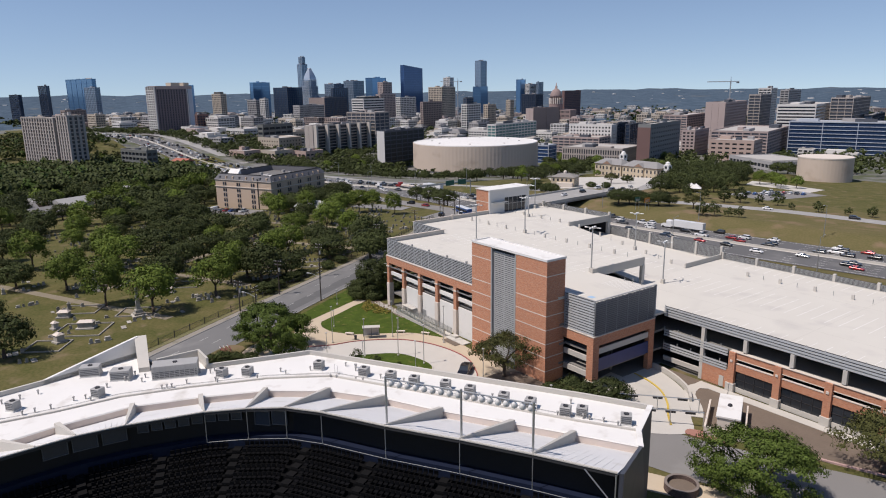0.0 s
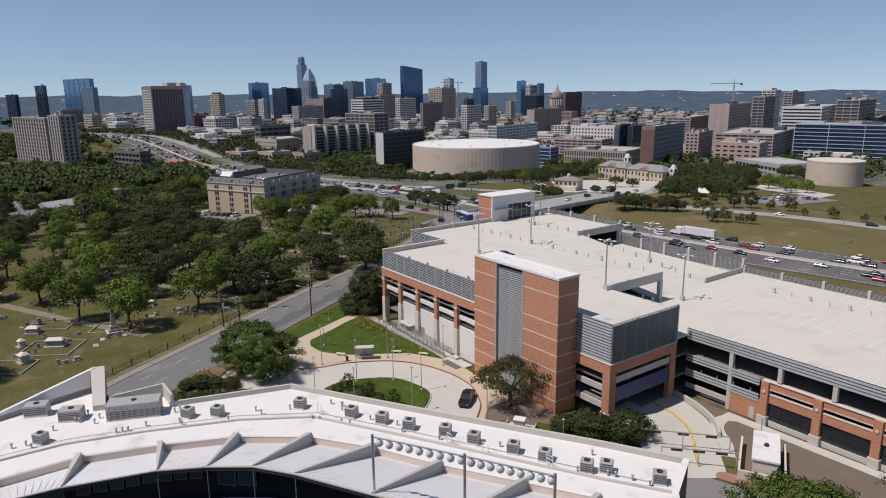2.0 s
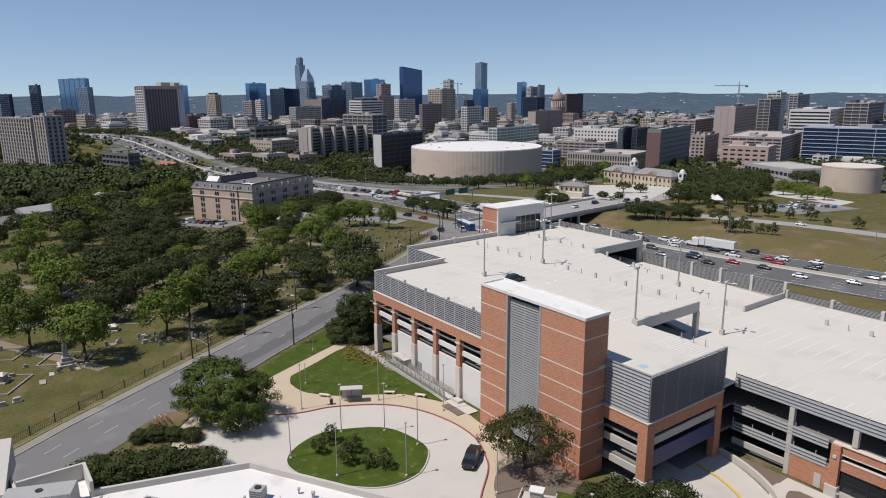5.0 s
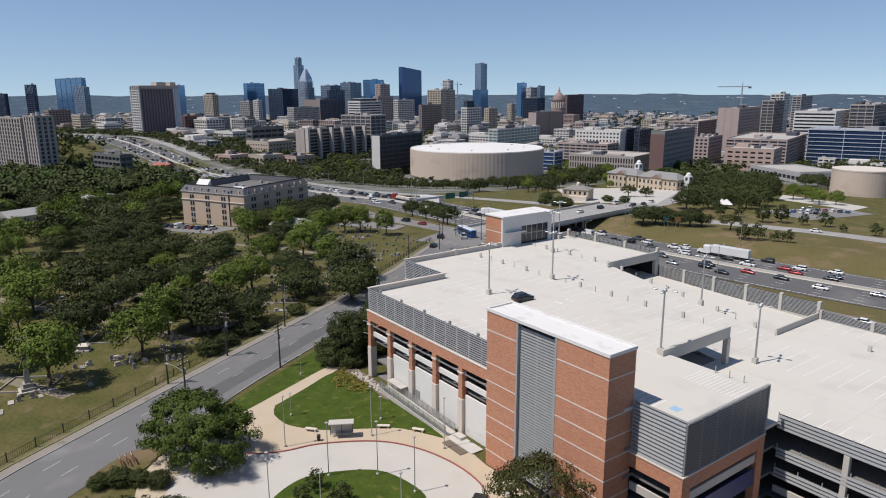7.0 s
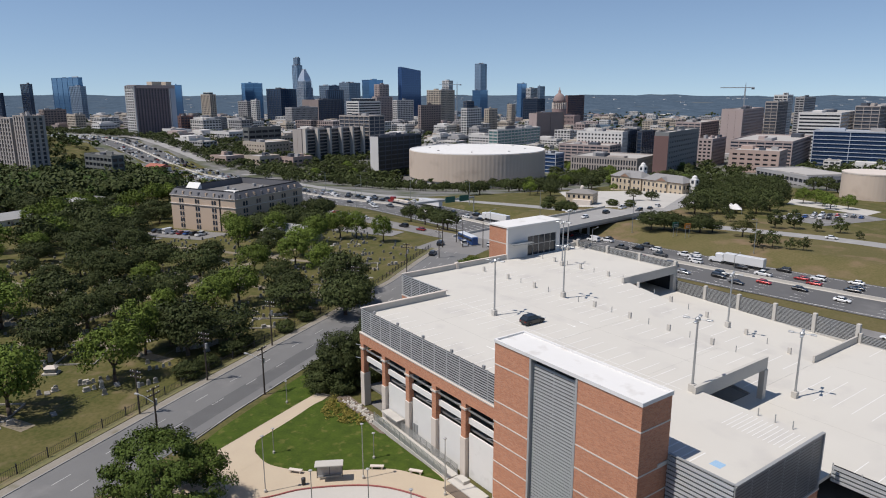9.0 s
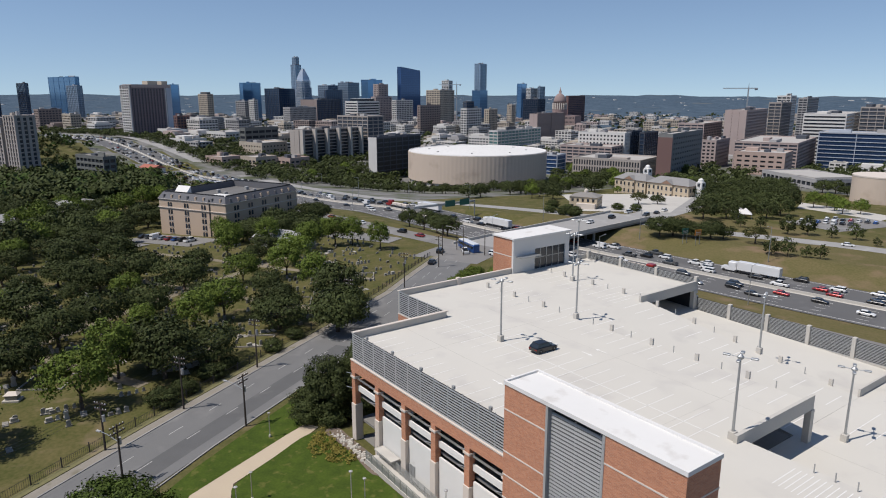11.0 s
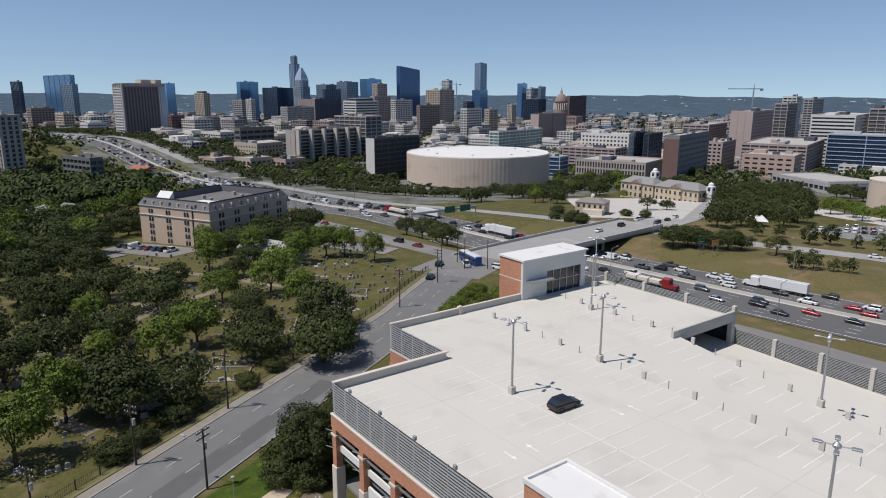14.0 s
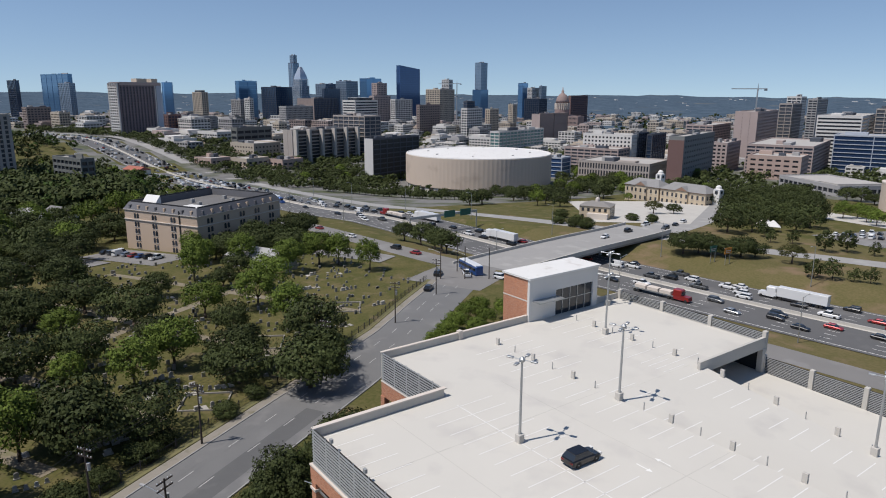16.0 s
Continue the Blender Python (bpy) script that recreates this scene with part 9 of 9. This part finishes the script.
# highway furniture
def tall_lamp(x, y, z, h, turn):
    t = thing("highway_lamp", (x, y, z), "tall thin highway lamp post with one arm", "lamp post", "lamps of the highway", "", turn)
    part("pole", Shape().tube((0, 0, 0), (0, 0, h), 0.14, 0.08, 7), M_METAL, t, local=True)
    part("arm", Shape().tube((0, 0, h - 0.2), (2.6, 0, h + 0.3), 0.06, n=5), M_METAL, t, local=True)
    part("lamp_head", Shape().soft_box(2.3, 3.1, -0.15, 0.15, h + 0.22, h + 0.38, 0.04), M_UNIT, t, local=True)


for i in range(9):
    x = 70 - i * 52
    y = line_y(x) + 27
    tall_lamp(x, y, gz(x, y), 13, 270)
    y = line_y(x + 20) - 23
    tall_lamp(x + 20, y, gz(x + 20, y), 12, 90)
def highway_sign(x, y, colour, label, w=3.4, h=2.2):
    z = gz(x, y)
    sgn = thing("road_sign", (x, y, z), label, "road sign", "", "", 80)
    for k in (-w * 0.3, w * 0.3):
        part("post", Shape().tube((k, 0, 0), (k, 0, 6.0), 0.1, n=6), M_METAL, sgn, local=True)
    part("panel", Shape().soft_box(-w / 2, w / 2, -0.08, 0.08, 3.9, 3.9 + h, 0.05), colour, sgn, local=True)
    part("writing_bar", Shape().box(-w * 0.36, w * 0.36, -0.1, -0.085, 4.9, 5.15), M_WHITE, sgn, local=True)
    part("writing_bar", Shape().box(-w * 0.3, w * 0.2, -0.1, -0.085, 4.3, 4.5), M_WHITE, sgn, local=True)


M_SIGN_G, M_SIGN_O = mat("green_sign", (0.02, 0.12, 0.08), (0.018, 0.1, 0.07), 1, 0.2, 0.5), mat("orange_sign", (0.55, 0.2, 0.02), (0.5, 0.18, 0.02), 1, 0.2, 0.5)
highway_sign(-68, 186, M_SIGN_G, "green road sign on the grass bank")
highway_sign(-63, 187, M_SIGN_O, "orange road works sign on the grass bank")
gan = thing("sign_gantry", (-178, 152, hwz(-178, 0)), "steel gantry with green signs over the highway", "sign gantry")
for y in (131, 168):
    part("post", Shape().tube((-178, y, hwz(-178, 0)), (-178, y, hwz(-178, 0) + 8), 0.25, n=8), M_METAL, gan)
part("beam", Shape().box(-178.4, -177.6, 131, 168, hwz(-178, 0) + 7.2, hwz(-178, 0) + 8.2), M_METAL, gan)
for y in (152, 161):
    part("sign_panel", Shape().box(-177.5, -177.3, y - 3, y + 3, hwz(-178, 0) + 6.4, hwz(-178, 0) + 9.4), M_SIGN_G, gan)

# low planting at the garage corner and young shrubs on the island
M_COVER = leaf_mat("dry_ground_cover", (0.30, 0.25, 0.06), (0.19, 0.165, 0.04))
gr = np.random.RandomState(8)
cover = []
while len(cover) < 110:
    x, y = gr.uniform(-4.8, 7.5), gr.uniform(-8.2, -3.2)
    if y < -3.6 - 4.6 * math.sin(math.pi * min(1.0, max(0.0, (x + 4.8) / 12.3))) ** 0.8 * 0.95:
        continue
    cover.append(leaf_cloud(int(gr.randint(1000)), 0.55, 0.55, 0.3, 0.1, 5, 9, 0.11) + np.array([x, y, 0.2]))
tagged(part("ground_cover", leaf_mesh("ground_cover", np.concatenate(cover)), M_COVER), "dry yellow-green ground cover in the corner bed", "plants", kind="stuff")
for x, y, sz in ((31.0, -28.4, 0.30), (29.2, -25.8, 0.34), (36.4, -26.4, 0.36), (33.8, -24.0, 0.33), (40.4, -22.8, 0.34), (38.8, -24.2, 0.28)):
    plant("small", x, y, sz * 1.5, 0.28)
# bushes along the burial-ground fence
for x, y, sz in ((-27.0, -21.0, 0.75), (-29.8, -16.6, 0.6), (-33.8, -10.4, 0.7), (-36.6, -6.6, 0.55), (-40.5, 4.0, 0.6), (-44.5, 11.0, 0.55)):
    plant("bush", x - 2.2, y, sz)
# arrows painted on the deck
for x, y in ((24.9, 7.5), (25.1, 10.4), (25.1, 24.2), (25.5, 26.6)):
    ar = Shape().add([(-1.0, -0.07, 0), (0.35, -0.07, 0), (0.35, 0.07, 0), (-1.0, 0.07, 0), (0.35, -0.3, 0), (1.0, 0, 0), (0.35, 0.3, 0)], [(0, 1, 2, 3), (4, 5, 6)])
    part("painted_arrow", ar, M_PAINT, garage, at=pose(x, y, ROOF + 0.013, 0, 0, 0 if y < 9 or 23 < y < 25 else 180))
# stubs and arms on the louvered front
stub = Shape().soft_box(-0.22, 0.22, -0.15, 0.15, 0, 0.45, 0.03).mesh("screen_stub")
for x in (3.9, 10.9, 17.9, 24.9, 31.9):
    part("screen_stub", stub, M_LOUVER_D, garage, at=(x, 0.35, 17.2))
pier_arm = Shape().tube((0, 0, 0), (-0.9, -0.5, 0.05), 0.05, n=6).mesh("pier_arm")
for x in (0.5, 7.4, 14.4, 21.4, 28.4, 35.4):
    for z in (8.4, 10.75):
        part("pier_arm", pier_arm, M_METAL, garage, at=(x - 0.4, -0.25, z))
# brick ring planter past the end of the stand
ring = thing("ring_planter", (95.0, -12.2, 0.1), "round dark brick planter beside the street", "planter")
part("wall", Shape().lathe([(2.3, 0), (2.3, 1.1), (1.9, 1.1), (1.9, 0.2)], 28), M_DARKBRICK, ring, local=True)
part("soil", Shape().lathe([(1.9, 0.5), (0.05, 0.55)], 20), M_EARTH, ring, local=True)

# ---- burial ground ----
G_GROUP = "stones of the burial ground"


def stone_mesh(kind):
    s = Shape()
    if kind == "tablet":
        s.box(-0.42, 0.42, -0.2, 0.2, -0.1, 0.18)
        prof = [(-0.32, 0.18), (0.32, 0.18), (0.32, 0.8), (0.22, 0.95), (0, 1.02), (-0.22, 0.95), (-0.32, 0.8)]
        s.loft([[(x, -0.09, z) for x, z in prof], [(x, 0.09, z) for x, z in prof]])
    elif kind == "block":
        s.box(-0.6, 0.6, -0.35, 0.35, -0.1, 0.22)
        s.soft_box(-0.48, 0.48, -0.24, 0.24, 0.22, 0.75, 0.06)
    elif kind == "pillar":
        s.box(-0.45, 0.45, -0.45, 0.45, -0.1, 0.35)
        s.box(-0.34, 0.34, -0.34, 0.34, 0.35, 1.3)
        s.box(-0.42, 0.42, -0.42, 0.42, 1.3, 1.45)
        s.loft([[(-.3, -.3, 1.45), (.3, -.3, 1.45), (.3, .3, 1.45), (-.3, .3, 1.45)], [(-.05, -.05, 1.95), (.05, -.05, 1.95), (.05, .05, 1.95), (-.05, .05, 1.95)]])
    elif kind == "flat":
        s.soft_box(-0.45, 0.45, -0.9, 0.9, -0.05, 0.16, 0.03)
    return s.mesh("headstone")


SRC = {}
for kind, label in (("tablet", "weathered grey headstone with a rounded top"), ("block", "low grey granite grave block"), ("pillar", "grey stone pillar grave marker"), ("flat", "flat pale grave slab in the grass")):
    SRC[kind] = tagged(part("headstone", stone_mesh(kind), M_STONE, at=(0, 0, -300)), label, "headstone", G_GROUP)
placed = set()


def stone(kind, x, y, turn, size=1.0):
    m = pose(x, y, gz(x, y), 0, 0, turn)
    ob = SRC[kind]
    if kind in placed:
        ob = copy_thing(ob, m)
    placed.add(kind)
    ob.matrix_basis = m @ Matrix.Diagonal((size, size, size, 1))


cr = random.Random(31)
n = 0
while n < 285:
    x, y = cr.uniform(-120, -14), cr.uniform(-85, 70)
    if street_side(x, y) < 13.5:
        continue
    if cr.random() < 0.5 and x < -70:
        continue
    row = round(x / 3.4) * 3.4
    k = cr.choice((1, 1, 2, 3, 4))
    for j in range(k):
        yy = y + j * 1.25
        if street_side(row, yy) > 13:
            stone(cr.choice(("tablet", "tablet", "block", "flat", "pillar" if cr.random() < 0.25 else "block")), row + cr.uniform(-.2, .2), yy, 90 + cr.uniform(-6, 6), cr.uniform(0.75, 1.25))
            n += 1
# further rows, past counting
s = Shape()
for i in range(900):
    x, y = cr.uniform(-172, -60), cr.uniform(-60, 78)
    if street_side(x, y) < 14 or y > 64 and x < -150:
        continue
    row = round(x / 3.4) * 3.4
    z = gz(row, y)
    h = cr.uniform(0.4, 1.2)
    s.soft_box(row - 0.12, row + 0.12, y - 0.35, y + 0.35, z - 0.1, z + h, 0.05)
solid("far_headstones", s, M_STONE, "rows of small pale headstones among the trees", "headstones", "stuff")


def obelisk(x, y, h):
    z = gz(x, y)
    o = thing("obelisk", (x, y, z), "tall grey stone obelisk on a stepped base", "monument")
    for k, (w, z0, z1) in enumerate(((1.6, -0.1, 0.4), (1.2, 0.4, 0.9), (0.85, 0.9, 1.7))):
        part("plinth", Shape().soft_box(-w, w, -w, w, z0, z1, 0.05), M_STONE, o, local=True)
    part("shaft", Shape().loft([[(-.5, -.5, 1.7), (.5, -.5, 1.7), (.5, .5, 1.7), (-.5, .5, 1.7)], [(-.3, -.3, h - .5), (.3, -.3, h - .5), (.3, .3, h - .5), (-.3, .3, h - .5)], [(-.03, -.03, h), (.03, -.03, h), (.03, .03, h), (-.03, .03, h)]]), M_STONE, o, local=True)
    part("grave_urn", Shape().lathe([(0.15, 0), (0.35, 0.3), (0.22, 0.55), (0.4, 0.62)], 10, pose(1.9, -1.6, 0)), M_STONE, o, local=True)


obelisk(-31.0, -53.5, 7.6)
obelisk(-62.0, -58.0, 6.0)
obelisk(-96.0, -22.0, 5.0)


def tomb(x, y, turn, w, d, h, label):
    t = thing("tomb", (x, y, gz(x, y)), label, "tomb", "", "", turn)
    part("base", Shape().soft_box(-w / 2 - .4, w / 2 + .4, -d / 2 - .4, d / 2 + .4, -0.1, 0.35, 0.05), M_STONE, t, local=True)
    part("chest", Shape().box(-w / 2, w / 2, -d / 2, d / 2, 0.35, h), M_STONE, t, local=True)
    part("lid", Shape().loft([[(-w / 2 - .2, -d / 2 - .2, h), (w / 2 + .2, -d / 2 - .2, h), (w / 2 + .2, d / 2 + .2, h), (-w / 2 - .2, d / 2 + .2, h)], [(-w / 2 + .3, -.1, h + .5), (w / 2 - .3, -.1, h + .5), (w / 2 - .3, .1, h + .5), (-w / 2 + .3, .1, h + .5)]]), M_BAND, t, local=True)


tomb(-29.0, -65.5, 60, 3.4, 1.6, 1.6, "pale stone chest tomb with a ridged lid")
tomb(-41.5, -68.5, 60, 2.4, 1.8, 1.4, "grey stone family tomb on a base")
tomb(-22.5, -72.0, 20, 1.6, 1.6, 1.8, "grey stone pedestal tomb with a cap")
tomb(-33.0, -71.5, 20, 1.1, 1.1, 1.5, "small grey pedestal tomb in the grass")
tomb(-47, -42, 60, 2.0, 1.3, 1.2, "low grey stone tomb under the trees")
# kerbed plots
pk_ = Shape()
for x, y, w, d, t in ((-28, -66.5, 11, 9, 58), (-21, -74.5, 8, 7, 58), (-34, -53, 9, 7, 58), (-52, -36, 8, 7, 58), (-45, -64, 9, 7, 58), (-50, 3, 8, 7, 60), (-60, -18, 9, 8, 60), (-72, 22, 9, 8, 60), (-85, 48, 10, 8, 60)):
    z = gz(x, y)
    for a in ((-w / 2, w / 2, -d / 2, -d / 2 + .25), (-w / 2, w / 2, d / 2 - .25, d / 2), (-w / 2, -w / 2 + .25, -d / 2 + .25, d / 2 - .25), (w / 2 - .25, w / 2, -d / 2 + .25, d / 2 - .25)):
        pk_.box(*a, -0.15, 0.28, pose(x, y, z, 0, 0, t))
solid("plot_kerbs", pk_, M_STONE, "low stone kerbs round the family plots", "kerb", "stuff")
M_TRACK = mat("worn_track", (0.22, 0.185, 0.13), (0.17, 0.145, 0.10), 5, 0.4, 0.95, stain=((0.14, 0.13, 0.06), 3.0, 0.55))
for pts in ([(-24, -48), (-50, -62), (-90, -82)], [(-40, -22), (-75, -40), (-120, -62)], [(-47, -5), (-90, -26), (-140, -45)], [(-62, 24), (-100, 4), (-150, -18)], [(-80, 50), (-115, 30), (-160, 8)], [(-60, -58), (-92, -10), (-122, 42)]):
    solid("cemetery_path", strip(smooth_line(pts, 5), 2.6, 0.04), M_TRACK, "worn earth track through the burial ground", "path", "structure")
lot = solid("parking_lot", patch([(-198, -14), (-172, -2), (-178, 12), (-204, 0)], 0.25), M_ASPHALT, "small asphalt lot beside the beige building", "parking lot", "structure")
solid("far_lot", drape(((-76, 274), (-60, 325), (-38, 318), (-46, 268)), 0.11), M_ASPHALT, "asphalt lot with parked cars past the highway", "parking lot", "structure")
solid("near_lot", patch([(-150, 70), (-122, 82), (-128, 92), (-156, 84)], 0.2), M_ASPHALT, "asphalt yard beside the pale-roofed building", "parking lot", "structure")
